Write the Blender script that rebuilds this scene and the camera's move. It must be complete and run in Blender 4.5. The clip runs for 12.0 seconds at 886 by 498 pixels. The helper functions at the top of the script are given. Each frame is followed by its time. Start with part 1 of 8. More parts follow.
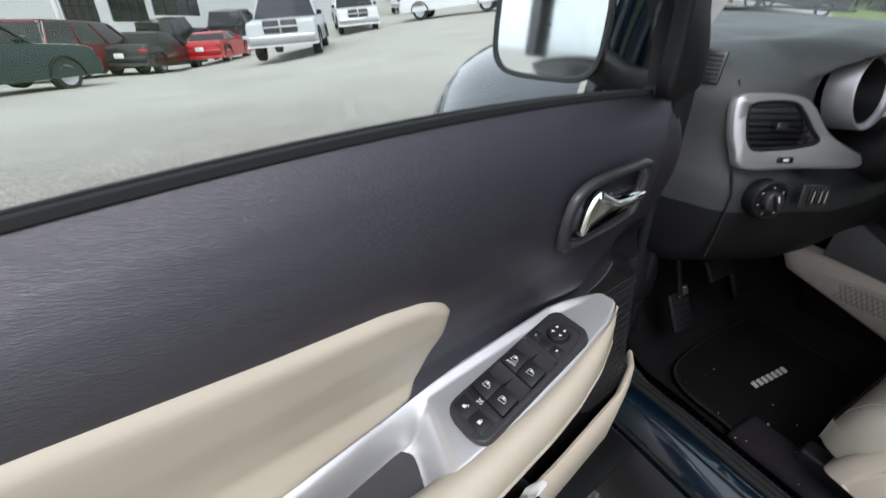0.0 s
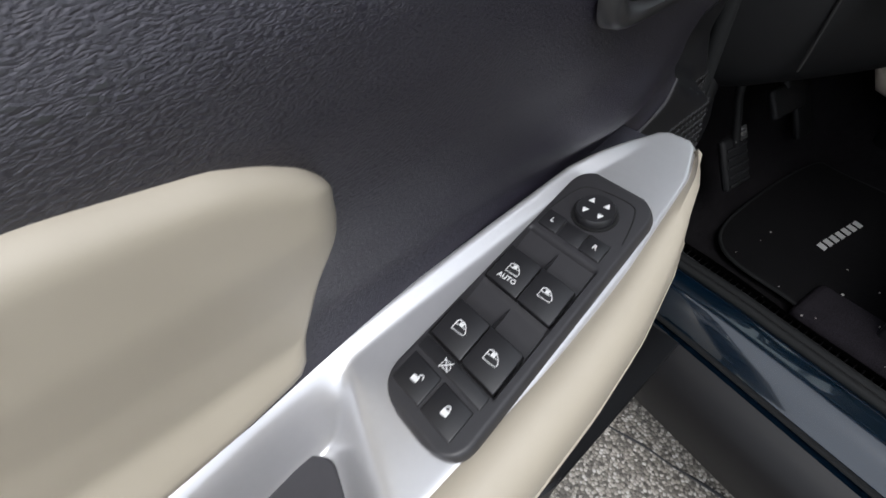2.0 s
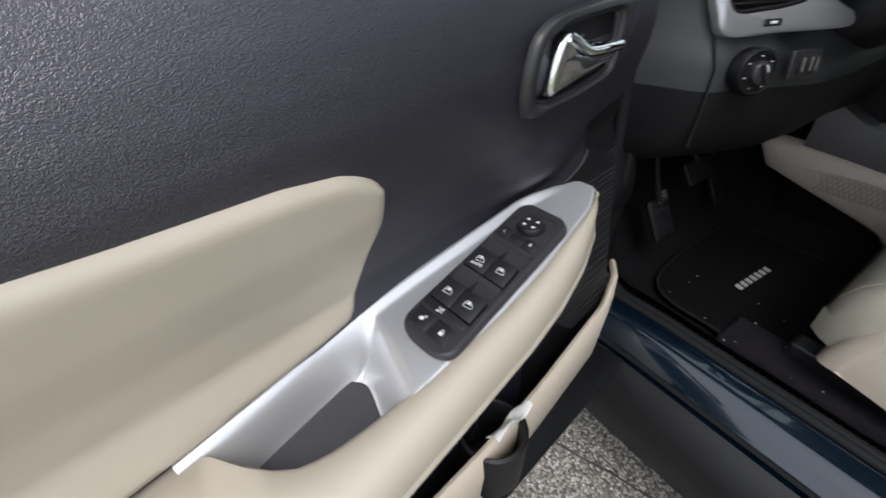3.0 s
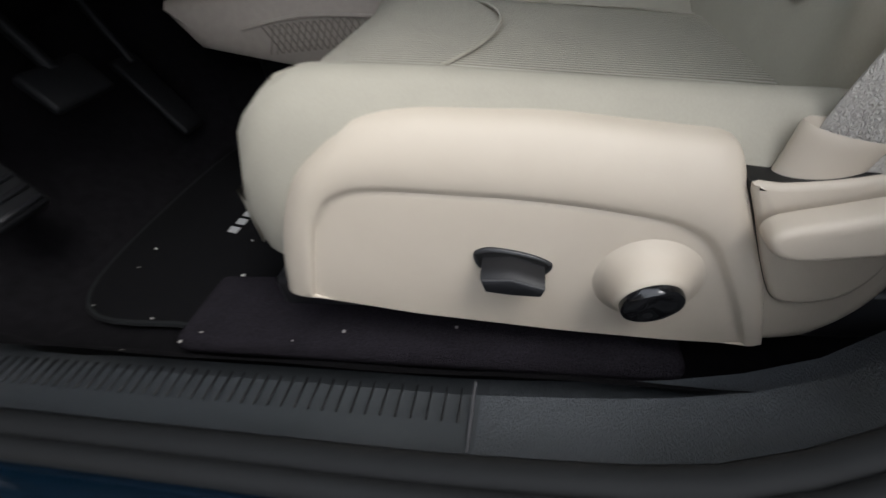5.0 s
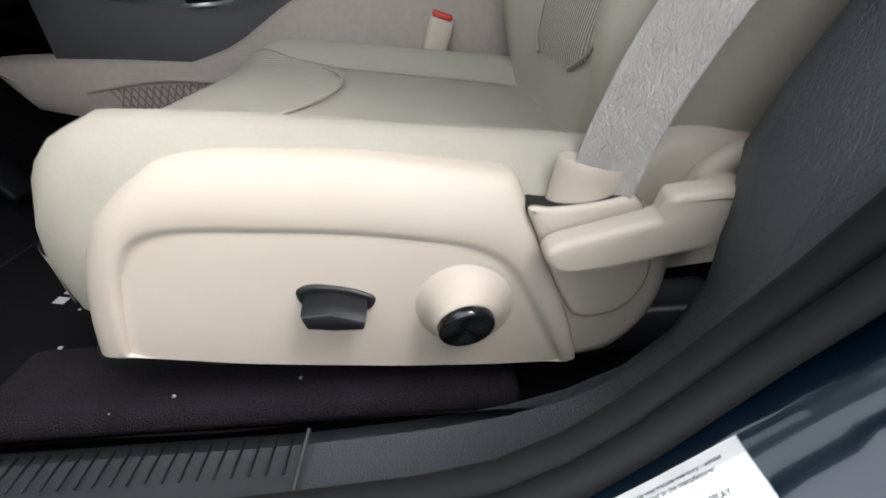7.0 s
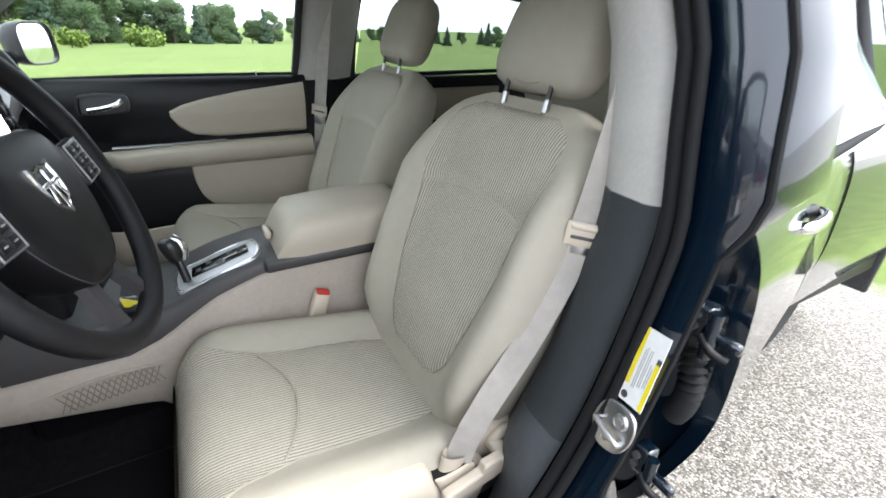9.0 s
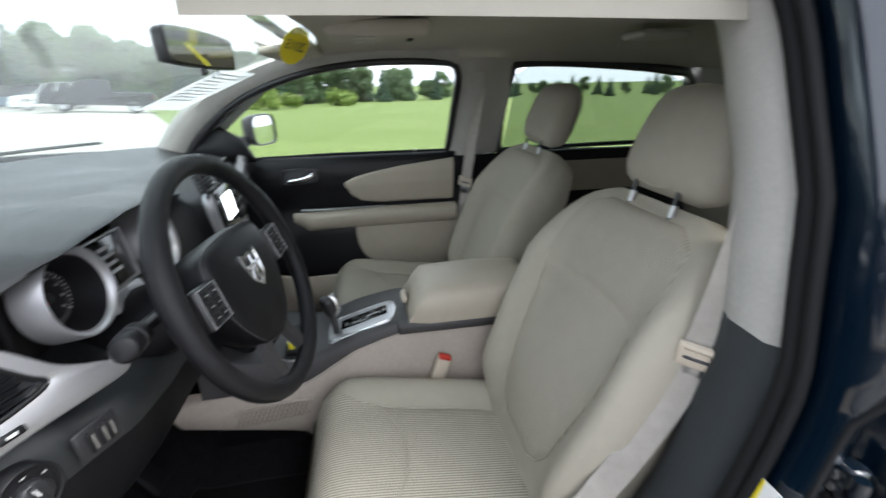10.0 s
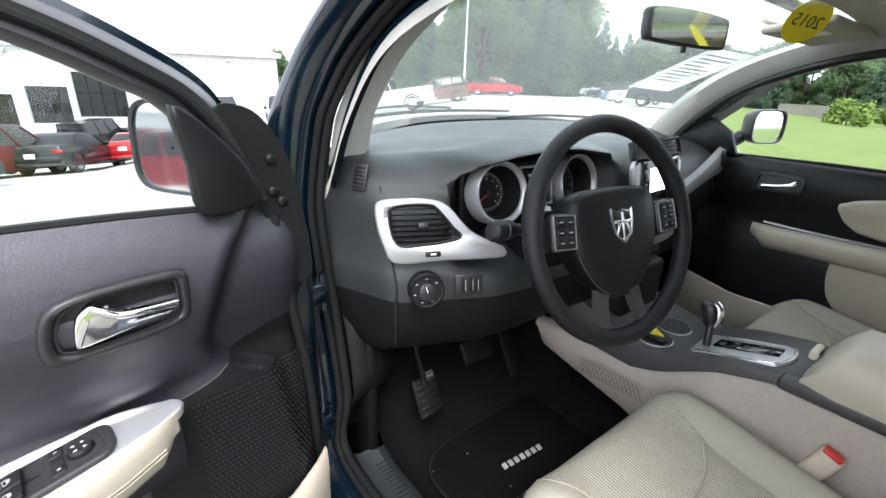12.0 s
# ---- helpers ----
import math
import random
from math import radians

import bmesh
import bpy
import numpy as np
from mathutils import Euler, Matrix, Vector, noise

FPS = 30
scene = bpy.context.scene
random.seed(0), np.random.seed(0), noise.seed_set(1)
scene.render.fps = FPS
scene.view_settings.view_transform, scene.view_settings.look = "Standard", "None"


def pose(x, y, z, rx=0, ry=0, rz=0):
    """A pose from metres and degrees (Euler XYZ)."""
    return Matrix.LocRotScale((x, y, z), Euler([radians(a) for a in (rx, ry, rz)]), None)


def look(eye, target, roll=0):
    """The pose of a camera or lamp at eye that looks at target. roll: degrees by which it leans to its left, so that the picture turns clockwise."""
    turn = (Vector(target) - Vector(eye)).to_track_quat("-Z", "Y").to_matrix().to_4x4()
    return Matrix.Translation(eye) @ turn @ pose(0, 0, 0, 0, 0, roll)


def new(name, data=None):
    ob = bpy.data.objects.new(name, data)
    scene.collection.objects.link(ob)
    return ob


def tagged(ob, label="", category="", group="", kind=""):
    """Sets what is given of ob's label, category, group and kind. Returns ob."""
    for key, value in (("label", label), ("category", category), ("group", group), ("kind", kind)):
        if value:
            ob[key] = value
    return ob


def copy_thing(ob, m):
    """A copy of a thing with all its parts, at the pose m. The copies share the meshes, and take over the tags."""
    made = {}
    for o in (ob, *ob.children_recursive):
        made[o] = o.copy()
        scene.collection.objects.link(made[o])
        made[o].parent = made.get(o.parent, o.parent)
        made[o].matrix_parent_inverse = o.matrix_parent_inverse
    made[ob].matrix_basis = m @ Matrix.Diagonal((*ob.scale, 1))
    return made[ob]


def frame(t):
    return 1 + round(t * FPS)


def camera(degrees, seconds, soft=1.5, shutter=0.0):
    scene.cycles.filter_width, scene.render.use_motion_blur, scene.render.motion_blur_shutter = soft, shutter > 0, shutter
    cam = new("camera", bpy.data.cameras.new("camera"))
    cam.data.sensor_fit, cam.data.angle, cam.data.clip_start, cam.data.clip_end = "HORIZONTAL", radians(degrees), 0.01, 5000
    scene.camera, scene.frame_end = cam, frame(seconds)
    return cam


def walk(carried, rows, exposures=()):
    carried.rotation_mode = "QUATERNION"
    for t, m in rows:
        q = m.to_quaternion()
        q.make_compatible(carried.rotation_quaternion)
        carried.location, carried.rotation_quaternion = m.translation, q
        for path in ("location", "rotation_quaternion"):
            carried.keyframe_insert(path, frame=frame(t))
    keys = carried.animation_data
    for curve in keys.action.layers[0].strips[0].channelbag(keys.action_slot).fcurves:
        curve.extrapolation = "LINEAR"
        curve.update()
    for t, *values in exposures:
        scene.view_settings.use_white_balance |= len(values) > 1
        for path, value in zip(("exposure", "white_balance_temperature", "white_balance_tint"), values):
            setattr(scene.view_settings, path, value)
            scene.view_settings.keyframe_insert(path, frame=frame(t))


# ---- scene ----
cam = camera(90, 12.0, soft=1.5, shutter=0.3)
PATH = [
    (0.0, -1.579, -0.058, 1.273, 58.24, -1.98, -29.89),
    (0.5, -1.440, 0.063, 1.194, 49.73, 1.20, -32.00),
    (1.0, -1.389, 0.107, 1.145, 45.85, 2.61, -32.94),
    (1.5, -1.395, 0.109, 1.110, 43.16, 3.64, -34.42),
    (2.0, -1.429, 0.092, 1.098, 42.89, 2.52, -32.86),
    (2.5, -1.497, 0.047, 1.119, 47.04, 1.24, -32.64),
    (3.0, -1.527, -0.034, 1.160, 52.52, 1.02, -35.64),
    (3.5, -1.398, -0.166, 1.164, 54.28, 4.89, -52.15),
    (3.7, -1.319, -0.215, 1.118, 53.86, 6.70, -58.44),
    (5.3, -0.881, -0.230, 0.686, 52.46, 2.72, -85.82),
    (5.5, -0.870, -0.224, 0.660, 53.82, 0.05, -89.26),
    (6.0, -0.867, -0.284, 0.656, 53.02, 2.83, -89.60),
    (6.5, -0.905, -0.300, 0.670, 57.03, 3.70, -90.31),
    (6.7, -0.924, -0.304, 0.682, 58.80, 4.37, -90.74),
    (8.3, -0.996, -0.179, 1.115, 56.51, -6.54, -103.77),
    (8.5, -1.037, -0.157, 1.170, 60.36, -4.00, -109.86),
    (9.0, -1.104, -0.109, 1.288, 63.59, -1.37, -119.13),
    (9.5, -1.158, -0.111, 1.378, 69.23, 2.37, -116.70),
    (10.0, -1.151, -0.148, 1.394, 69.39, 1.08, -100.10),
    (10.5, -1.078, -0.327, 1.363, 68.10, 1.52, -66.73),
    (11.0, -1.108, -0.393, 1.350, 68.92, -0.52, -44.65),
    (11.5, -1.160, -0.379, 1.335, 68.81, -1.29, -37.10),
    (12.0, -1.151, -0.376, 1.337, 69.27, -2.01, -37.40),
]
EXPOSURES = [(0.0, 1.1), (1.5, 1.0), (2.5, 1.0), (3.7, 1.05), (5.3, 1.33), (6.7, 1.68), (8.3, 2.4), (9.0, 2.40), (9.5, 2.14), (10.0, 1.96), (10.5, 2.1), (11.0, 2.1), (12.0, 2.15)]
walk(cam, [(t, pose(x, y, z, rx, ry, rz)) for t, x, y, z, rx, ry, rz in PATH], EXPOSURES)

# ---- overcast daylight ----
world = bpy.data.worlds.new("world")
scene.world = world
world.use_nodes = True
wn, wl = world.node_tree.nodes, world.node_tree.links
sky = wn.new("ShaderNodeTexSky")
sky.sky_type, sky.sun_disc = "NISHITA", False
sky.sun_elevation, sky.sun_rotation = radians(52), radians(215)
sky.air_density, sky.dust_density, sky.ozone_density = 1.0, 4.0, 1.0
grey = wn.new("ShaderNodeHueSaturation")
grey.inputs["Saturation"].default_value = 0.16
wl.new(sky.outputs[0], grey.inputs["Color"])
cloud = wn.new("ShaderNodeMix")
cloud.data_type = "RGBA"
cloud.inputs[0].default_value = 0.72
cloud.inputs[7].default_value = (8.9, 9.5, 10.7, 1)
wl.new(grey.outputs[0], cloud.inputs[6])
wl.new(cloud.outputs[2], wn["Background"].inputs[0])
wn["Background"].inputs[1].default_value = 0.092
sun_data = bpy.data.lights.new("sun", "SUN")
sun_data.energy, sun_data.angle, sun_data.color = 0.8, radians(25), (1.0, 0.98, 0.96)
sun = new("sun", sun_data)
sun.matrix_world = look((-3.0, -4.5, 8.0), (0, 0, 0))


# ---- materials ----
def material(name, colour, rough=0.5, metal=0.0, second=None, scale=60.0, bump=0.0, bump_scale=300.0, bump_kind="noise",
             coat=0.0, spread=0.5, spec=0.5, distance=0.001, detail=4.0):
    """A principled material with two scales of colour change, roughness wear and fine relief, in metres."""
    m = bpy.data.materials.new(name)
    m.use_nodes = True
    n, l = m.node_tree.nodes, m.node_tree.links
    p = n["Principled BSDF"]
    p.inputs["Roughness"].default_value, p.inputs["Metallic"].default_value = rough, metal
    p.inputs["Coat Weight"].default_value, p.inputs["Coat Roughness"].default_value = coat, 0.04
    p.inputs["Specular IOR Level"].default_value = spec
    tc = n.new("ShaderNodeTexCoord")
    if second is None:
        second = tuple(c * 0.82 for c in colour)
    fine, wide = n.new("ShaderNodeTexNoise"), n.new("ShaderNodeTexNoise")
    fine.inputs["Scale"].default_value, wide.inputs["Scale"].default_value = scale, scale / 14.0
    fine.inputs["Detail"].default_value, wide.inputs["Detail"].default_value = detail, 3.0
    both = n.new("ShaderNodeMath")
    both.operation = "MULTIPLY_ADD"
    both.inputs[1].default_value = spread
    for t in (fine, wide):
        l.new(tc.outputs["Object"], t.inputs["Vector"])
    l.new(fine.outputs["Fac"], both.inputs[0])
    half = n.new("ShaderNodeMath")
    half.operation = "MULTIPLY"
    half.inputs[1].default_value = 1.0 - spread
    l.new(wide.outputs["Fac"], half.inputs[0])
    l.new(half.outputs[0], both.inputs[2])
    ramp = n.new("ShaderNodeValToRGB")
    ramp.color_ramp.elements[0].position, ramp.color_ramp.elements[1].position = 0.3, 0.7
    ramp.color_ramp.elements[0].color, ramp.color_ramp.elements[1].color = (*second, 1), (*colour, 1)
    l.new(both.outputs[0], ramp.inputs[0])
    l.new(ramp.outputs[0], p.inputs["Base Color"])
    rr = n.new("ShaderNodeMapRange")
    rr.inputs["To Min"].default_value, rr.inputs["To Max"].default_value = max(0.02, rough - 0.07), min(1, rough + 0.07)
    l.new(wide.outputs["Fac"], rr.inputs["Value"])
    l.new(rr.outputs[0], p.inputs["Roughness"])
    if bump:
        b = n.new("ShaderNodeBump")
        b.inputs["Strength"].default_value, b.inputs["Distance"].default_value = bump, distance
        if bump_kind == "grain":
            v = n.new("ShaderNodeTexVoronoi")
            v.feature = "DISTANCE_TO_EDGE"
            v.inputs["Scale"].default_value = bump_scale
            warp = n.new("ShaderNodeTexNoise")
            warp.inputs["Scale"].default_value = bump_scale * 0.8
            add = n.new("ShaderNodeMix")
            add.data_type = "VECTOR"
            add.inputs[0].default_value = 0.005
            stretch = n.new("ShaderNodeMapping")
            stretch.inputs["Scale"].default_value = (0.60, 0.9, 1.2)
            l.new(tc.outputs["Object"], stretch.inputs["Vector"])
            l.new(stretch.outputs[0], add.inputs[4])
            l.new(warp.outputs["Color"], add.inputs[5])
            l.new(tc.outputs["Object"], warp.inputs["Vector"])
            l.new(add.outputs[1], v.inputs["Vector"])
            soft_edge = n.new("ShaderNodeMapRange")
            soft_edge.inputs["From Max"].default_value = 0.25
            l.new(v.outputs["Distance"], soft_edge.inputs["Value"])
            l.new(soft_edge.outputs[0], b.inputs["Height"])
        elif bump_kind.startswith("rib"):
            w = n.new("ShaderNodeTexWave")
            w.bands_direction = {"ribx": "X", "riby": "Y", "ribz": "Z", "ribd": "DIAGONAL"}[bump_kind]
            w.inputs["Scale"].default_value = bump_scale
            w.inputs["Distortion"].default_value = 0.6
            w.inputs["Detail Scale"].default_value = 20.0
            l.new(tc.outputs["Object"], w.inputs["Vector"])
            l.new(w.outputs["Fac"], b.inputs["Height"])
            # shade in the rib hollows multiplied into the colour, in step with the bump
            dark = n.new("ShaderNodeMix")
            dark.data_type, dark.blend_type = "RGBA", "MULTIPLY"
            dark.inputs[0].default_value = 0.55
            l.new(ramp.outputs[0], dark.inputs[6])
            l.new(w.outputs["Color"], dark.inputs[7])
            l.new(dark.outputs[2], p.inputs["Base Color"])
        else:
            v = n.new("ShaderNodeTexNoise")
            v.inputs["Scale"].default_value, v.inputs["Detail"].default_value = bump_scale, 5.0
            l.new(tc.outputs["Object"], v.inputs["Vector"])
            l.new(v.outputs["Fac"], b.inputs["Height"])
        l.new(b.outputs[0], p.inputs["Normal"])
    return m


def leafy(m, lit):
    """Lets light through thin leaves."""
    n, l = m.node_tree.nodes, m.node_tree.links
    thin, both = n.new("ShaderNodeBsdfTranslucent"), n.new("ShaderNodeMixShader")
    thin.inputs[0].default_value, both.inputs[0].default_value = (*lit, 1), .45
    l.new(n["Principled BSDF"].outputs[0], both.inputs[1])
    l.new(thin.outputs[0], both.inputs[2])
    l.new(both.outputs[0], n["Material Output"].inputs[0])
    return m


def glow(name, colour, strength):
    m = bpy.data.materials.new(name)
    m.use_nodes = True
    p = m.node_tree.nodes["Principled BSDF"]
    p.inputs["Base Color"].default_value = (*[min(1, c) for c in colour], 1)
    p.inputs["Emission Color"].default_value = (*colour, 1)
    p.inputs["Emission Strength"].default_value = strength
    return m


def glass(name, tint, rough=0.0, power=4.2, gain=0.6, veil=0.0):
    m = bpy.data.materials.new(name)
    m.use_nodes = True
    n, l = m.node_tree.nodes, m.node_tree.links
    n.remove(n["Principled BSDF"])
    clear, shine, mix = n.new("ShaderNodeBsdfTransparent"), n.new("ShaderNodeBsdfGlossy"), n.new("ShaderNodeMixShader")
    face = n.new("ShaderNodeLayerWeight")
    face.inputs[0].default_value = 0.5
    steep = n.new("ShaderNodeMath")
    steep.operation = "POWER"
    steep.inputs[1].default_value = power
    l.new(face.outputs["Facing"], steep.inputs[0])
    fres = n.new("ShaderNodeMath")
    fres.operation = "MULTIPLY_ADD"
    fres.inputs[1].default_value, fres.inputs[2].default_value = gain, 0.035
    l.new(steep.outputs[0], fres.inputs[0])
    clear.inputs[0].default_value = (*tint, 1)
    shine.inputs["Roughness"].default_value = rough
    l.new(fres.outputs[0], mix.inputs[0])
    l.new(clear.outputs[0], mix.inputs[1])
    l.new(shine.outputs[0], mix.inputs[2])
    l.new(mix.outputs[0], n["Material Output"].inputs[0])
    # pale translucent veil that imitates bright haze over what lies behind
    if veil:
        haze, over = n.new("ShaderNodeBsdfTranslucent"), n.new("ShaderNodeMixShader")
        haze.inputs[0].default_value, over.inputs[0].default_value = (.85, .87, .86, 1), veil
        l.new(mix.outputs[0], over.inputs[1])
        l.new(haze.outputs[0], over.inputs[2])
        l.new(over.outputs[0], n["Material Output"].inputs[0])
    return m


GRAIN = material("dark grained door vinyl", (0.0135, 0.0122, 0.0200), 0.34, second=(0.0105, 0.0095, 0.0155), spec=1.0, scale=90, bump=0.30, bump_scale=480, bump_kind="grain", distance=0.0010)
GRAIN.node_tree.nodes["Principled BSDF"].inputs["Specular Tint"].default_value = (0.96, 0.94, 1.0, 1)
DASH = material("grey-black dashboard vinyl", (0.0165, 0.0190, 0.0205), 0.40, spec=0.62, second=(0.0135, 0.0155, 0.017), scale=80, bump=0.35, bump_scale=700, bump_kind="grain", distance=0.0006)
PLASTIC = material("matt black plastic", (0.0055, 0.0055, 0.0068), 0.46, spec=0.32, scale=120, bump=0.12, bump_scale=1500, distance=0.0004)
SATIN = material("satin black plastic", (0.020, 0.020, 0.022), 0.34, scale=50)
GLOSSY = material("gloss black plastic", (0.010, 0.010, 0.011), 0.12, scale=40, coat=0.4)
RUBBER = material("black rubber seal", (0.0105, 0.0112, 0.012), 0.70, spec=0.18, scale=60, bump=0.1, bump_scale=400)
LEATHERETTE = material("beige leatherette", (0.44, 0.392, 0.318), 0.46, second=(0.41, 0.364, 0.293), scale=30, bump=0.10, bump_scale=900, bump_kind="grain", distance=0.0004)
SHIELD = material("beige grained plastic", (0.56, 0.49, 0.40), 0.50, second=(0.53, 0.46, 0.372), scale=40, bump=0.16, bump_scale=700, bump_kind="grain", distance=0.0005)
CLOTH = material("plain beige seat cloth", (0.395, 0.367, 0.302), 0.85, second=(0.357, 0.331, 0.272), scale=500, bump=0.25, bump_scale=1500, spec=0.2, distance=0.0006)
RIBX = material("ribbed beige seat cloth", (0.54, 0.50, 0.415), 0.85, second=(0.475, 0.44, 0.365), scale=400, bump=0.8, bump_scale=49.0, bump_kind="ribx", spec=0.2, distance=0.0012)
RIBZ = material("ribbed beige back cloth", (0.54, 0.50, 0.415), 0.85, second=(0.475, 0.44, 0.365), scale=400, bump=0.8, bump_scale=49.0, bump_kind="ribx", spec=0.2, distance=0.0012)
HEADLINER = material("grey-beige headliner", (0.43, 0.405, 0.35), 0.95, second=(0.40, 0.376, 0.325), scale=300, bump=0.2, bump_scale=900, spec=0.1)
PILLAR = material("light grey pillar trim", (0.44, 0.427, 0.395), 0.65, scale=150, bump=0.12, bump_scale=800)
DOORSILVER = material("bright satin silver trim", (0.63, 0.63, 0.645), 0.33, metal=0.66, second=(0.60, 0.60, 0.615), scale=200, bump=0.02, bump_scale=2500)
SWITCHGREY = material("dark grey switch bank plastic", (0.030, 0.029, 0.032), 0.42, scale=120, bump=0.08, bump_scale=1800, distance=0.0003)
KEYBLACK = material("black switch key plastic", (0.0155, 0.0152, 0.0172), 0.40, scale=120, bump=0.08, bump_scale=1800, distance=0.0003)
# lighter copy of the carpet, daylight beside the seat put into its colour
LITCARPET = material("black carpet with daylight painted in", (0.030, 0.026, 0.033), 0.95, second=(0.009, 0.008, 0.010), scale=520, spread=0.8, bump=1.0, bump_scale=650, spec=0.1, distance=0.004)
SILVER = material("satin silver trim", (0.44, 0.44, 0.455), 0.35, metal=0.70, second=(0.415, 0.415, 0.43), scale=200, bump=0.02, bump_scale=2500)
CHROME = material("polished chrome", (0.85, 0.86, 0.88), 0.06, metal=1.0, second=(0.82, 0.83, 0.85), scale=20)
STEEL = material("zinc plated steel", (0.55, 0.55, 0.56), 0.34, metal=1.0, second=(0.42, 0.42, 0.42), scale=140, bump=0.05, bump_scale=600)
BLUE = material("dark teal blue car paint", (0.0022, 0.0092, 0.019), 0.18, metal=0.2, second=(0.0017, 0.0072, 0.0155), scale=900, coat=1.0)
CARPET = material("black carpet", (0.0125, 0.0113, 0.0132), 0.95, second=(0.0025, 0.0023, 0.0028), scale=900, bump=0.9, bump_scale=1100, spec=0.1, distance=0.003)
MATCLOTH = material("black floor mat pile", (0.0065, 0.0062, 0.007), 0.95, second=(0.003, 0.003, 0.0035), scale=800, bump=0.8, bump_scale=1300, spec=0.1, distance=0.002)
WEB = material("grey-beige belt webbing", (0.58, 0.545, 0.50), 0.42, spec=0.55, second=(0.43, 0.40, 0.36), scale=600, bump=0.8, bump_scale=420.0, bump_kind="grain", distance=0.0012)
WHITE = material("white marking ink", (0.80, 0.80, 0.80), 0.5, scale=50)
GREYINK = material("grey marking ink", (0.42, 0.42, 0.42), 0.5, scale=50)
PAPER = material("white label paper", (0.80, 0.80, 0.79), 0.45, scale=60)
YELLOW = material("yellow label print", (0.80, 0.66, 0.02), 0.45, scale=60)
INK = material("dark label print", (0.05, 0.05, 0.055), 0.5, scale=60)
RED = material("red buckle button", (0.62, 0.045, 0.03), 0.4, scale=60)
# both greens paler than leaves, the distance haze put into the colour
LEAF = leafy(material("tree foliage", (0.130, 0.185, 0.105), 0.8, second=(0.078, 0.116, 0.066), scale=1.6, spec=0.2), (.26, .36, .18))
PINE = leafy(material("dark conifer foliage", (0.100, 0.150, 0.110), 0.8, second=(0.060, 0.094, 0.068), scale=1.6, spec=0.2), (.20, .30, .19))
BARK = material("tree bark", (0.12, 0.095, 0.07), 0.9, scale=20, bump=0.6, bump_scale=30, distance=0.02)
WALLWHITE = material("white painted metal siding", (0.70, 0.71, 0.72), 0.55, second=(0.62, 0.63, 0.64), scale=3, bump=0.35, bump_scale=3.2, bump_kind="ribx", distance=0.02)
DARKGLASS = material("dark window glass", (0.012, 0.013, 0.015), 0.08, scale=4)
GLASS = glass("clear car glass", (0.93, 0.96, 0.95), gain=0.4)
# haze in front of the trees is mixed into the glass here
SCREENGLASS = glass("windshield glass with painted haze", (0.90, 0.95, 0.93), gain=0.4, veil=0.045)
TINTED = glass("tinted rear glass", (0.60, 0.64, 0.62), 0.0, 4.2, 0.4)
PRIVACY = glass("dark privacy glass", (0.10, 0.11, 0.11), 0.0, 1.0, 0.95)
# sill trim lightened in its colour for the skylight it catches
SILLTRIM = material("dark grained sill trim", (0.070, 0.078, 0.087), 0.50, second=(0.054, 0.060, 0.067), spec=0.5, scale=90, bump=0.6, bump_scale=420, bump_kind="grain", distance=0.0011)
# darker copy for the pillar, the weaker light there put into the colour
PILLARLOW = material("black grained pillar trim", (0.030, 0.036, 0.041), 0.52, spec=0.38, second=(0.023, 0.028, 0.032), scale=90, bump=0.55, bump_scale=460, bump_kind="grain", distance=0.0006)
# darker than the dashboard vinyl: shade low in the cabin put into the colour
LOWDASH = material("lower cabin black with shade painted in", (0.0062, 0.0064, 0.0072), 0.58, spec=0.20, scale=120, bump=0.12, bump_scale=1500, distance=0.0004)
RIMHIDE = material("black leather-look wheel rim", (0.0085, 0.0085, 0.010), 0.48, spec=0.30, second=(0.0065, 0.0065, 0.0078), scale=70, bump=0.30, bump_scale=800, bump_kind="grain", distance=0.0005)
SCUFF = material("dark grained scuff plate plastic", (0.050, 0.056, 0.062), 0.5, second=(0.040, 0.045, 0.050), scale=90, bump=0.3, bump_scale=700, bump_kind="grain", distance=0.0006)
WELLMAT = material("dark grey rubber well mat", (0.045, 0.044, 0.050), 0.6, scale=90, bump=0.15, bump_scale=1200, distance=0.0004)
# flat black that stands in for the shade in openings and gaps
VOID = material("black for recess shade and dark gaps", (0.003, 0.003, 0.003), 0.6, scale=60)
PALEINK = material("pale grey print", (0.62, 0.63, 0.65), 0.6, scale=60)
NET = material("brown elastic net", (0.24, 0.205, 0.17), 0.8, scale=200)
MIRROR = material("mirror silvering", (0.86, 0.87, 0.88), 0.02, metal=1.0, second=(0.85, 0.86, 0.87), scale=5)
SCREEN = glow("lit radio screen", (0.85, 0.92, 1.0), 1.3)
TYRE = material("tyre rubber", (0.022, 0.022, 0.022), 0.8, scale=60)
GREYTRIM = material("dark grey console trim", (0.044, 0.042, 0.044), 0.46, scale=90, bump=0.15, bump_scale=900, bump_kind="grain", distance=0.0005)
KICK = material("taupe console side plastic", (0.40, 0.345, 0.295), 0.6, scale=90, bump=0.15, bump_scale=900, bump_kind="grain", distance=0.0005)


# ---- mesh helpers ----
def part(name, bm, mat, parent=None, label="", smooth=True, m=None, kind=""):
    """Links a bmesh as one mesh object, as a thing of its own or as a part under a parent."""
    bmesh.ops.recalc_face_normals(bm, faces=bm.faces)
    me = bpy.data.meshes.new(name)
    bm.to_mesh(me)
    bm.free()
    for mt in (mat if isinstance(mat, (list, tuple)) else [mat]):
        me.materials.append(mt)
    if smooth:
        for p in me.polygons:
            p.use_smooth = True
        me.set_sharp_from_angle(angle=radians(52))
    ob = new(name, me)
    if parent is not None:
        ob.parent = parent
    if m is not None:
        ob.matrix_local = m
    if label or kind:
        tagged(ob, label, kind=kind)
    return ob


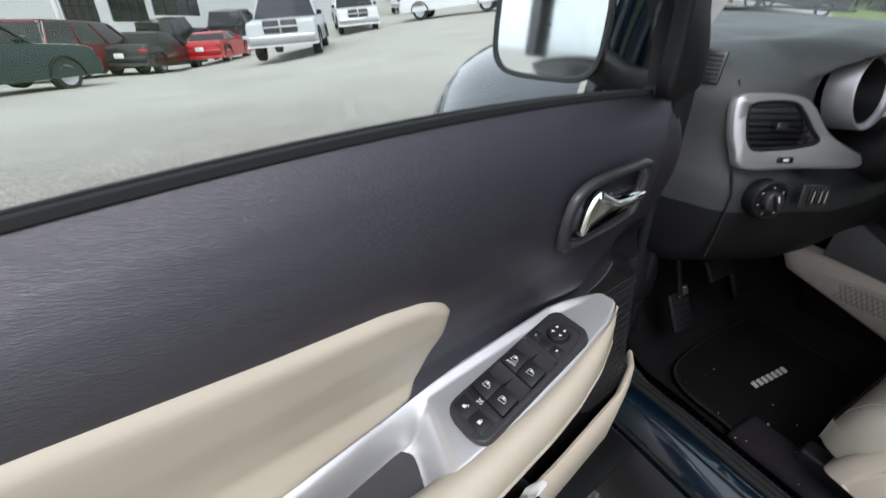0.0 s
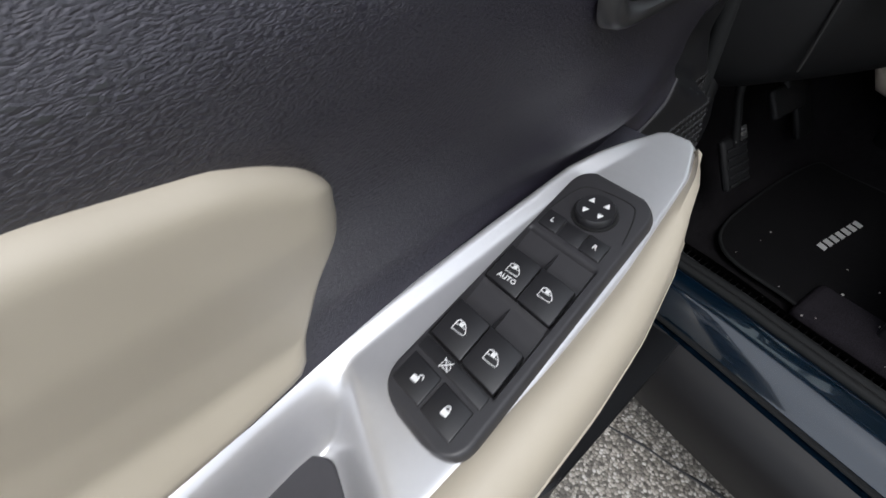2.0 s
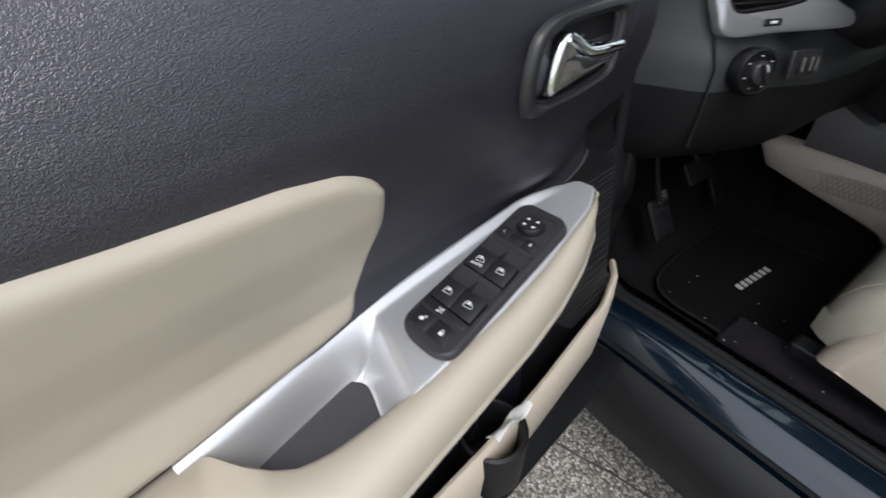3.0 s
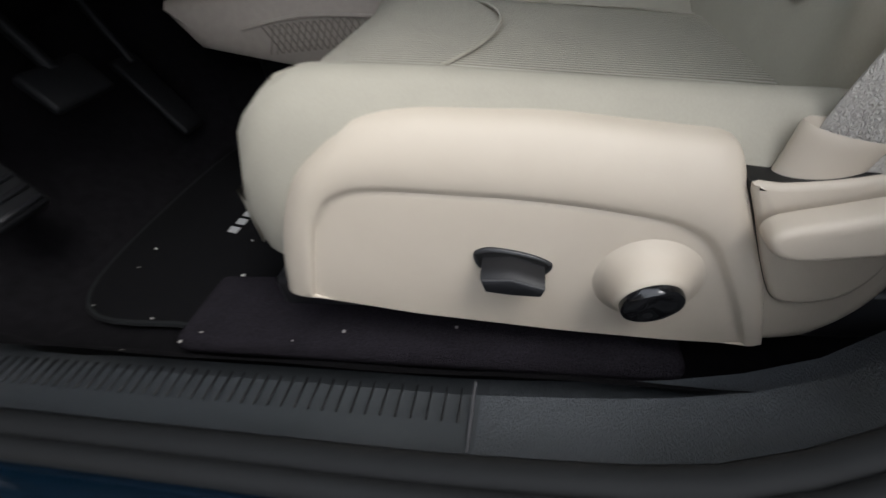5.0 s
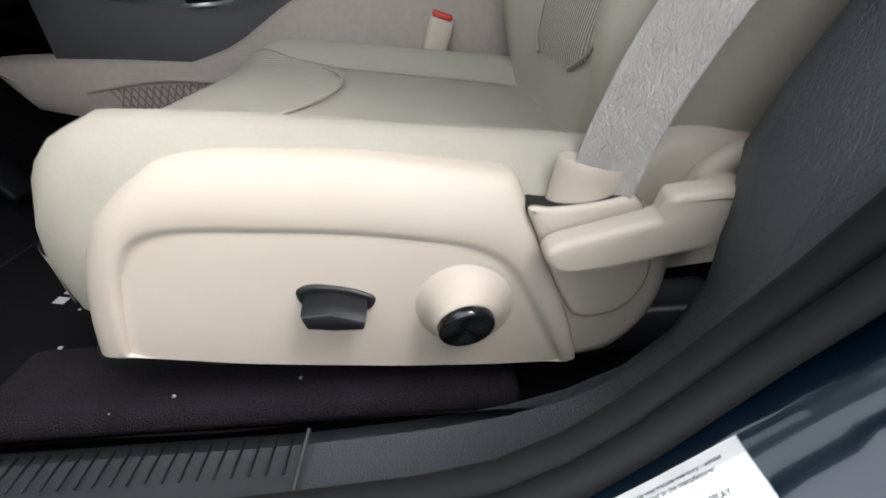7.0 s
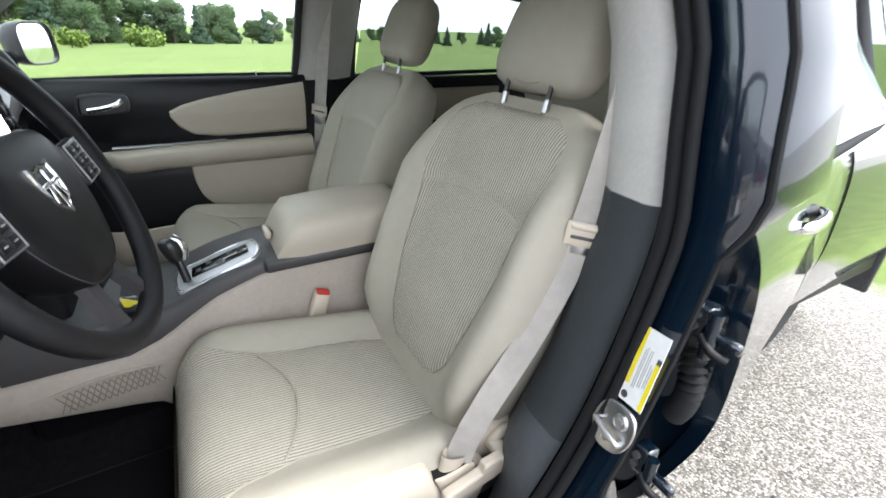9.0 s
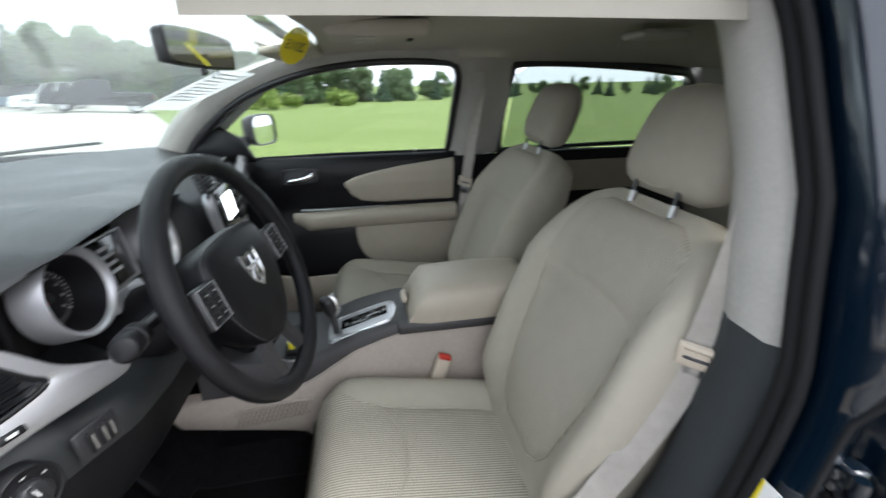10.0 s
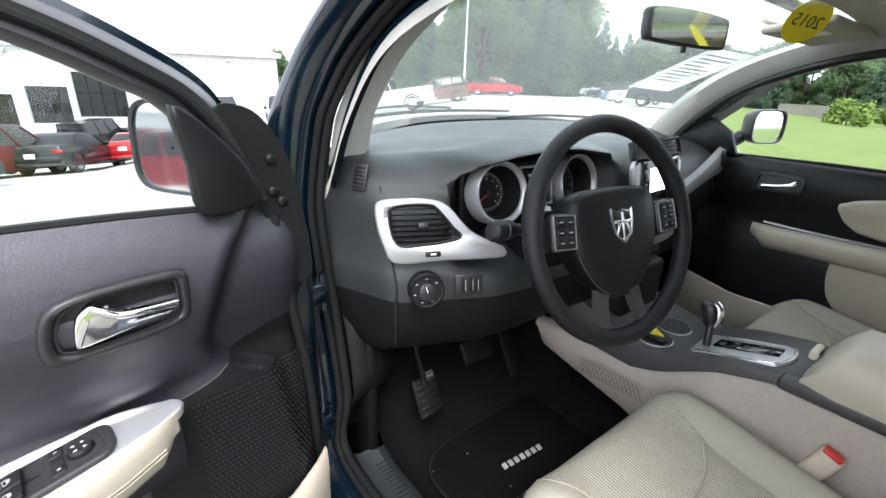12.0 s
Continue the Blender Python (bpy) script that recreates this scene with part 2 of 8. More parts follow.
def thing(name, label, category, group="", kind="", at=(0, 0, 0)):
    ob = new(name)
    ob.location = at
    ob.empty_display_size = 0.05
    return tagged(ob, label, category, group, kind)


def rbox(size, bevel=0.004, segs=2, at=(0, 0, 0), m=None, bm=None):
    """A box of full sizes with rounded edges."""
    own = bmesh.new()
    bmesh.ops.create_cube(own, size=1)
    for v in own.verts:
        v.co = Vector((v.co.x * size[0], v.co.y * size[1], v.co.z * size[2]))
    if bevel:
        bmesh.ops.bevel(own, geom=list(own.edges), offset=min(bevel, min(size) * 0.49), segments=segs, affect="EDGES", profile=0.5)
    t = Matrix.Translation(at) if m is None else m
    own.transform(t)
    if bm is None:
        return own
    join(bm, own)
    return bm


def join(bm, other):
    me = bpy.data.meshes.new("tmp")
    other.to_mesh(me)
    other.free()
    bm.from_mesh(me)
    bpy.data.meshes.remove(me)


def loft(rings, closed=True, caps=True, bm=None):
    """Quads between rings of as many points each; closed: the rings close on themselves."""
    bm = bm or bmesh.new()
    rows = [[bm.verts.new(p) for p in r] for r in rings]
    n = len(rows[0])
    for a, b in zip(rows, rows[1:]):
        for i in range(n if closed else n - 1):
            j = (i + 1) % n
            try:
                bm.faces.new((a[i], a[j], b[j], b[i]))
            except ValueError:
                pass
    if caps and closed:
        for r in (rows[0], rows[-1]):
            try:
                bm.faces.new(r)
            except ValueError:
                pass
    return bm


def tube(points, radius, sides=8, closed=False, bm=None, flat=1.0, caps=True):
    """A round bar along a line of points; radius a number or a list."""
    pts = [Vector(p) for p in points]
    n = len(pts)
    rings, up = [], None
    for i, p in enumerate(pts):
        d = (pts[(i + 1) % n] - pts[i - 1]) if closed else (pts[min(i + 1, n - 1)] - pts[max(i - 1, 0)])
        d.normalize()
        if up is None:
            up = d.orthogonal().normalized() if abs(d.z) > 0.9 else Vector((0, 0, 1))
        side = d.cross(up).normalized()
        up = side.cross(d).normalized()
        r = radius[i] if isinstance(radius, (list, tuple)) else radius
        rings.append([p + side * (r * math.cos(a)) + up * (r * flat * math.sin(a)) for a in [k * 2 * math.pi / sides for k in range(sides)]])
    if closed:
        rings.append(rings[0])
    return loft(rings, True, caps and not closed, bm)


def spline(points, n=8, closed=False):
    """A smooth line through points."""
    p = [Vector(q) for q in points]
    out, m = [], len(p)
    for i in range(m if closed else m - 1):
        a, b, c, d = (p[(i - 1) % m], p[i], p[(i + 1) % m], p[(i + 2) % m]) if closed else (p[max(i - 1, 0)], p[i], p[i + 1], p[min(i + 2, m - 1)])
        for k in range(n):
            t = k / n
            out.append(0.5 * ((2 * b) + (c - a) * t + (2 * a - 5 * b + 4 * c - d) * t * t + (3 * b - a - 3 * c + d) * t ** 3))
    if not closed:
        out.append(p[-1])
    return out


def slab(outline, depth, bevel=0.0, segs=2, bm=None, m=None):
    """A plate from a 2D outline in xy, from z = 0 up to depth, its upper edge rounded by rings drawn in."""
    own = bmesh.new()
    pts = [Vector((p[0], p[1], 0)) for p in outline]
    c = sum(pts, Vector()) / len(pts)

    def inset(d):
        out = []
        n = len(pts)
        for i in range(n):
            e = (pts[(i + 1) % n] - pts[i - 1])
            nrm = Vector((e.y, -e.x, 0))
            if nrm.length > 1e-9:
                nrm.normalize()
            if nrm.dot(pts[i] - c) < 0:
                nrm = -nrm
            out.append(pts[i] - nrm * d)
        return out
    rings = [[p.copy() for p in pts]]
    if bevel:
        for k in range(segs + 1):
            a = math.pi / 2 * k / segs
            z = depth - bevel + bevel * math.sin(a)
            rings.append([q + Vector((0, 0, z)) for q in inset(bevel * (1 - math.cos(a)))])
    else:
        rings.append([p + Vector((0, 0, depth)) for p in pts])
    loft(rings, True, True, own)
    if m is not None:
        own.transform(m)
    if bm is None:
        return own
    join(bm, own)
    return bm


def disc_pts(r, n=24, rx=1.0, ry=1.0):
    return [(r * rx * math.cos(a), r * ry * math.sin(a)) for a in [2 * math.pi * k / n for k in range(n)]]


def lathe(profile, n=24, bm=None, m=None):
    """Rings of (radius, height) round the z axis."""
    own = bmesh.new()
    loft([[Vector((r * math.cos(a), r * math.sin(a), z)) for a in [2 * math.pi * k / n for k in range(n)]] for r, z in profile], True, False, own)
    own.verts.ensure_lookup_table()
    for first, (r, z) in ((0, profile[0]), (n * (len(profile) - 1), profile[-1])):
        if r < 0.003:
            own.faces.new([own.verts[first + k] for k in range(n)])
    if m is not None:
        own.transform(m)
    if bm is None:
        return own
    join(bm, own)
    return bm


def surface(fn, nu, nv, bm=None, thick=0.0, back=None):
    """A sheet fn(u, v) over 0..1; with thick it is closed behind along the way back."""
    own = bmesh.new()
    g = [[own.verts.new(fn(i / nu, j / nv)) for j in range(nv + 1)] for i in range(nu + 1)]
    for i in range(nu):
        for j in range(nv):
            own.faces.new((g[i][j], g[i + 1][j], g[i + 1][j + 1], g[i][j + 1]))
    if thick:
        d = Vector(back) * thick
        h = [[own.verts.new(v.co + d) for v in row] for row in g]
        for i in range(nu):
            for j in range(nv):
                own.faces.new((h[i][j], h[i][j + 1], h[i + 1][j + 1], h[i + 1][j]))
        for i in range(nu):
            own.faces.new((g[i][0], h[i][0], h[i + 1][0], g[i + 1][0]))
            own.faces.new((g[i][nv], g[i + 1][nv], h[i + 1][nv], h[i][nv]))
        for j in range(nv):
            own.faces.new((g[0][j], g[0][j + 1], h[0][j + 1], h[0][j]))
            own.faces.new((g[nu][j], h[nu][j], h[nu][j + 1], g[nu][j + 1]))
    if bm is None:
        return own
    join(bm, own)
    return bm


def smoothstep(a, b, x):
    t = min(1.0, max(0.0, (x - a) / (b - a)))
    return t * t * (3 - 2 * t)


def lerp_table(table, x):
    for (x0, y0), (x1, y1) in zip(table, table[1:]):
        if x <= x1:
            t = (x - x0) / (x1 - x0)
            return y0 + (y1 - y0) * max(0.0, t)
    return table[-1][1]


def bars(parent, name, mat, m, width, rows, height, gap, label="", seed=1, thick=0.0006):
    """Lines of unreadable print as plain bars."""
    rng = random.Random(seed)
    bm = bmesh.new()
    for r in range(rows):
        w = width * rng.uniform(0.55, 1.0)
        rbox((w, height, thick), 0, 1, (-(width - w) / 2, -r * gap, thick / 2), bm=bm)
    return part(name, bm, mat, parent, label, False, m)


def words(name, body, size, mat, m, parent, depth=0.0004):
    cu = bpy.data.curves.new(name, "FONT")
    cu.body, cu.size, cu.extrude, cu.align_x, cu.align_y = body, size, depth, "CENTER", "CENTER"
    tmp = new(name + "_curve", cu)
    dg = bpy.context.evaluated_depsgraph_get()
    me = bpy.data.meshes.new_from_object(tmp.evaluated_get(dg))
    bpy.data.objects.remove(tmp)
    me.materials.clear()
    me.materials.append(mat)
    ob = new(name, me)
    ob.parent = parent
    ob.matrix_local = m
    return ob


def frame_to(origin, ux, uy):
    """A matrix with x along ux, y towards uy and z square to both."""
    x = Vector(ux).normalized()
    z = x.cross(Vector(uy)).normalized()
    y = z.cross(x)
    return Matrix(((x.x, y.x, z.x, origin[0]), (x.y, y.y, z.y, origin[1]), (x.z, y.z, z.z, origin[2]), (0, 0, 0, 1)))


# ---- ground ----
def ground_z(x, y):
    d = math.hypot(x + 1.2, y)
    heading = math.degrees(math.atan2(x + 1.2, y))
    slope = lerp_table([(-180, .02), (-120, .06), (-40, .135), (0, .138), (10, .108), (20, .064), (31, .026), (40, .0), (62, -.003), (80, .022), (150, .022), (180, .02)], heading)
    return 0.05 - slope * max(0.0, min(d, 26.0) - 4.0 + max(0.0, min(d, 95.0) - 26.0) * (.15 + .85 * smoothstep(14, 40, heading)))


def ground_material():
    m = bpy.data.materials.new("paving and grass")
    m.use_nodes = True
    n, l = m.node_tree.nodes, m.node_tree.links
    p = n["Principled BSDF"]
    p.inputs["Specular IOR Level"].default_value = 0.2
    p.inputs["Roughness"].default_value = 0.92
    tc = n.new("ShaderNodeTexCoord")

    def noise(scale, detail=4.0):
        t = n.new("ShaderNodeTexNoise")
        t.inputs["Scale"].default_value, t.inputs["Detail"].default_value = scale, detail
        l.new(tc.outputs["Object"], t.inputs["Vector"])
        return t.outputs["Fac"]

    def ramp(src, stops):
        r = n.new("ShaderNodeValToRGB")
        e = r.color_ramp.elements
        e[0].position, e[0].color = stops[0][0], (*stops[0][1], 1)
        e[1].position, e[1].color = stops[-1][0], (*stops[-1][1], 1)
        for q, c in stops[1:-1]:
            k = e.new(q)
            k.color = (*c, 1)
        l.new(src, r.inputs[0])
        return r.outputs[0]

    def mix(fac, a, b, blend="MIX"):
        k = n.new("ShaderNodeMix")
        k.data_type, k.blend_type = "RGBA", blend
        if isinstance(fac, float):
            k.inputs[0].default_value = fac
        else:
            l.new(fac, k.inputs[0])
        l.new(a, k.inputs[6])
        l.new(b, k.inputs[7])
        return k.outputs[2]

    def step(src, lo, hi):
        k = n.new("ShaderNodeMapRange")
        k.inputs["From Min"].default_value, k.inputs["From Max"].default_value = lo, hi
        l.new(src, k.inputs["Value"])
        return k.outputs[0]

    # stones of the exposed aggregate: each cell its own grey, tan or brown
    cell = n.new("ShaderNodeTexVoronoi")
    cell.inputs["Scale"].default_value = 150.0
    l.new(tc.outputs["Object"], cell.inputs["Vector"])
    sep = n.new("ShaderNodeSeparateColor")
    l.new(cell.outputs["Color"], sep.inputs[0])
    stones = ramp(sep.outputs[0], [(0.0, (0.095, 0.09, 0.082)), (0.3, (0.20, 0.185, 0.165)), (0.6, (0.34, 0.315, 0.275)), (0.85, (0.46, 0.43, 0.39)), (1.0, (0.58, 0.56, 0.53))])
    stones = mix(step(cell.outputs["Distance"], 0.45, 0.8), stones, ramp(noise(40), [(0.3, (0.10, 0.095, 0.085)), (0.7, (0.15, 0.14, 0.125))]))
    stones = mix(0.35, stones, ramp(noise(2.2), [(0.35, (0.55, 0.53, 0.5)), (0.7, (1, 1, 1))]), "MULTIPLY")
    lot = ramp(noise(0.55, 8.0), [(0.3, (0.36, 0.352, 0.315)), (0.7, (0.43, 0.42, 0.38))])
    lot = mix(0.25, lot, ramp(noise(30, 6.0), [(0.3, (0.6, 0.6, 0.58)), (0.7, (1, 1, 1))]), "MULTIPLY")
    grass = ramp(noise(5.0, 8.0), [(0.3, (0.110, 0.150, 0.042)), (0.55, (0.145, 0.195, 0.056)), (0.75, (0.195, 0.240, 0.080))])
    grass = mix(0.5, grass, ramp(noise(0.16), [(0.35, (0.72, 0.8, 0.6)), (0.65, (1, 1, 1))]), "MULTIPLY")
    reach = n.new("ShaderNodeAttribute")
    reach.attribute_name = "near"
    edge = n.new("ShaderNodeAttribute")
    edge.attribute_name = "grass"
    rough_edge = n.new("ShaderNodeMath")
    rough_edge.operation = "MULTIPLY_ADD"
    rough_edge.inputs[1].default_value = 0.35
    l.new(noise(6.0), rough_edge.inputs[0])
    l.new(edge.outputs["Fac"], rough_edge.inputs[2])
    base = mix(step(reach.outputs["Fac"], -2.2, 4.0), stones, lot)
    base = mix(step(rough_edge.outputs[0], 0.1, 0.3), base, grass)
    l.new(base, p.inputs["Base Color"])
    b = n.new("ShaderNodeBump")
    b.inputs["Strength"].default_value, b.inputs["Distance"].default_value = 0.6, 0.004
    l.new(cell.outputs["Distance"], b.inputs["Height"])
    b.invert = True
    l.new(b.outputs[0], p.inputs["Normal"])
    return m


def make_ground():
    bm = bmesh.new()
    near, grass = bm.verts.layers.float.new("near"), bm.verts.layers.float.new("grass")
    radii = [0.0] + [0.25 * 1.09 ** k for k in range(92)]
    rows = []
    for r in radii:
        ring = []
        for k in range(144):
            a = 2 * math.pi * k / 144
            x, y = -1.2 + r * math.sin(a), r * math.cos(a)
            v = bm.verts.new((x, y, ground_z(x, y)))
            v[near] = r - 4.0
            front = (x - 2.6 - 2.2 * max(0.0, y)) / (2.4 if y > 0 else 1.0)
            back = -y - 3.1 - 0.25 * (x + 1)
            v[grass] = max(front, min(back, x + 5.0))
            ring.append(v)
        rows.append(ring)
    for a, b in zip(rows, rows[1:]):
        for k in range(144):
            j = (k + 1) % 144
            if a is rows[0]:
                bm.faces.new((a[k], b[k], b[j]))
            else:
                bm.faces.new((a[k], a[j], b[j], b[k]))
    bmesh.ops.remove_doubles(bm, verts=rows[0], dist=1e-5)
    ob = part("ground", bm, ground_material())
    tagged(ob, "exposed-aggregate paving, pale concrete lot and mown green grass", "ground", kind="structure")
    # a crack across the paving beside the open door
    rng = random.Random(4)
    pts = [(-1.55 + 0.055 * k, 0.62 - 0.014 * k + rng.uniform(-0.006, 0.006), 0.0525) for k in range(22)]
    part("crack", tube(pts, [0.0035 + rng.uniform(-.001, .0015) for _ in pts], 4, flat=0.25), INK, ob)
    pts = [(-1.0 + 0.02 * k + rng.uniform(-0.006, 0.006), 0.47 - 0.06 * k, 0.0525) for k in range(24)]
    part("crack", tube(pts, [0.003 + rng.uniform(-.001, .0015) for _ in pts], 4, flat=0.25), INK, ob)


make_ground()

# ---- the car's shell ----
LOOP = [(.38, .515), (.2, .51), (-.05, .51), (-.2, .512), (-.35, .535), (-.45, .612), (-.53, .75), (-.58, .9), (-.61, 1.05), (-.61, 1.2), (-.61, 1.35), (-.60, 1.48), (-.54, 1.585), (-.32, 1.628),
        (-.05, 1.608), (.14, 1.56), (.28, 1.503), (.385, 1.440), (.458, 1.37), (.496, 1.28), (.514, 1.18), (.512, 1.08), (.478, .92), (.44, .78), (.41, .64)]
LOOP = [(p.x, p.y) for p in spline([(y, z, 0) for y, z in LOOP], 4, True)]


def outward(i):
    n = len(LOOP)
    (y0, z0), (y1, z1) = LOOP[i - 1], LOOP[(i + 1) % n]
    d = Vector((y1 - y0, z1 - z0)).normalized()
    return Vector((d.y, -d.x)) if Vector((d.y, -d.x)).dot(Vector((LOOP[i][0] + 0.1, LOOP[i][1] - 1.0))) > 0 else Vector((-d.y, d.x))


def tumble(z):
    return lerp_table([(0, 0), (1.07, 0), (1.27, .03), (1.55, .14)], z)


PROFILES = {
    "trim": ([(-.60, .10), (-.64, .055), (-.67, .02), (-.70, .004), (-.760, 0), (-.775, .012)],
             [(-.672, .132), (-.700, .124), (-.716, .090), (-.772, .080), (-.792, .045), (-.802, .015)]),
    "paint": ([(-.768, .035), (-.812, .014), (-.850, .010), (-.880, .025), (-.893, .055), (-.90, .10), (-.895, .15)],
              [(-.795, .045), (-.826, .012), (-.852, .002), (-.880, .010), (-.906, .022), (-.917, .06), (-.935, .085)]),
}


# the jamb behind its folded edge, hollow towards the rear door's hinges
HOLLOW = [(-.768, .035), (-.812, .014), (-.842, .009), (-.857, .013), (-.850, .050), (-.805, .110), (-.775, .190)]


def behind(y, z):
    """How far the jamb at y, z belongs to the hollow below the rear door's window line."""
    return smoothstep(-.36, -.50, y) * smoothstep(.60, .70, z) * smoothstep(1.12, 1.04, z)


def waist(y, low):
    """How much narrower the sill grows towards the B-pillar."""
    return .026 * low * smoothstep(-.29, -.46, y)


def loop_section(i, which):
    y, z = LOOP[i]
    o = outward(i)
    low = smoothstep(.66, .54, z)
    tuck = behind(y, z) if which == "paint" else 0
    out = []
    for k, ((xa, da), (xb, db)) in enumerate(zip(*PROFILES[which])):
        x, d = xa + (xb - xa) * low, da + (db - da) * low
        x += waist(y, low) * ((0, 0, 0, .7, 1, 1) if which == "trim" else (1, 1, .7, .3, 0, 0, 0))[k]
        if tuck:
            x, d = x + (HOLLOW[k][0] - x) * tuck, d + (HOLLOW[k][1] - d) * tuck
        if which == "trim" and x > -.70:
            slim = max(smoothstep(.05, .28, y) * smoothstep(1.0, 1.12, z), .8 * smoothstep(1.48, 1.58, z))
            x, d = x - (x + .70) * .75 * slim, d * (1 - .7 * slim)
        if which == "paint" and d > .03:
            d = .03 + (d - .03) * (1 - .75 * smoothstep(-.1, .1, y) * smoothstep(.95, 1.1, z))
        zz = z + o.y * d
        out.append(Vector((x + tumble(zz), y + o.x * d, zz)))
    return out


def loop_line(x_pillar, d_pillar, x_low, d_low, tuck=None):
    out = []
    for i, (y, z) in enumerate(LOOP):
        low = smoothstep(.66, .54, z)
        x, d = x_pillar + (x_low - x_pillar) * low, d_pillar + (d_low - d_pillar) * low
        x += waist(y, low) * smoothstep(-.88, -.84, x)
        if tuck:
            x, d = x + (tuck[0] - x) * behind(y, z), d + (tuck[1] - d) * behind(y, z)
        o = outward(i)
        zz = z + o.y * d
        out.append(Vector((x + tumble(zz), y + o.x * d, zz)))
    return out


def make_shell():
    car = thing("car_body", "dark teal blue crossover body with black seals and sills", "car", kind="structure", at=(0, 0, 0.05))
    base = Matrix.Translation((0, 0, -0.05))
    n = len(LOOP)
    upper = [i for i in range(n) if LOOP[i][1] > 1.085]
    lower = [i for i in range(n) if LOOP[i][1] <= 1.085]

    def run(idx):
        runs, cur = [], [idx[0]]
        for i in idx[1:]:
            if i == cur[-1] + 1:
                cur.append(i)
            else:
                runs.append(cur)
                cur = [i]
        runs.append(cur)
        if len(runs) > 1 and runs[0][0] == 0 and runs[-1][-1] == n - 1:
            runs = [runs[-1] + runs[0]] + runs[1:-1]
        return runs
    for r in run(upper):
        bm = loft([loop_section(i, "trim") for i in r], False, False)
        part("pillar_trim", bm, PILLAR, car, "light grey pillar and roof edge trim", m=base)
    for r in run(lower):
        ext = [(r[0] - 1) % n] + r + [(r[-1] + 1) % n]
        fore = [i for i in ext if LOOP[i][0] > .36]
        aft = [i for i in ext if LOOP[i][0] <= .36]
        j = next(i for i in range(n) if LOOP[i][0] <= -.182)
        t = (LOOP[j - 1][0] + .182) / (LOOP[j - 1][0] - LOOP[j][0])
        joint = [p.lerp(q, t) for p, q in zip(loop_section(j - 1, "trim"), loop_section(j, "trim"))]
        front = [i for i in aft if LOOP[i][0] > -.182]
        front = [(front[0] - 1) % n] + front if front[0] != 0 else [n - 1] + front
        part("scuff_plate", loft([loop_section(i, "trim") for i in front] + [joint], False, False), SCUFF, car, "black ribbed scuff plate", m=base)
        sill = [i for i in aft if LOOP[i][0] <= -.182 and LOOP[i][1] < .69]
        part("sill_trim", loft([joint] + [loop_section(i, "trim") for i in sill + [sill[-1] + 1]], False, False), SILLTRIM, car, "dark grey grained sill trim", m=base)
        for piece in run([i for i in aft if LOOP[i][0] <= -.182 and LOOP[i][1] >= .69]):
            part("pillar_lower_trim", loft([loop_section(i, "trim") for i in piece], False, False), PILLARLOW, car, "black grained lower pillar trim", m=base)
        # front run in black: the open door's shade is put into its colour
        for piece in run(fore):
            part("hinge_pillar_trim", loft([loop_section(i, "trim") for i in piece], False, False), PLASTIC, car, "black trim on the hinge pillar, darkened for door shade", m=base)
    part("door_jamb", loft([loop_section(i % n, "paint") for i in range(n + 1)], False, False), BLUE, car, "glossy dark teal painted door jamb", m=base)
    part("door_seal", tube(loop_line(-.795, .003, -.818, .008), 0.0112, 10, True), RUBBER, car, m=base)
    part("seal_lip", tube(loop_line(-.815, .000, -.833, .004), 0.008, 8, True), RUBBER, car, m=base)
    part("outer_seal", tube(loop_line(-.888, .038, -.917, .05, (-.856, .022)), 0.005, 6, True), RUBBER, car, m=base)
    # ribbed scuff plate and its joint
    rib = part("scuff_rib", rbox((.030, .0016, .0026), .0006, 1), PLASTIC, car, m=base @ Matrix.Translation((-.733, -.172, .4325)))
    for k in range(1, 45):
        more = new("scuff_rib", rib.data)
        more.parent = car
        more.matrix_local = base @ Matrix.Translation((-.733, -.172 + .0125 * k, .4325))
    part("scuff_joint", rbox((.060, .0022, .003), 0, 1, (-.740, -.182, .4300)), INK, car, m=base)
    # rocker with black cladding
    rock = [(-.930, .455), (-.945, .445), (-.968, .425), (-.975, .39), (-.97, .30), (-.93, .245), (-.80, .235)]
    part("rocker", loft([[Vector((x, yy, z)) for x, z in rock] for yy in (-1.0, -.5, 0, .45)], False, False), PLASTIC, car, "matt black rocker cladding", m=base)
    # body side below and behind, roof, tail
    def roof(u, v):
        x = -.80 + .26 * smoothstep(.1, .75, v) * (1 - u) + 1.66 * u
        e = 1 - abs(2 * u - 1) ** 3
        y = -.02 - 2.5 * v
        front = (1 - smoothstep(0, .12, v)) * (1 - .75 * smoothstep(.3, 0, u))
        return Vector((x, y, 1.615 + .07 * e - .06 * v * v - .085 * front))
    part("roof", surface(roof, 16, 10), BLUE, car, m=base)
    # hood and fenders
    def hood(u, v):
        s = 2 * u - 1
        y = (.66 + .36 * (1 - s * s)) + v * (.82 - .1 * abs(s) ** 3)
        z = 1.135 + .03 * (1 - s * s) - .10 * v - .17 * v ** 6 - .14 * abs(s) ** 6
        return Vector((.03 + s * .86, y, z))
    part("hood", surface(hood, 24, 14), BLUE, car, m=base)
    for sx in (-1, 1):
        def fender(u, v):
            y = .46 + u * 1.12
            x = .88 + .05 * math.sin(math.pi * min(1, v * 1.2)) - .10 * (1 - v) ** 3 - .22 * v ** 4 - .36 * smoothstep(.55, 1.0, u) ** 2
            return Vector((.03 + sx * x, y, .28 + .76 * v - .12 * u * v))
        part("fender", surface(fender, 14, 10), BLUE, car, m=base)
        part("headlight", rbox((.22, .20, .11), .05, 4, (.03 + sx * .60, 1.36, .86)), DARKGLASS, car, m=base)
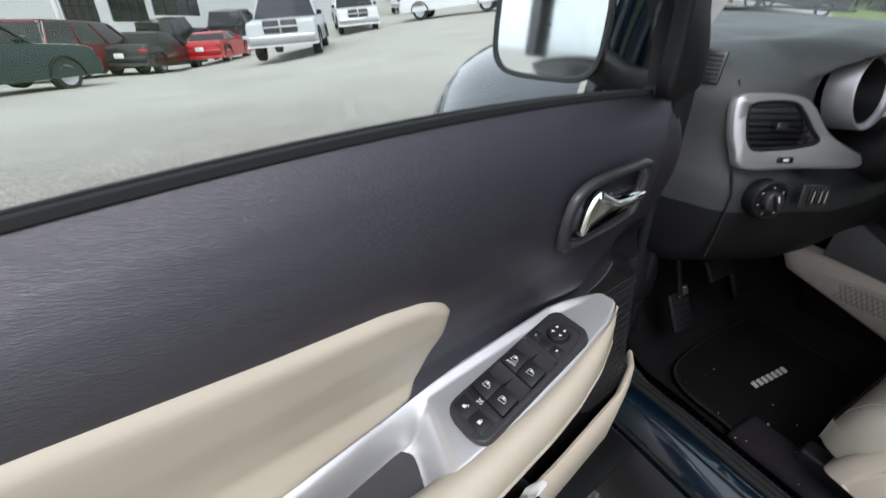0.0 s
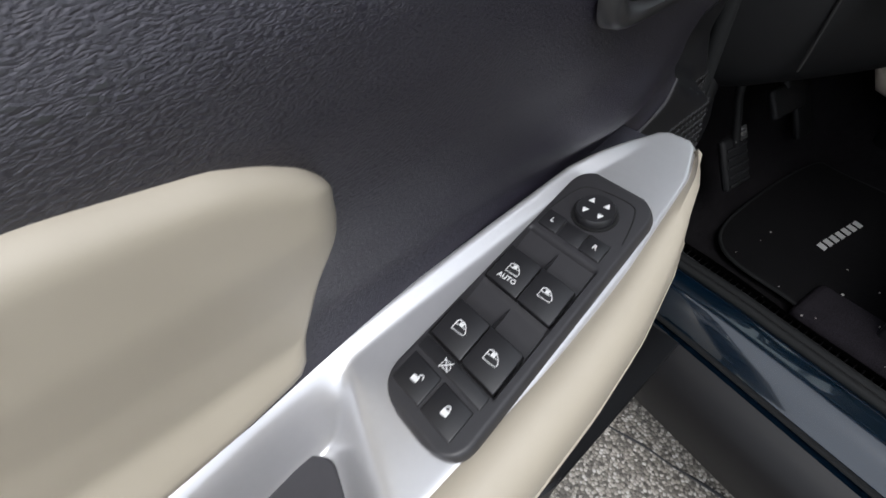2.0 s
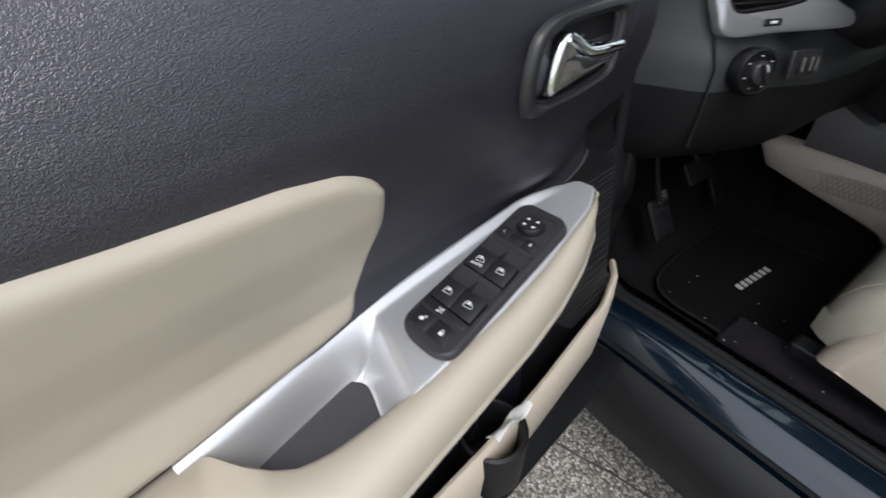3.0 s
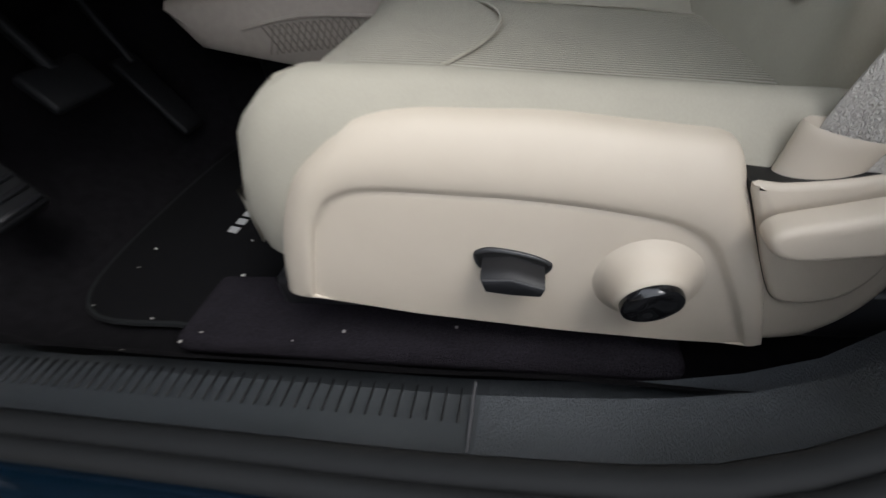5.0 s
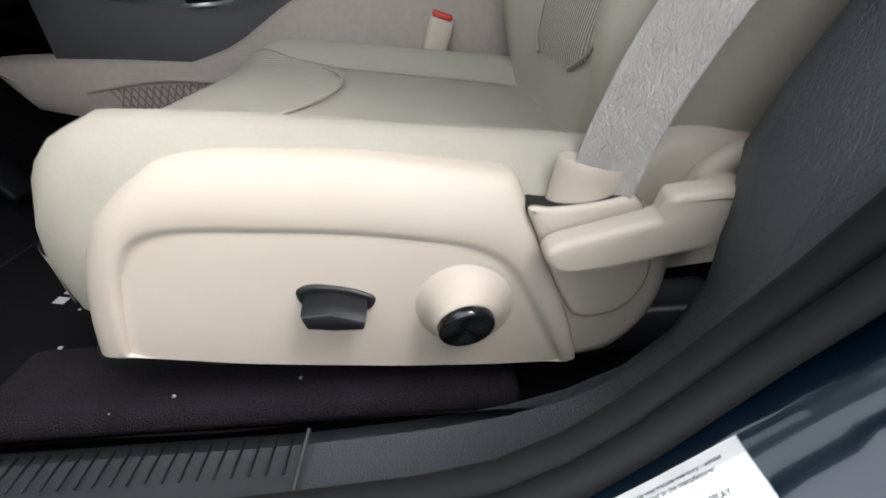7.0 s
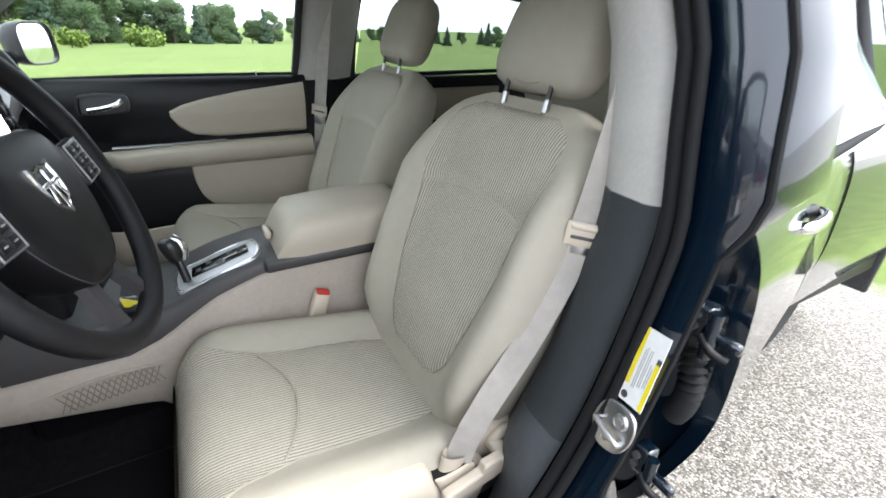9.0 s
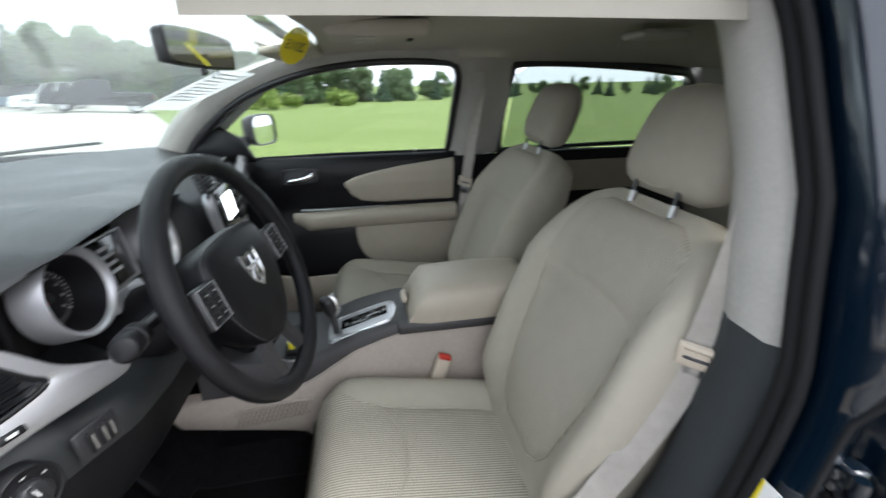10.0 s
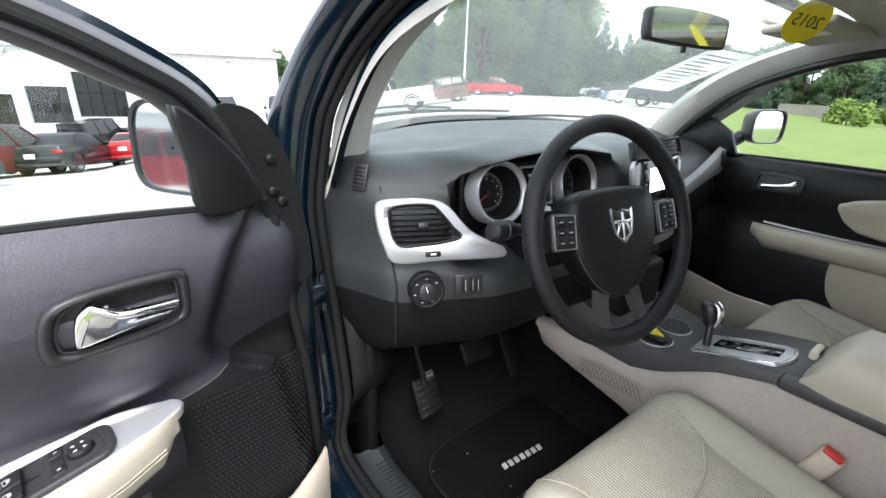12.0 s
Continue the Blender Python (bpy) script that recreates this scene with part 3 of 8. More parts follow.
        arch = [Vector((.03 + sx * .915, 1.0 + .37 * math.cos(a), .38 + .37 * math.sin(a))) for a in [math.pi * k / 16 for k in range(17)]]
        part("wheel_arch", tube(arch, .03, 6), PLASTIC, car, m=base)
    part("front_bumper", rbox((1.30, .20, .40), .08, 4, (.03, 1.46, .56)), BLUE, car, m=base)
    for sx in (-1, 1):
        for yy in (1.0, -1.9):
            w = part("wheel", lathe([(.20, -.10), (.30, -.11), (.335, -.08), (.335, .08), (.30, .11), (.20, .10)], 28, m=Matrix.Translation((.03 + sx * (.80 if yy > 0 else .70 if sx > 0 else .40), yy, .385)) @ Matrix.Rotation(math.pi / 2, 4, "Y")), TYRE, car, m=base)
            part("rim", lathe([(.02, .105), (.18, .10), (.205, .112), (.205, -.08)], 20, m=Matrix.Translation((.03 + sx * (.80 if yy > 0 else .70 if sx > 0 else .40), yy, .385)) @ Matrix.Rotation(sx * math.pi / 2, 4, "Y")), SILVER, w)
    # tail: rear quarter, tailgate with its window
    bm = rbox((.03, .95, .80), .012, 2, (.82, -2.12, .66))
    rbox((.03, .95, .10), .012, 2, (.77, -2.12, 1.50), bm=bm)
    rbox((.05, .12, .46), .012, 2, (.81, -1.69, 1.28), bm=bm)
    rbox((.05, .12, .46), .012, 2, (.81, -2.52, 1.28), bm=bm)
    part("rear_quarter", bm, BLUE, car, m=base)
    prof = [(.80, .36), (.855, .42), (.90, .55), (.937, .70), (.938, .85), (.925, .98), (.895, 1.05), (.862, 1.085), (.845, 1.10)]
    prof = [(q.x, q.y) for q in spline([(a, b, 0) for a, b in prof], 5)]
    rings = [[Vector((.03 - (x - .265 - .03 * k), -1.645 - .94 * k, z)) for x, z in prof] for k in (0, .3, .6, .85, 1)]
    part("rear_quarter", loft(rings, False, False), BLUE, car, "glossy dark teal rear quarter", m=base)

    def quarter(u, v):
        t = math.sin(math.pi / 2 * v) * .55 + .45 * v
        return Vector((.03 - (.715 - .177 * t + .010 * math.sin(math.pi * v) - .03 * u), -1.675 - .80 * u, 1.10 + (.35 - .06 * u * u) * v))
    part("quarter_glass", surface(quarter, 10, 10, thick=.004, back=(1, 0, 0)), PRIVACY, car, "dark rear quarter glass", m=base)

    def rail(u, v):
        y = -.76 - 1.80 * u
        x0 = -.632 + (.124 * min(1.0, u / .5)) + .03 * max(0.0, u - .5)
        vv = (-.02 - y) / 2.5
        x1, z1 = -.80 + .26 * smoothstep(.1, .75, vv), 1.615 - .06 * vv * vv
        return Vector((x0 + (x1 - x0) * v - .022 * math.sin(math.pi * v), y, 1.445 - .05 * max(0.0, u - .5) + (z1 - 1.445 + .05 * max(0.0, u - .5)) * v))
    part("roof_rail", surface(rail, 14, 6), BLUE, car, m=base)
    bm = rbox((1.38, .04, .75), .012, 2, (.12, -2.58, .66))
    rbox((1.36, .04, .10), .012, 2, (.14, -2.55, 1.52), bm=bm)
    part("tailgate", bm, BLUE, car, m=base)
    part("rear_glass", rbox((1.30, .006, .44), 0, 1, (.13, -2.56, 1.26)), TINTED, car, m=base)
    # lower body skins
    bm = rbox((1.7, 1.65, .04), .01, 1, (.03, .07, .27))
    rbox((1.12, 1.95, .04), .01, 1, (.11, -1.72, .27), bm=bm)
    part("underbody", bm, PLASTIC, car, m=base)
    # windscreen
    SIDE = [(.02, 1.505), (.227, 1.449), (.322, 1.385), (.48, 1.262), (.60, 1.15)]
    MID = [(-.05, 1.515), (.30, 1.495), (.56, 1.43), (.77, 1.34), (1.0, 1.20)]
    NEAR = [(.06, 1.545), (.30, 1.488), (.43, 1.415), (.498, 1.29), (.525, 1.15)]
    near = spline([(a, b, 0) for a, b in NEAR], 5)
    side, mid = spline([(a, b, 0) for a, b in SIDE], 5), spline([(a, b, 0) for a, b in MID], 5)

    def screen(u, v):
        s = 2 * u - 1
        w = 1 - abs(s) ** 2.4
        k = min(len(side) - 1, int(round(v * (len(side) - 1))))
        rim = near if s < 0 else side
        y, z = rim[k].x + (mid[k].x - rim[k].x) * w, rim[k].y + (mid[k].y - rim[k].y) * w
        return Vector((.03 + s * (.61 + .15 * v), y, z))
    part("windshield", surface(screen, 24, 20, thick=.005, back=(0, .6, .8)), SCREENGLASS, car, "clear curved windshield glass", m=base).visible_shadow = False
    edge = [screen(1 if k <= 20 else 0, (k / 20 if k <= 20 else (41 - k) / 20)) for k in range(42)]
    part("windshield_seal", tube([e + Vector((0, .01, .004)) for e in edge], .012, 6, True), RUBBER, car, m=base)
    cowl = [screen(k / 24, 1.0) + Vector((0, .035, .002)) for k in range(25)]
    part("cowl", tube(cowl, .030, 8, flat=.5), PLASTIC, car, "black plastic cowl under the windshield", m=base)
    # outer A-pillars and the inner ones on the far side
    for sx in (-1, 1):
        bm = bmesh.new()
        rings = []
        for k in range(0, 21):
            p = screen(0 if sx < 0 else 1, k / 20)
            rings.append([p + Vector((sx * dx, dy, dz)) for dx, dy, dz in ((0, .015, .012), (.03, -.0, .012), (.05, -.03, -.01), (.045, -.05, -.03))])
        part("a_pillar", loft(rings, False, False), BLUE, car, m=base)
        rings = []
        for k in range(0, 21):
            p = screen(0 if sx < 0 else 1, k / 20)
            rings.append([p + Vector((sx * dx, dy, dz)) for dx, dy, dz in ((-.006, .0, -.006), (.03, -.012, -.006), (.060, -.045, -.024), (.075, -.070, -.045))])
        part("a_pillar_trim", loft(rings, False, False), PILLAR, car, "light grey inner pillar trim", m=base)
    return car


make_shell()


# ---- cabin lining ----
def make_lining():
    lining = thing("headliner", "grey-beige cloth headliner with a roof console", "headliner", kind="structure", at=(0, 0, 1.5))
    base = Matrix.Translation((0, 0, -1.5))

    def sheet(u, v):
        s = 2 * u - 1
        y = (.02 - .07 * (1 - s * s)) - 2.45 * v
        z = 1.505 + .035 * (1 - s ** 4) * smoothstep(0, .08, v) - .06 * v * v - .045 * abs(s) ** 8
        return Vector((.03 + s * (.66 + .01 * smoothstep(0, .1, v) - (.16 * smoothstep(.3, .8, v) if s < 0 else 0)), y, z))
    part("liner", surface(sheet, 20, 22, thick=.02, back=(0, 0, 1)), HEADLINER, lining, m=base)
    part("roof_console", rbox((.20, .24, .035), .014, 3, (.05, -.20, 1.513)), HEADLINER, lining, m=base)
    for dx in (-.05, .05):
        part("map_lamp", rbox((.055, .05, .006), .004, 2, (.05 + dx, -.17, 1.494)), PILLAR, lining, "small white map lamp lens", m=base)
    part("console_switch", rbox((.05, .014, .008), .003, 2, (.05, -.28, 1.494)), PLASTIC, lining, m=base)
    part("dome_lamp", rbox((.12, .14, .022), .01, 3, (.10, -.98, 1.508)), PILLAR, lining, m=base)


make_lining()


def make_visor(x, label):
    v = thing("sun_visor", label, "sun visor", at=(x, .06, 1.49))
    part("panel", rbox((.40, .15, .020), .009, 3, (0, -.02, 0), Matrix.Translation((0, -.02, 0)) @ Matrix.Rotation(radians(-7), 4, "X")), HEADLINER, v)
    part("warning_label", rbox((.07, .05, .0012), 0, 1, (0, 0, 0), Matrix.Translation((-.08, -.03, -.0115)) @ Matrix.Rotation(radians(-7), 4, "X")), PAPER, v, "white and yellow warning label")
    part("label_band", rbox((.07, .016, .0016), 0, 1, (0, 0, 0), Matrix.Translation((-.08, -.006, -.0135)) @ Matrix.Rotation(radians(-7), 4, "X")), YELLOW, v)
    part("pivot", tube([(-.20, .05, .012), (.20, .05, .012)], .006, 8), PILLAR, v)
    return v


make_visor(.40, "grey-beige folded sun visor with a warning label")


def make_floor():
    fl = thing("cabin_floor", "black carpeted car floor and firewall", "floor", kind="structure", at=(0, 0, .38))
    base = Matrix.Translation((0, 0, -.38))

    def sheet(u, v):
        y = .62 - 3.1 * v
        left = -.70 + .26 * min(.92, max(0.0, -.755 - y))
        x = left + (.76 - left) * u
        rise = .30 * smoothstep(.36, .66, y) ** 1.2
        edge = .05 * smoothstep(-.655, -.70, x)
        tun = .12 * math.exp(-((x - .03) / .12) ** 2)
        heel = .06 * smoothstep(-.40, -.75, y)
        return Vector((x, y, .375 + rise + edge + tun + heel + .004 * math.sin(23 * x + 9 * y) * math.sin(17 * y)))
    part("carpet", surface(sheet, 40, 60), CARPET, fl, m=base)
    part("firewall", rbox((1.5, .03, .55), .01, 1, (.03, .66, .86)), PLASTIC, fl, m=base)
    # kick panels and the underside, added to close the footwells against outside light
    for sx in (-1, 1):
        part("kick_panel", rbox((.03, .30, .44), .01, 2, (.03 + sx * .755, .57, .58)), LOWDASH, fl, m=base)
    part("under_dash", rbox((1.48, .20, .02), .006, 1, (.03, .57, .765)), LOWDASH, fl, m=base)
    # a carpet hump in front of the seat rail, in the lit carpet copy
    part("carpet_pad", rbox((.11, .52, .03), .014, 3, (-.615, -.10, .395)), LITCARPET, fl, m=base)
    # crumbs on the carpet
    rng = random.Random(8)
    bm = bmesh.new()
    for _ in range(46):
        s = rng.uniform(.0012, .0032)
        rbox((s, s * rng.uniform(.6, 1.6), s * .6), 0, 1, (rng.uniform(-.69, -.45), rng.uniform(-.30, .30), .4125 if rng.random() < .4 else .386), bm=bm)
    crumbs = part("crumbs", bm, PILLAR)
    tagged(crumbs, "scattered pale crumbs on the black carpet", "crumbs", kind="stuff")
    for (x, y, r) in ((-.655, -.075, .012), (-.62, .05, .009), (-.60, .13, .007)):
        own = bmesh.new()
        bmesh.ops.create_icosphere(own, subdivisions=2, radius=r)
        for v in own.verts:
            v.co *= rng.uniform(.6, 1.15)
            v.co.z *= .7
        own.transform(Matrix.Translation((x, y, .386 + r * .5)))
        ob = part("carpet_clip", own, PLASTIC, fl, m=base)


make_floor()


# ---- driver's door, standing open ----
DOOR = Matrix(((-.988, .153, 0, -.88), (-.153, -.988, 0, .302), (0, 0, 1, 0), (0, 0, 0, 1)))


def ridge_a(z):
    return lerp_table([(.42, .03), (.86, .10), (.885, .15), (.92, .19), (.955, .203), (1.04, .177), (1.10, .145), (1.157, .105), (1.3, .10)], z)


def panel_n(a, z):
    """How far the inner panel stands into the cabin."""
    n = lerp_table([(.40, .0), (.55, .004), (.86, -.018), (.90, -.030), (.94, -.022), (.98, -.009), (1.02, -.001), (1.05, .0), (1.075, -.004), (1.10, -.011), (1.125, -.021), (1.145, -.032), (1.158, -.041)], z)
    n += .022 * math.exp(-((a - .30) / .07) ** 2) * math.exp(-((z - .928) / .026) ** 2)
    e = ridge_a(z)
    n -= .030 * smoothstep(e + .004, e - .030, a)
    n -= .03 * smoothstep(.05, .0, a)
    return n


def door_part(name, bm, mat, parent, label="", smooth=True):
    return part(name, bm, mat, parent, label, smooth)


def belt_z(a):
    """The slightly arched top of the inner panel."""
    return 1.163 - .12 * (a - .5) ** 2


def arm_z(a):
    return .898 - .115 * (a - .26)


def make_driver_door():
    d = thing("driver_door", "open front door with black and beige inner panel", "car door", at=(0, 0, 0))
    d.matrix_world = DOOR
    P = lambda name, bm, mat, label="", parent=None, smooth=True: part(name, bm, mat, parent or d, label, smooth)

    def sheet(u, v):
        a, z = 1.08 * u, .42 + (1.158 - .42) * v
        return Vector((a, panel_n(a, z), z + (belt_z(a) - 1.158) * smoothstep(1.06, 1.15, z)))
    P("inner_panel", surface(sheet, 120, 110, thick=.03, back=(0, -1, 0)), GRAIN, "dark grained vinyl inner panel")

    # panel below the crease; its black also takes in the light fading downward
    def lower(u, v):
        a = .006 + .30 * u
        top = lerp_table([(.0, .945), (.08, .935), (.13, .918), (.165, .899), (.185, .887), (.22, .878), (.263, .873), (.31, .868)], a)
        z = .43 + (top - .43) * v
        return Vector((a, panel_n(a, z) + .0016, z))
    P("lower_panel", surface(lower, 40, 60, thick=.0016, back=(0, -1, 0)), PLASTIC, "black plastic lower panel round the speaker")
    # painted shell behind
    bm = rbox((1.12, .09, .68), .03, 4, (.53, -.115, .755))
    P("shell", bm, BLUE, "dark teal blue painted door shell")
    P("edge_seal", tube(spline([(.005, -.055, .45), (.012, -.055, .75), (.035, -.055, .95), (.05, -.055, 1.08), (.05, -.06, 1.12)], 6), .010, 8), RUBBER)
    for z in (.52, .62, .70, .83, .98):
        P("trim_clip", rbox((.02, .018, .022), .005, 2, (.004 + .02 * (z > .9), -.075, z)), PLASTIC)
    for z in (.60, .93):
        h = bmesh.new()
        rbox((.06, .05, .045), .008, 2, (-.03, -.11, z), bm=h)
        tube([(-.055, -.10, z - .04), (-.055, -.10, z + .04)], .009, 10, bm=h)
        P("hinge", h, BLUE)
    # beige insert with rolled edge
    zt = [(.5205, .984), (.522, .993), (.526, 1.002), (.533, 1.010), (.545, 1.018), (.56, 1.0245), (.60, 1.031), (.69, 1.0355), (.83, 1.047), (1.06, 1.055)]
    zb = [(.5205, .982), (.523, .972), (.534, .945), (.545, .915), (.557, .882), (.565, .874), (.60, .867), (.70, .855), (1.06, .812)]

    def insert(u, v):
        a = .522 + .535 * (u ** 1.5)
        lo, hi = lerp_table(zb, a), lerp_table(zt, a)
        z = lo + (hi - lo) * v
        rim = min(1.0, min(v, 1 - v) * (hi - lo) / .014, u ** 1.5 * .535 / .014)
        return Vector((a, panel_n(a, z) - .003 + .012 * math.sqrt(max(0.0, 1 - (1 - rim) ** 2)), z))
    P("insert", surface(insert, 60, 30, thick=.01, back=(0, -1, 0)), LEATHERETTE, "smooth beige leatherette insert")
    # armrest body under the trim
    rings = []
    for k in range(26):
        a = .255 + .83 * k / 25
        z = arm_z(a)
        w = lerp_table([(.255, .02), (.30, .040), (.45, .070), (.60, .080), (1.1, .085)], a)
        rings.append([Vector((a, y, zz)) for y, zz in ((-.05, z - .004), (w * .5, z - .006), (w, z - .012), (w * 1.02, z - .035), (w * .7, z - .085), (w * .2, z - .125), (-.02, z - .15), (-.05, z - .15))])
    P("armrest_body", loft([r for r in rings if r[0].x < .535], True, True), GRAIN)
    P("armrest_body", loft([r for r in rings if r[0].x > .715], True, True), GRAIN)
    low = [[Vector((a, y, arm_z(a) + dz)) for y, dz in ((-.05, -.062), (.075, -.062), (.06, -.10), (.01, -.13), (-.05, -.14))] for a in (.520, .65, .735)]
    P("armrest_body", loft(low, True, True), GRAIN)
    # satin silver trim plate
    tilt = frame_to((.26, 0, .898), (1, 0, -.115), (0, 1, 0))
    n_hi = [(-.012, .022), (-.010, .028), (-.004, .036), (.03, .050), (.119, .064), (.21, .071), (.29, .074), (.47, .075)]
    n_lo = [(-.012, .016), (-.010, .011), (-.004, .002), (.02, -.008), (.075, -.021), (.16, -.025), (.24, -.028), (.34, -.029), (.42, -.022), (.47, -.018)]

    def trim(u, v):
        x = -.012 + .477 * u
        lo, hi = lerp_table(n_lo, x), lerp_table(n_hi, x)
        n = lo + (hi - lo) * v
        edge = min(1.0, (n - lo) / .005, (hi - n) / .004, (x + .012) / .005)
        start = .276 + .35 * (n + .02)
        cup = smoothstep(start, start + .040, x) * smoothstep(lo + .010, lo + .028, n)
        lip = .007 * smoothstep(lo + .016, lo + .002, n) * smoothstep(.0, .06, x)
        return tilt @ Vector((x, n, .003 + lip - .004 * (1 - max(0.0, edge)) ** 2 - .044 * cup))
    P("trim_plate", surface(trim, 110, 40, thick=.008, back=(0, 0, -1)), DOORSILVER, "satin silver armrest trim plate")
    well = slab([(p.x, p.y) for p in spline([(x, y, 0) for x, y in [(.322, .012), (.327, -.002), (.338, -.008), (.39, -.008), (.455, .000), (.462, .02), (.46, .074), (.348, .074), (.333, .045)]], 4, True)], .006, .002, 2)
    well.transform(tilt @ Matrix.Translation((0, 0, -.0435)))
    P("cup_well_mat", well, WELLMAT, "dark rubber mat in the pull cup")
    # padded beige rail along the trim
    PAD_OUT = [(.262, .050), (.285, .058), (.335, .077), (.395, .091), (.45, .098), (.53, .103), (.62, .108), (.70, .113), (1.08, .118)]
    rings = []
    for k in range(60):
        a = .262 + .81 * k / 59
        z = arm_z(a)
        t = smoothstep(.262, .285, a)
        ni = lerp_table([(.262, .036), (.28, .043), (.34, .052), (.40, .061), (.45, .065), (.55, .066), (.60, .064), (.64, .058), (.662, .048), (.682, .028), (.698, -.004), (.712, -.026), (1.08, -.03)], a)
        no = lerp_table(PAD_OUT, a)
        no = ni + (no - ni) * (.35 + .65 * t)
        h = .07 * (.3 + .7 * t)
        sec = [(ni - .012, z - .02), (ni, z - .002), (ni + .006, z + .004), (ni + (no - ni) * .45, z + .006), (ni + (no - ni) * .78, z + .001), (no - .003, z - .012), (no, z - .026),
               (no - .006, z - h * .75), (no - .022, z - h), (ni - .01, z - h - .002)]
        rings.append([Vector((a, n, zz)) for n, zz in sec])
    P("arm_pad", loft(rings, True, True), LEATHERETTE, "padded beige leatherette arm rail")
    for dz in (-.030, -.036):
        line = []
        for k in range(60):
            a = .285 + .79 * k / 59
            no = lerp_table(PAD_OUT, a)
            line.append((a, no - .0005, arm_z(a) + dz))
        P("seam", tube(line, .0012, 5), LEATHERETTE)
    # switch panel
    SW = frame_to((.435, .030, arm_z(.435) + .0045), (1, .10, -.115), (-.05, 1, 0))
    T = Matrix.Translation
    SLANT = .13
    slanted = Matrix(((1, SLANT, 0, 0), (0, 1, 0, 0), (0, 0, 1, 0), (0, 0, 0, 1)))
    PAIRS = (-.0025, .0475)

    def bank(u, v):
        x = -.107 + .211 * u
        end = max(0.0, (abs(x + .0015) - .083) / .0226)
        full = max(.30, (1 - min(1.0, end) ** 2.8) ** (1 / 2.8))
        lo, hi = -.0305 * full, .0335 * full
        y = lo + (hi - lo) * v
        side = min(v * (hi - lo), (1 - v) * (hi - lo), u * .211, (1 - u) * .211)
        z = .006 - .0045 * max(0.0, 1 - side / .0035) ** 2
        for x0 in PAIRS:
            q = x - x0
            inside = smoothstep(-.0345, -.0330, q) * smoothstep(.0155, .0142, q) * smoothstep(.0265, .0253, abs(y + .001))
            z -= inside * lerp_table([(-.034, .0030), (-.020, .0052), (.016, .0052)], q)
        return Vector((x + SLANT * y, y, z))
    sw = part("switch_panel", surface(bank, 150, 60, thick=.002, back=(0, 0, -1)), SWITCHGREY, d, "dark grey window and lock switch panel", m=SW)
    part("mirror_knob", lathe([(.0132, 0), (.0132, .005), (.0120, .0066), (.004, .0062), (.0005, .0062)], 28, m=T((-.0715, .001, .006))), KEYBLACK, sw)
    part("knob_collar", lathe([(.0152, 0), (.0150, .0012), (.0136, .0012), (.0134, -.0006)], 28, m=T((-.0715, .001, .006))), VOID, sw)
    groove = spline([(x, y, .0059) for x, y in [(-.056, -.026), (-.080, -.022), (-.092, -.014), (-.093, .014), (-.084, .022), (-.060, .027)]], 5)
    part("panel_groove", tube(groove, .0005, 5), VOID, sw)
    for k in range(4):
        a = math.pi / 4 + k * math.pi / 2
        tri = slab([(.0024, 0), (-.0019, .0021), (-.0019, -.0021)], .0004)
        part("arrow_mark", tri, WHITE, sw, m=T((-.0715 + .0075 * math.cos(a), .001 + .0075 * math.sin(a), .0122)) @ Matrix.Rotation(radians(180) if k in (1, 2) else 0, 4, "Z"), smooth=False)

    def key(x, y, sx, sy, top, tip=0.0):
        """A switch key whose top lies at the given height over the panel."""
        g = rbox((sx, sy, .006), .0009, 2)
        g.transform(slanted)
        m = T((x + SLANT * y, y, .006 + top - .003)) @ Matrix.Rotation(tip, 4, "Y")
        part("switch_key", g, KEYBLACK, sw, m=m)
        return m @ T((0, 0, .0031))
    quarter = Matrix.Rotation(radians(90), 4, "Z")
    for y0, text in ((-.0175, "L"), (.0155, "R")):
        words("letter", text, .0052, WHITE, key(-.0485, y0, .0145, .0150, .0016) @ quarter, sw)
    key(-.0485, -.001, .0135, .0170, .0008)
    # two pairs of rocker keys behind their finger scoops
    for x0, auto in zip(PAIRS, (True, False)):
        for y0 in (-.0136, .0116):
            m = key(x0 + .0005, y0, .0268, .0246, .0014, radians(4))
            win = bmesh.new()
            arc = [(.0034, -.0042, 0), (.0034, .0042, 0), (.0016, .0046, 0), (-.0010, .0030, 0), (-.0032, .0004, 0), (-.0034, -.0026, 0), (-.0026, -.0040, 0)]
            tube(arc, .00030, 5, True, bm=win)
            tube([(-.0004, -.0038, 0), (-.0004, .0030, 0)], .00026, 5, bm=win)
            rbox((.0022, .0024, .0005), 0, 1, (-.0016, -.0004, 0), bm=win)
            part("window_mark", win, WHITE, sw, m=m @ T((-.0005, 0, .0002)), smooth=False)
            if auto and y0 < 0:
                words("letters", "AUTO", .0046, WHITE, m @ T((.0072, .0, .0002)) @ quarter, sw)
        part("divider", loft([[Vector((x, -.0008, 0)), Vector((x, -.0004, h)), Vector((x, .0004, h)), Vector((x, .0008, 0))] for x, h in ((-.030, .0012), (-.022, .0030), (-.0135, .0052))], True, True), KEYBLACK, sw, m=T((x0 - SLANT * .001, -.001, .0012)))
    m = key(.0680, -.001, .0085, .0500, .0010)
    cross = bmesh.new()
    for a in (45, -45):
        rbox((.0085, .0005, .0005), 0, 1, m=Matrix.Rotation(radians(a), 4, "Z"), bm=cross)
    tube([(.0022, -.0030, 0), (.0022, .0030, 0), (.0004, .0032, 0), (-.0022, .0008, 0), (-.0022, -.0024, 0)], .00028, 5, True, bm=cross)
    part("lockout_mark", cross, WHITE, sw, m=m @ T((0, -.004, .0002)), smooth=False)
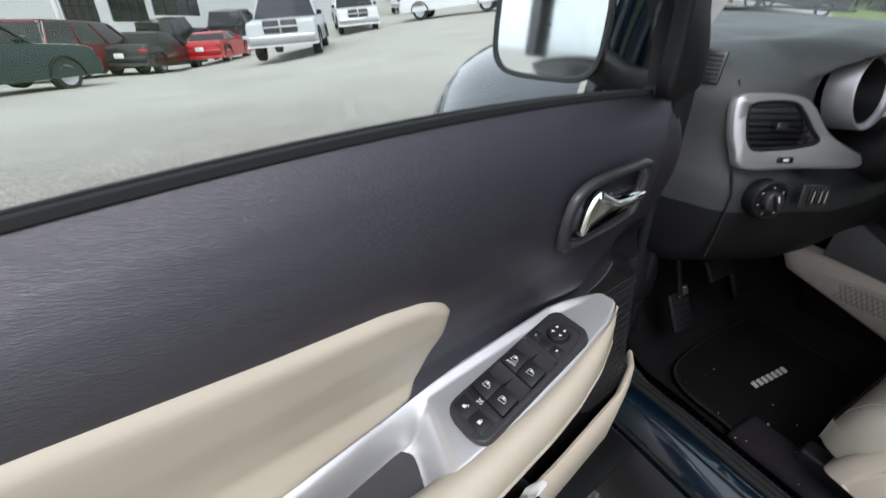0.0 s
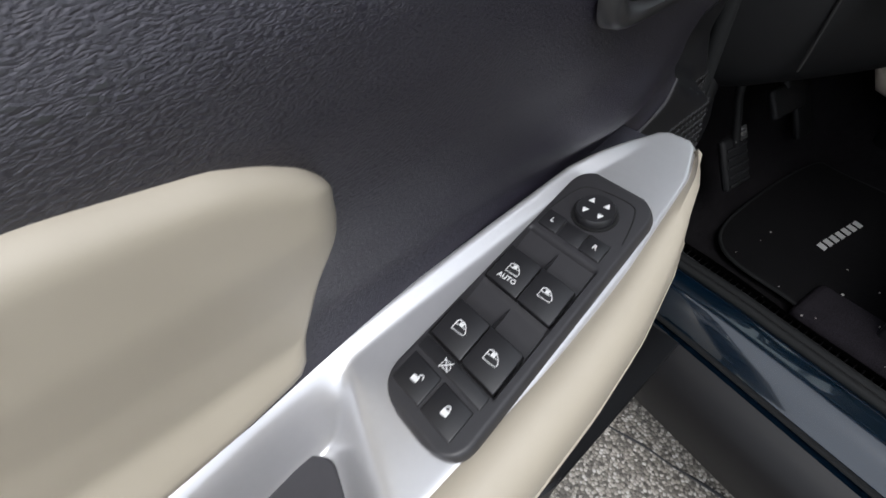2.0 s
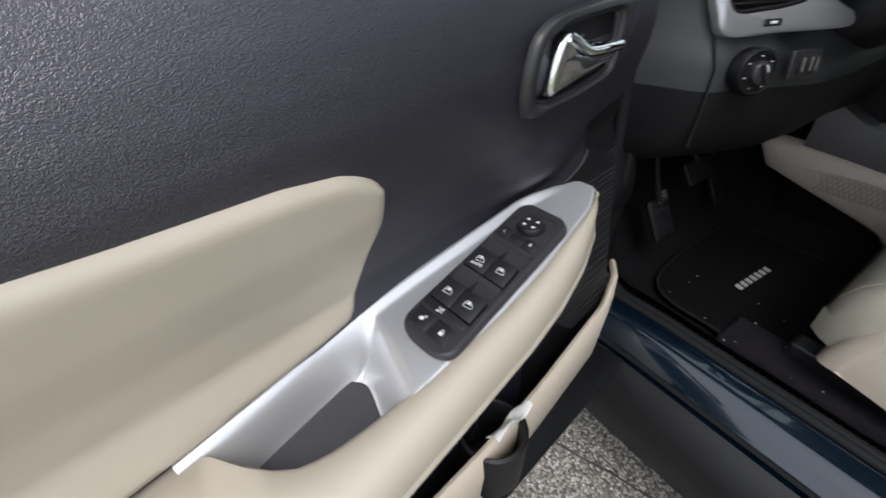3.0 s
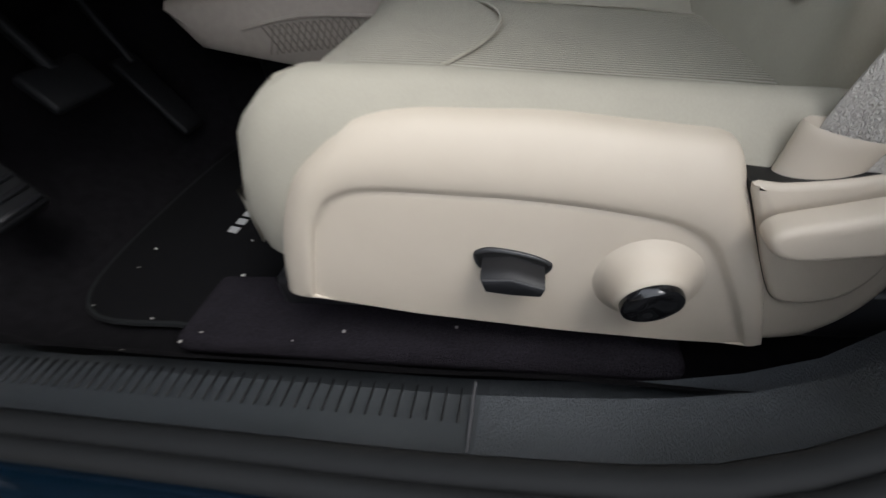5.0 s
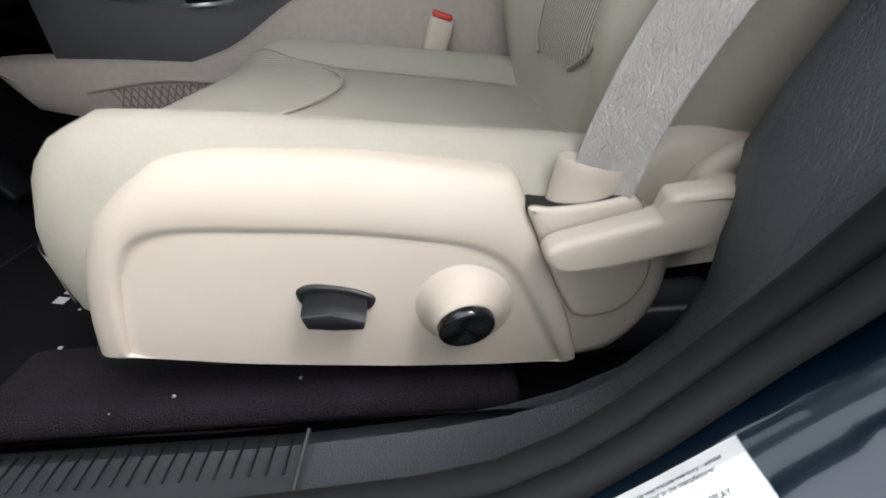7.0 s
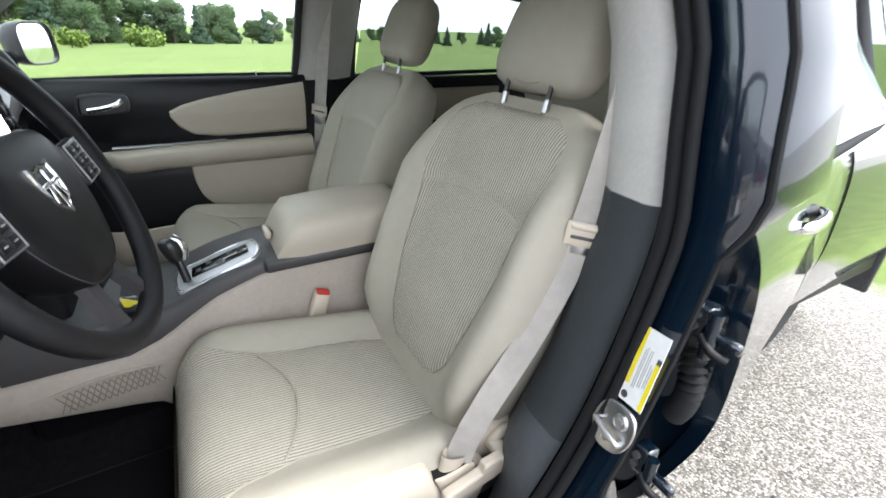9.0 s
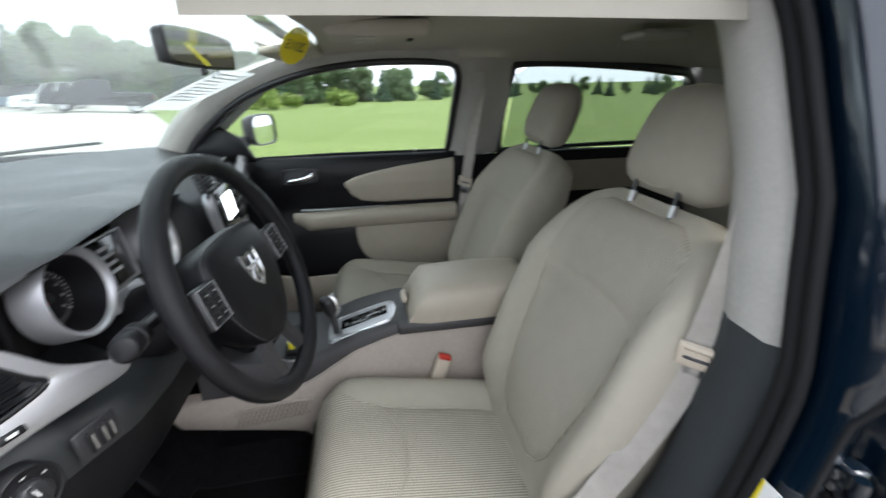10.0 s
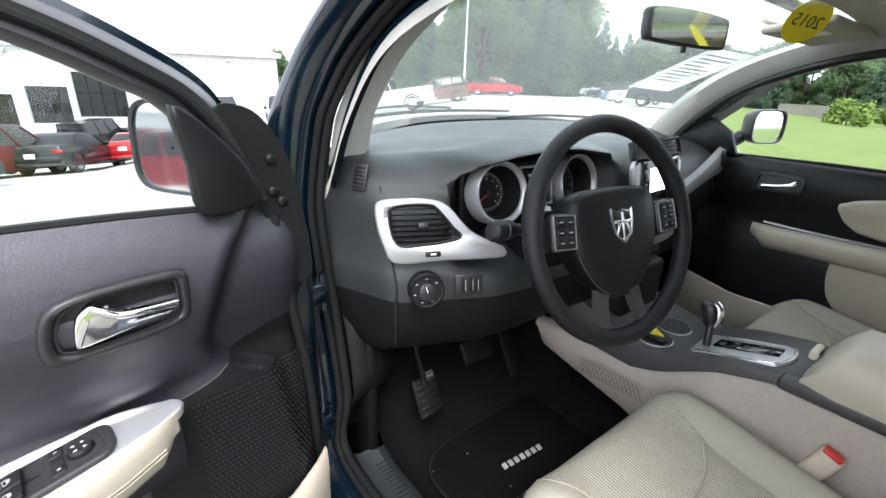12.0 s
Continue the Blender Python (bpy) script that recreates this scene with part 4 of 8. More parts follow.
    for y0, opened in ((-.0132, True), (.0112, False)):
        m = key(.0845, y0, .0190, .0225, .0010)
        lock = bmesh.new()
        rbox((.0034, .0040, .0005), .0, 1, (.0012, 0, 0), bm=lock)
        tube([(-.0006 - .0022 * math.sin(math.pi * k / 8), .0014 * math.cos(math.pi * k / 8) + (.0024 if opened else 0), 0) for k in range(9)], .00036, 4, bm=lock)
        part("lock_mark", lock, WHITE, sw, m=m @ T((0, 0, .0002)), smooth=False)
    # black flange towards the hinges with its bolts
    edge = spline([(x, y, 0) for x, y in [(.115, 1.295), (.075, 1.290), (.049, 1.268), (.028, 1.236), (.014, 1.20), (.003, 1.15), (-.006, 1.09), (-.010, 1.0), (.03, 1.0), (.06, 1.10), (.085, 1.19), (.115, 1.26)]], 4, True)
    flange = slab([(p.x, p.y) for p in edge], .012, .004, 2)
    flange.transform(Matrix(((1, 0, 0, 0), (0, 0, -1, -.056), (0, 1, 0, 0), (0, 0, 0, 1))))
    fl = P("hinge_flange", flange, RUBBER, "black flange along the door's hinge edge")
    for x, z in ((.047, 1.212), (.048, 1.160), (.034, 1.142)):
        head = lathe([(.0095, 0), (.0090, .004), (.0065, .0065), (.0005, .007)], 16)
        head.transform(Matrix(((1, 0, 0, x), (0, 0, 1, -.057), (0, -1, 0, z), (0, 0, 0, 1))))
        door_part("bolt", head, PLASTIC, fl)
    # inner handle in its surround
    HP = frame_to((.285, panel_n(.285, 1.05) + .001, 1.05), (-1, 0, 0), (0, 0, 1))
    ring_o = spline([(x, y, 0) for x, y in [(-.088, -.030), (-.085, .006), (-.070, .030), (-.03, .040), (.035, .042), (.068, .040), (.076, .028), (.073, -.018), (.064, -.034), (.03, -.042), (-.03, -.046), (-.075, -.044)]], 5, True)
    rings = []
    for sc, h in ((1.0, .0), (.99, .006), (.95, .009), (.88, .009), (.84, .005), (.82, -.008)):
        rings.append([Vector((p.x * sc, p.y * (1 - (1 - sc) * 1.5), h)) for p in ring_o])
    sur = part("handle_surround", loft(rings, True, False), SATIN, d, "satin black handle surround", m=HP)
    part("recess", slab([(p.x * .86, p.y * .80) for p in ring_o], .001), PLASTIC, sur, m=T((0, 0, -.003)))
    flap = [(-.056, -.024), (-.054, -.002), (-.047, .016), (-.033, .0245), (-.025, .020), (-.016, .010), (-.004, .0055), (.03, .0045), (.056, .003), (.060, -.002), (.049, -.014), (.0, -.021), (-.045, -.0275)]
    part("lever", slab([(p.x, p.y) for p in spline([(x, y, 0) for x, y in flap], 4, True)], .014, .006, 4), CHROME, sur, "bright chrome door lever", m=T((0, -.001, -.002)))
    part("lever_grip", tube(spline([(-.035, .020, .010), (-.022, .012, .014), (-.006, .004, .0165), (.02, .0015, .017), (.055, -.001, .015)], 5), .0050, 10, flat=.7), CHROME, sur)
    part("opening_rim", tube([(p.x * .80, p.y * .74, .003) for p in ring_o], .0020, 6, True), SATIN, sur)
    # speaker grille of slanted slots
    bm = bmesh.new()
    for i in range(26):
        for j in range(34):
            a, z = .030 + .0078 * i + .0035 * (j % 2), .575 + .0085 * j
            if a > .235 - .10 * max(0, (.64 - z) / .1) or z > .868 - .12 * max(0, .13 - a) or a < .028 + .06 * max(0, (z - .80)):
                continue
            rbox((.0050, .0016, .0030), 0, 1, m=Matrix.Translation((a, panel_n(a, z) + .0022, z)) @ Matrix.Rotation(radians(35 if j % 2 else -35), 4, "Y"), bm=bm)
    P("speaker_grille", bm, SATIN, "black perforated speaker grille", smooth=False)
    P("crease", tube(spline([(.263, panel_n(.263, .873) + .001, .873), (.22, panel_n(.22, .878) + .001, .878), (.185, panel_n(.185, .887) + .001, .887), (.165, panel_n(.165, .899) + .001, .899)], 6), .0016, 6), INK)
    # map pocket along the bottom
    rings = []
    for k in range(34):
        a = .012 + 1.04 * k / 33
        zt_ = lerp_table([(.0, .63), (.06, .628), (.085, .612), (.11, .606), (.33, .60), (.46, .61), (1.1, .62)], a)
        n = lerp_table([(.0, -.02), (.04, .010), (.10, .028), (.30, .046), (.45, .056), (.8, .06), (1.1, .055)], a)
        rings.append([Vector((a, nn_, z)) for nn_, z in ((n - .010, zt_ - .012), (n - .007, zt_), (n - .002, zt_ + .002), (n + .003, zt_ - .003), (n + .006, zt_ - .05), (n, .47), (n - .03, .425), (n - .06, .42))])
    P("map_pocket", loft(rings, False, False), SHIELD, "beige plastic map pocket wall")
    P("pocket_floor", rbox((.95, .10, .01), .003, 1, (.55, .03, .47)), PLASTIC)
    P("bottle_holder", lathe([(.040, .0), (.046, .0), (.048, .10), (.044, .103), (.041, .10), (.036, .01), (.001, .01)], 24, m=Matrix.Translation((.42, .040, .50))), PLASTIC, "black bottle ring in the pocket")
    # window frame, belt seal, sail and glass
    outer = spline([(.055, 1.15, 0), (.077, 1.21, 0), (.122, 1.305, 0), (.201, 1.362, 0), (.315, 1.415, 0), (.50, 1.475, 0), (.72, 1.515, 0), (.92, 1.52, 0), (1.05, 1.49, 0), (1.09, 1.40, 0), (1.08, 1.15, 0)], 5)
    inner = spline([(.10, 1.155, 0), (.12, 1.215, 0), (.19, 1.293, 0), (.236, 1.319, 0), (.324, 1.362, 0), (.50, 1.425, 0), (.72, 1.465, 0), (.90, 1.468, 0), (.985, 1.445, 0), (1.01, 1.38, 0), (1.00, 1.15, 0)], 5)
    rings = []
    for o, i in zip(outer, inner):
        mid = (o + i) / 2
        rings.append([Vector((q.x, n, q.y)) for q, n in ((o, -.095), (o, -.06), (mid + (o - mid) * .5, -.042), (mid, -.046), (mid + (i - mid) * .6, -.038), (i, -.055), (i, -.085))])
    P("window_frame", loft(rings, True, True), SATIN, "black window frame with rubber seal")
    P("frame_seal", tube([Vector((o.x * .5 + i.x * .5, -.038, o.y * .5 + i.y * .5)) for o, i in zip(outer, inner)], .006, 6), RUBBER)
    P("frame_paint", tube([Vector((o.x, -.088, o.y + .004)) for o in outer], .014, 6), BLUE)
    for n, dz, r in ((-.046, .002, .006), (-.066, -.001, .005)):
        P("belt_seal", tube([(.16 + .91 * k / 20, n, belt_z(.16 + .91 * k / 20) + dz) for k in range(21)], r, 6), RUBBER)
    P("sail", slab([(p.x, p.y) for p in spline([(x, y, 0) for x, y in [(.188, 1.298), (.178, 1.22), (.170, 1.152), (.11, 1.15), (.088, 1.165), (.10, 1.21), (.14, 1.262)]], 3, True)], .02, .006, 2, m=Matrix(((1, 0, 0, 0), (0, 0, -1, -.035), (0, 1, 0, 0), (0, 0, 0, 1))) @ Matrix.Translation((0, 0, -.002)) @ Matrix.Scale(-1, 4, (0, 0, 1))), PLASTIC, "black triangular mirror sail cover")
    g = [(.168, 1.125)] + [(i.x, i.y) for i in inner[8:-1]] + [(1.0, 1.105)]
    gl = P("window_glass", slab(g, .004, m=Matrix(((1, 0, 0, 0), (0, 0, -1, -.060), (0, 1, 0, 0), (0, 0, 0, 1)))), GLASS, "clear side window glass", smooth=False)
    gl.visible_shadow = False
    # water spot on the glass
    P("dried_spot", tube([(.955 + .035 * math.cos(a), -.0585, 1.175 + .012 * math.sin(a)) for a in [2.4 * k / 14 - .4 for k in range(15)]], .0018, 4), PAPER, "pale dried streak on the glass")
    # paper in the pocket
    rng = random.Random(3)
    bm = surface(lambda u, v: Vector((.37 + .07 * u, .045 + .02 * v, .60 + .03 * v + .012 * math.sin(7 * u + 3 * v))), 8, 6, thick=.0015, back=(0, -1, .2))
    tagged(part("folded_paper", bm, PAPER, m=DOOR), "crumpled white paper in the door pocket", "paper")
    return d


make_driver_door()


def make_mirror(name, centre, along, glass_size, label, side, tilt=-3.5, bow=0.0):
    """An outside mirror: a rounded black shell with a real mirror glass in front."""
    m = frame_to(centre, along, (0, 0, 1))
    o = thing(name, label, "mirror")
    o.matrix_world = m @ Matrix.Rotation(radians(tilt), 4, "X")
    w, h = glass_size
    sq = lambda s, e=4.0: [(s * w / 2 * (1 if math.cos(a) >= 0 else -1) * abs(math.cos(a)) ** (2 / e), s * h / 2 * (1 if math.sin(a) >= 0 else -1) * abs(math.sin(a)) ** (2 / e)) for a in [2 * math.pi * k / 40 for k in range(40)]]
    rings = [[Vector((x, y, z)) for x, y in sq(s)] for s, z in ((.95, -.004), (.98, .005), (1.05, .007), (1.09, -.002), (1.06, -.035), (.92, -.065), (.65, -.080), (.3, -.086))]
    part("housing", loft(rings, True, True), SATIN, o, "black mirror housing")
    rings = [[Vector((x, y, .001 - bow * (x * x + y * y))) for x, y in sq(s)] for s in (.97, .85, .7, .55, .4, .25, .12, .03)]
    part("mirror_glass", loft(rings, True, False), MIRROR, o, "silvered mirror glass")
    arm = tube(spline([(side * w * .45, -h * .35, -.06), (side * w * .75, -h * .5, -.055), (side * w * 1.05, -h * .52, -.05)], 4), .028, 10, flat=.8)
    part("arm", arm, PLASTIC, o)
    return o


make_mirror("door_mirror", (-1.045, .53, 1.212), (.57, -.82, 0), (.170, .152), "black driver door mirror with a clear glass", 1)
make_mirror("door_mirror", (1.0, .285, 1.212), (.86, -.5, 0), (.135, .125), "black passenger door mirror reflecting sky and grass", -1, -2.2, .45)


# ---- dashboard ----
def dash_y(x):
    return lerp_table([(-.82, .56), (-.78, .49), (-.745, .415), (-.728, .368), (-.715, .349), (-.607, .298), (-.52, .262), (-.42, .25), (-.25, .25), (-.10, .235), (.12, .235), (.22, .265), (.32, .31), (.60, .33), (.90, .34)], x)


def dash_top(x):
    return lerp_table([(-.82, 1.175), (-.70, 1.178), (-.60, 1.186), (-.54, 1.198), (-.47, 1.210), (-.38, 1.218), (-.28, 1.215), (-.18, 1.20), (-.10, 1.20), (.12, 1.198), (.19, 1.185), (.30, 1.165), (.60, 1.155), (.90, 1.15)], x)


def make_dashboard():
    d = thing("dashboard", "grey-black grained dashboard with silver trim", "dashboard", kind="structure", at=(0, .4, .9))
    base = Matrix.Translation((0, -.4, -.9))
    P = lambda name, bm, mat, label="", parent=None, m=None, smooth=True: part(name, bm, mat, parent or d, label, smooth, m if m is not None else (base if parent is None else None))
    rings = []
    for k in range(74):
        x = -.795 + 1.59 * k / 73
        yf, zt = dash_y(x), dash_top(x)
        b = smoothstep(-.61, -.53, x) * smoothstep(-.07, -.18, x)
        s = (x - .03) / .80
        yw = (.535 if s < 0 else .60) + (.425 if s < 0 else .36) * (1 - min(1, abs(s)) ** 2.4)
        low = .06 * smoothstep(.18, .30, x)
        ys = [(yf + .20, .72), (yf + .09, .735), (yf + .015, .775), (yf - .02 + low, .86), (yf - .022 + low * .6, .94), (yf - .006 + .06 * b, .985), (yf + .006 + .105 * b, 1.03), (yf + .012 + .110 * b, zt - .078 + .038 * b),
              (yf + .038 - .040 * b, zt - .040 + .026 * b), (yf + .085 - .066 * b, zt - .014 + .011 * b), (yf + .145 - .045 * b, zt + .001 + .003 * b), (yf + .20 - .01 * b, zt + .002 - .012 * b), ((yf + .20 + yw) / 2, 1.178 + .012 * (1 - s * s) + .010 * smoothstep(-.2, -.7, s)), (yw, 1.165 + .03 * (1 - s * s)), (yw + .02, 1.05)]
        rings.append(spline([(x, y, z) for y, z in ys], 4))
    P("dash_shell", loft([r[14:] for r in rings], False, False), DASH, "soft grained dashboard top and face")
    # lower strips of the same shell, shade painted in by a darker material
    P("dash_lower", loft([r[:15] for r in rings], False, False), LOWDASH, "lower dashboard darkened for the shade below")
    # driver's silver bezel with its vent
    BZ = frame_to((-.6105, .2905, 1.0345), (.905, -.425, 0), (.117, .250, .961))
    outer = spline([(x, y, 0) for x, y in [(-.146, .078), (-.10, .086), (-.044, .084), (-.003, .070), (.044, .018), (.10, -.012), (.118, -.022), (.112, -.042), (.0, -.044), (-.111, -.045), (-.135, -.013), (-.148, .033)]], 5, True)
    inner = spline([(x, y, 0) for x, y in [(-.119, .066), (-.085, .072), (-.038, .070), (-.018, .055), (.006, .025), (.022, .004), (-.02, -.006), (-.06, -.009), (-.099, -.011), (-.115, .005), (-.122, .032), (-.123, .05)]], 5, True)
    bm = loft([[Vector((q.x, q.y, h)) for q in ring] for ring, h in ((outer, -.014), (outer, .000), ([o + (i - o) * .12 for o, i in zip(outer, inner)], .004), ([o + (i - o) * .88 for o, i in zip(outer, inner)], .004), (inner, .0), (inner, -.022))], True, False)
    bz = P("driver_bezel", bm, SILVER, "satin silver vent surround", m=base @ BZ)
    P("vent_frame", tube([(q.x, q.y, .001) for q in inner], .004, 8, True), PLASTIC, parent=bz)
    P("vent_back", slab([(q.x, q.y) for q in inner], .002), INK, parent=bz, m=Matrix.Translation((0, 0, -.022)))
    for k in range(7):
        y = -.002 + .0105 * k
        xr = lerp_table([(0, .012), (.02, .0), (.05, -.022), (.072, -.045)], y)
        P("slat", rbox((xr + .119, .0022, .018), .0008, 1, ((xr - .119) / 2, y, -.008), Matrix.Translation(((xr - .119) / 2, y, -.007)) @ Matrix.Rotation(radians(-18), 4, "X")), PLASTIC, parent=bz)
    P("slat_tab", rbox((.022, .012, .008), .003, 2, (-.055, .030, .003)), SATIN, parent=bz)
    P("shutter_wheel", rbox((.032, .011, .006), .003, 2, (-.036, -.029, .004)), PLASTIC, parent=bz)
    P("shutter_mark", rbox((.012, .004, .002), .001, 1, (-.036, -.029, .007)), WHITE, parent=bz, smooth=False)
    # headlamp knob and dimmers
    KN = frame_to((-.672, .283, .938), (.905, -.425, 0), (.06, .13, .985))
    kn = P("lamp_switch", lathe([(.037, -.02), (.037, .004), (.034, .007), (.030, .006), (.0295, .003), (.001, .003)], 28), PLASTIC, "black headlamp rotary switch", m=base @ KN)
    P("knob", lathe([(.019, .002), (.0185, .016), (.016, .018), (.001, .0175)], 24), SATIN, parent=kn)
    P("grip", rbox((.007, .034, .016), .003, 2, (0, 0, .018), Matrix.Translation((0, 0, .018)) @ Matrix.Rotation(.35, 4, "Z")), SATIN, parent=kn)
    P("pointer", rbox((.002, .011, .0012), 0, 1, (0, 0, 0), Matrix.Translation((-.0035, .009, .0265)) @ Matrix.Rotation(.35, 4, "Z")), WHITE, parent=kn, smooth=False)
    for k in range(6):
        a = radians(40 + 52 * k)
        P("mark", rbox((.0042, .0022, .0006), 0, 1, (.0255 * math.cos(a), .0255 * math.sin(a), .0068)), GREYINK, parent=kn, smooth=False)
    DM = frame_to((-.590, .246, .945), (.93, -.36, 0), (.06, .13, .985))
    dm = P("dimmer_panel", rbox((.062, .046, .006), .003, 2), SATIN, "black dimmer wheel panel", m=base @ DM)
    for x in (-.014, .002, .014):
        P("dimmer_wheel", rbox((.007, .032, .008), .003, 2, (x, 0, .003)), PLASTIC, parent=dm)
        P("dimmer_mark", rbox((.0012, .022, .0008), 0, 1, (x + .004, 0, .0074)), PILLAR, parent=dm, smooth=False)
    # demister grille near the pillar
    DV = frame_to((-.738, .430, 1.150), (.42, -.90, .0), (.20, .22, .95))
    dv = P("demister_grille", rbox((.034, .056, .006), .003, 2), SATIN, m=base @ DV)
    for k in range(6):
        P("slat", rbox((.024, .0042, .004), .001, 1, (0, -.019 + .0076 * k, .0032)), VOID, parent=dv)
    P("end_joint", tube([(-.7165, dash_y(-.7165) + dy, z) for dy, z in ((-.021, .80), (-.0235, .86), (-.0250, .94), (-.008, .985), (.0035, 1.03), (.012, 1.08), (.038, 1.135))], .0022, 6), VOID)
    # gauges under the brow
    for gx, gz, r, lab in ((-.487, 1.118, .066, "round gauge with white ticks and silver ring"), (-.225, 1.112, .070, "round speedometer with white ticks and silver ring")):
        G = frame_to((gx, .285, gz), (1, -.10 if gx < -.4 else .0, 0), (0, .20, .98))
        g = P("gauge", lathe([(r + .002, -.030), (r + .002, .014), (r, .018), (r - .003, .0175), (r - .008, .010), (r - .009, .006)], 40), SILVER, lab, m=base @ G)
        P("gauge_wall", lathe([(r - .0085, .007), (r - .013, -.010), (r - .020, -.038), (r - .021, -.040)], 40), PLASTIC, parent=g)
        P("dial", lathe([(r - .018, 0), (.0005, 0)], 32, m=Matrix.Translation((0, 0, -.0395))), VOID, parent=g)
        P("dial_ring", lathe([(r - .031, -.0388), (r - .030, -.0380), (r - .024, -.0380), (r - .0235, -.0390)], 40), GREYTRIM, "dark grey chapter ring", parent=g)
        bm = bmesh.new()
        for k in range(31):
            a = radians(225 - 270 * k / 30)
            L = .006 if k % 3 == 0 else .003
            rbox((L, .0011, .0005), 0, 1, m=Matrix.Rotation(a, 4, "Z") @ Matrix.Translation((r - .024 - L / 2, 0, -.0374)), bm=bm)
        P("tick_ring", bm, PALEINK, parent=g, smooth=False)
        bm = bmesh.new()
        for k in range(9):
            a = radians(225 - 270 * k / 8)
            rbox((.0032, .0040, .0005), 0, 1, m=Matrix.Translation(((r - .036) * math.cos(a), (r - .036) * math.sin(a), -.0388)), bm=bm)
        P("numeral_ring", bm, GREYINK, parent=g, smooth=False)
        P("needle", rbox((r - .030, .0018, .0016), .0005, 1, m=Matrix.Rotation(radians(215), 4, "Z") @ Matrix.Translation(((r - .030) / 2, 0, -.034))), RED, parent=g)
        P("needle_cap", lathe([(.008, -.038), (.0075, -.033), (.0005, -.032)], 16), SATIN, parent=g)
    IC = frame_to((-.357, .295, 1.118), (1, -.05, 0), (0, .2, .98))
    ic = P("info_display", rbox((.085, .085, .006), .004, 2), GLOSSY, "dark trip display between the gauges", m=base @ IC)
    P("display_rim", tube([(-.046, -.045, .003), (-.050, .045, .003), (.050, .045, .003), (.046, -.045, .003)], .004, 6, True), SILVER, parent=ic)
    bars(ic, "display_block", GREYINK, Matrix.Translation((0, .025, .0032)), .05, 4, .006, .014, seed=3)
    P("cluster_back", rbox((.36, .02, .15), .01, 2, (-.36, .355, 1.095)), PLASTIC)
    P("cluster_trim", slab([(-.052, -.034), (.052, -.034), (.044, .016), (.030, .022), (-.030, .022), (-.044, .016)], .010, .003, 2), SILVER, "satin silver trim below the trip display", m=base @ IC @ Matrix.Translation((0, -.070, -.004)))
    # steering column shroud and stalks
    col = loft([[Vector((-.355 + w * math.cos(a), y, z + h * math.sin(a))) for a in [2 * math.pi * k / 16 for k in range(16)]] for y, z, w, h in ((.36, .97, .07, .07), (.26, .99, .075, .075), (.17, 1.03, .06, .062), (.13, 1.05, .045, .045))], True, True)
    P("column_shroud", col, PLASTIC, "black steering column shroud")
    st = tube(spline([(-.40, .19, 1.055), (-.48, .185, 1.065), (-.545, .18, 1.075)], 4), .012, 10)
    s = P("stalk", st, SATIN, "black multifunction stalk")
    P("stalk_tip", tube([(-.545, .18, 1.075), (-.555, .179, 1.077), (-.605, .172, 1.083), (-.61, .171, 1.084)], [.014, .019, .019, .014], 14), PLASTIC, parent=s)
    for x in (-.575, -.590):
        P("stalk_ring", tube([(x, .176, 1.080), (x - .003, .1757, 1.0803)], .0197, 14), INK, parent=s)
    # centre stack
    CS = frame_to((.035, .200, 1.066), (1, .04, 0), (0, .16, .987))
    cs_o = spline([(x, y, 0) for x, y in [(-.118, .098), (.0, .108), (.118, .098), (.128, .03), (.118, -.09), (.098, -.128), (0, -.135), (-.098, -.128), (-.118, -.09), (-.128, .03)]], 4, True)
    cs = P("centre_bezel", slab([(p.x, p.y) for p in cs_o], .016, .006, 3), SILVER, "satin silver centre stack surround", m=base @ CS @ Matrix.Translation((0, 0, -.012)))
    P("screen_bezel", rbox((.205, .115, .008), .006, 2, (0, .045, .017)), GLOSSY, parent=cs)
    P("screen", rbox((.082, .062, .003), .002, 1, (-.020, .048, .0215)), SCREEN, parent=cs, label="small lit radio screen")
    for sx in (-.088, .058, .085):
        for k in range(4):
            P("radio_button", rbox((.018, .018, .005), .002, 1, (sx, .085 - .026 * k, .0215)), PLASTIC, parent=cs)
    P("control_panel", rbox((.205, .080, .006), .006, 2, (0, -.070, .016)), PLASTIC, parent=cs)
    for x in (-.07, 0, .07):
        P("climate_knob", lathe([(.022, 0), (.021, .014), (.018, .016), (.0005, .016)], 20), SATIN, parent=cs, m=Matrix.Translation((x, -.068, .019)))
        P("knob_ring", lathe([(.025, 0), (.0245, .003), (.022, .004)], 20), SILVER, parent=cs, m=Matrix.Translation((x, -.068, .019)))
    for x in (-.063, .063):
        VC = frame_to((.010 + x, .212, 1.193), (1, .04, 0), (0, .3, .95))
        v = P("centre_vent", tube([(-.054, -.020, 0), (-.050, .024, 0), (.050, .024, 0), (.054, -.020, 0)], .005, 8, True), PLASTIC, "black centre air vent", m=base @ VC)
        P("vent_back", rbox((.10, .045, .003), 0, 1, (0, 0, -.014)), INK, parent=v)
        for k in range(5):
            P("slat", rbox((.10, .0022, .014), .0008, 1, (0, -.016 + .009 * k, -.004)), PLASTIC, parent=v)
    P("tray", rbox((.19, .06, .10), .02, 3, (.03, .245, .86)), PLASTIC)
    P("lower_buttons", rbox((.16, .012, .03), .005, 2, (.04, .210, .905)), SATIN)
    bin_ = P("storage_bin", rbox((.215, .10, .17), .018, 3, (.03, .232, .785)), LOWDASH, "black storage bin below the centre stack")
    # black plate on the solid box paints the shade of an open mouth
    P("bin_mouth_shade", rbox((.165, .004, .075), .012, 3, (.03, .1805, .80)), VOID, parent=bin_, m=base)
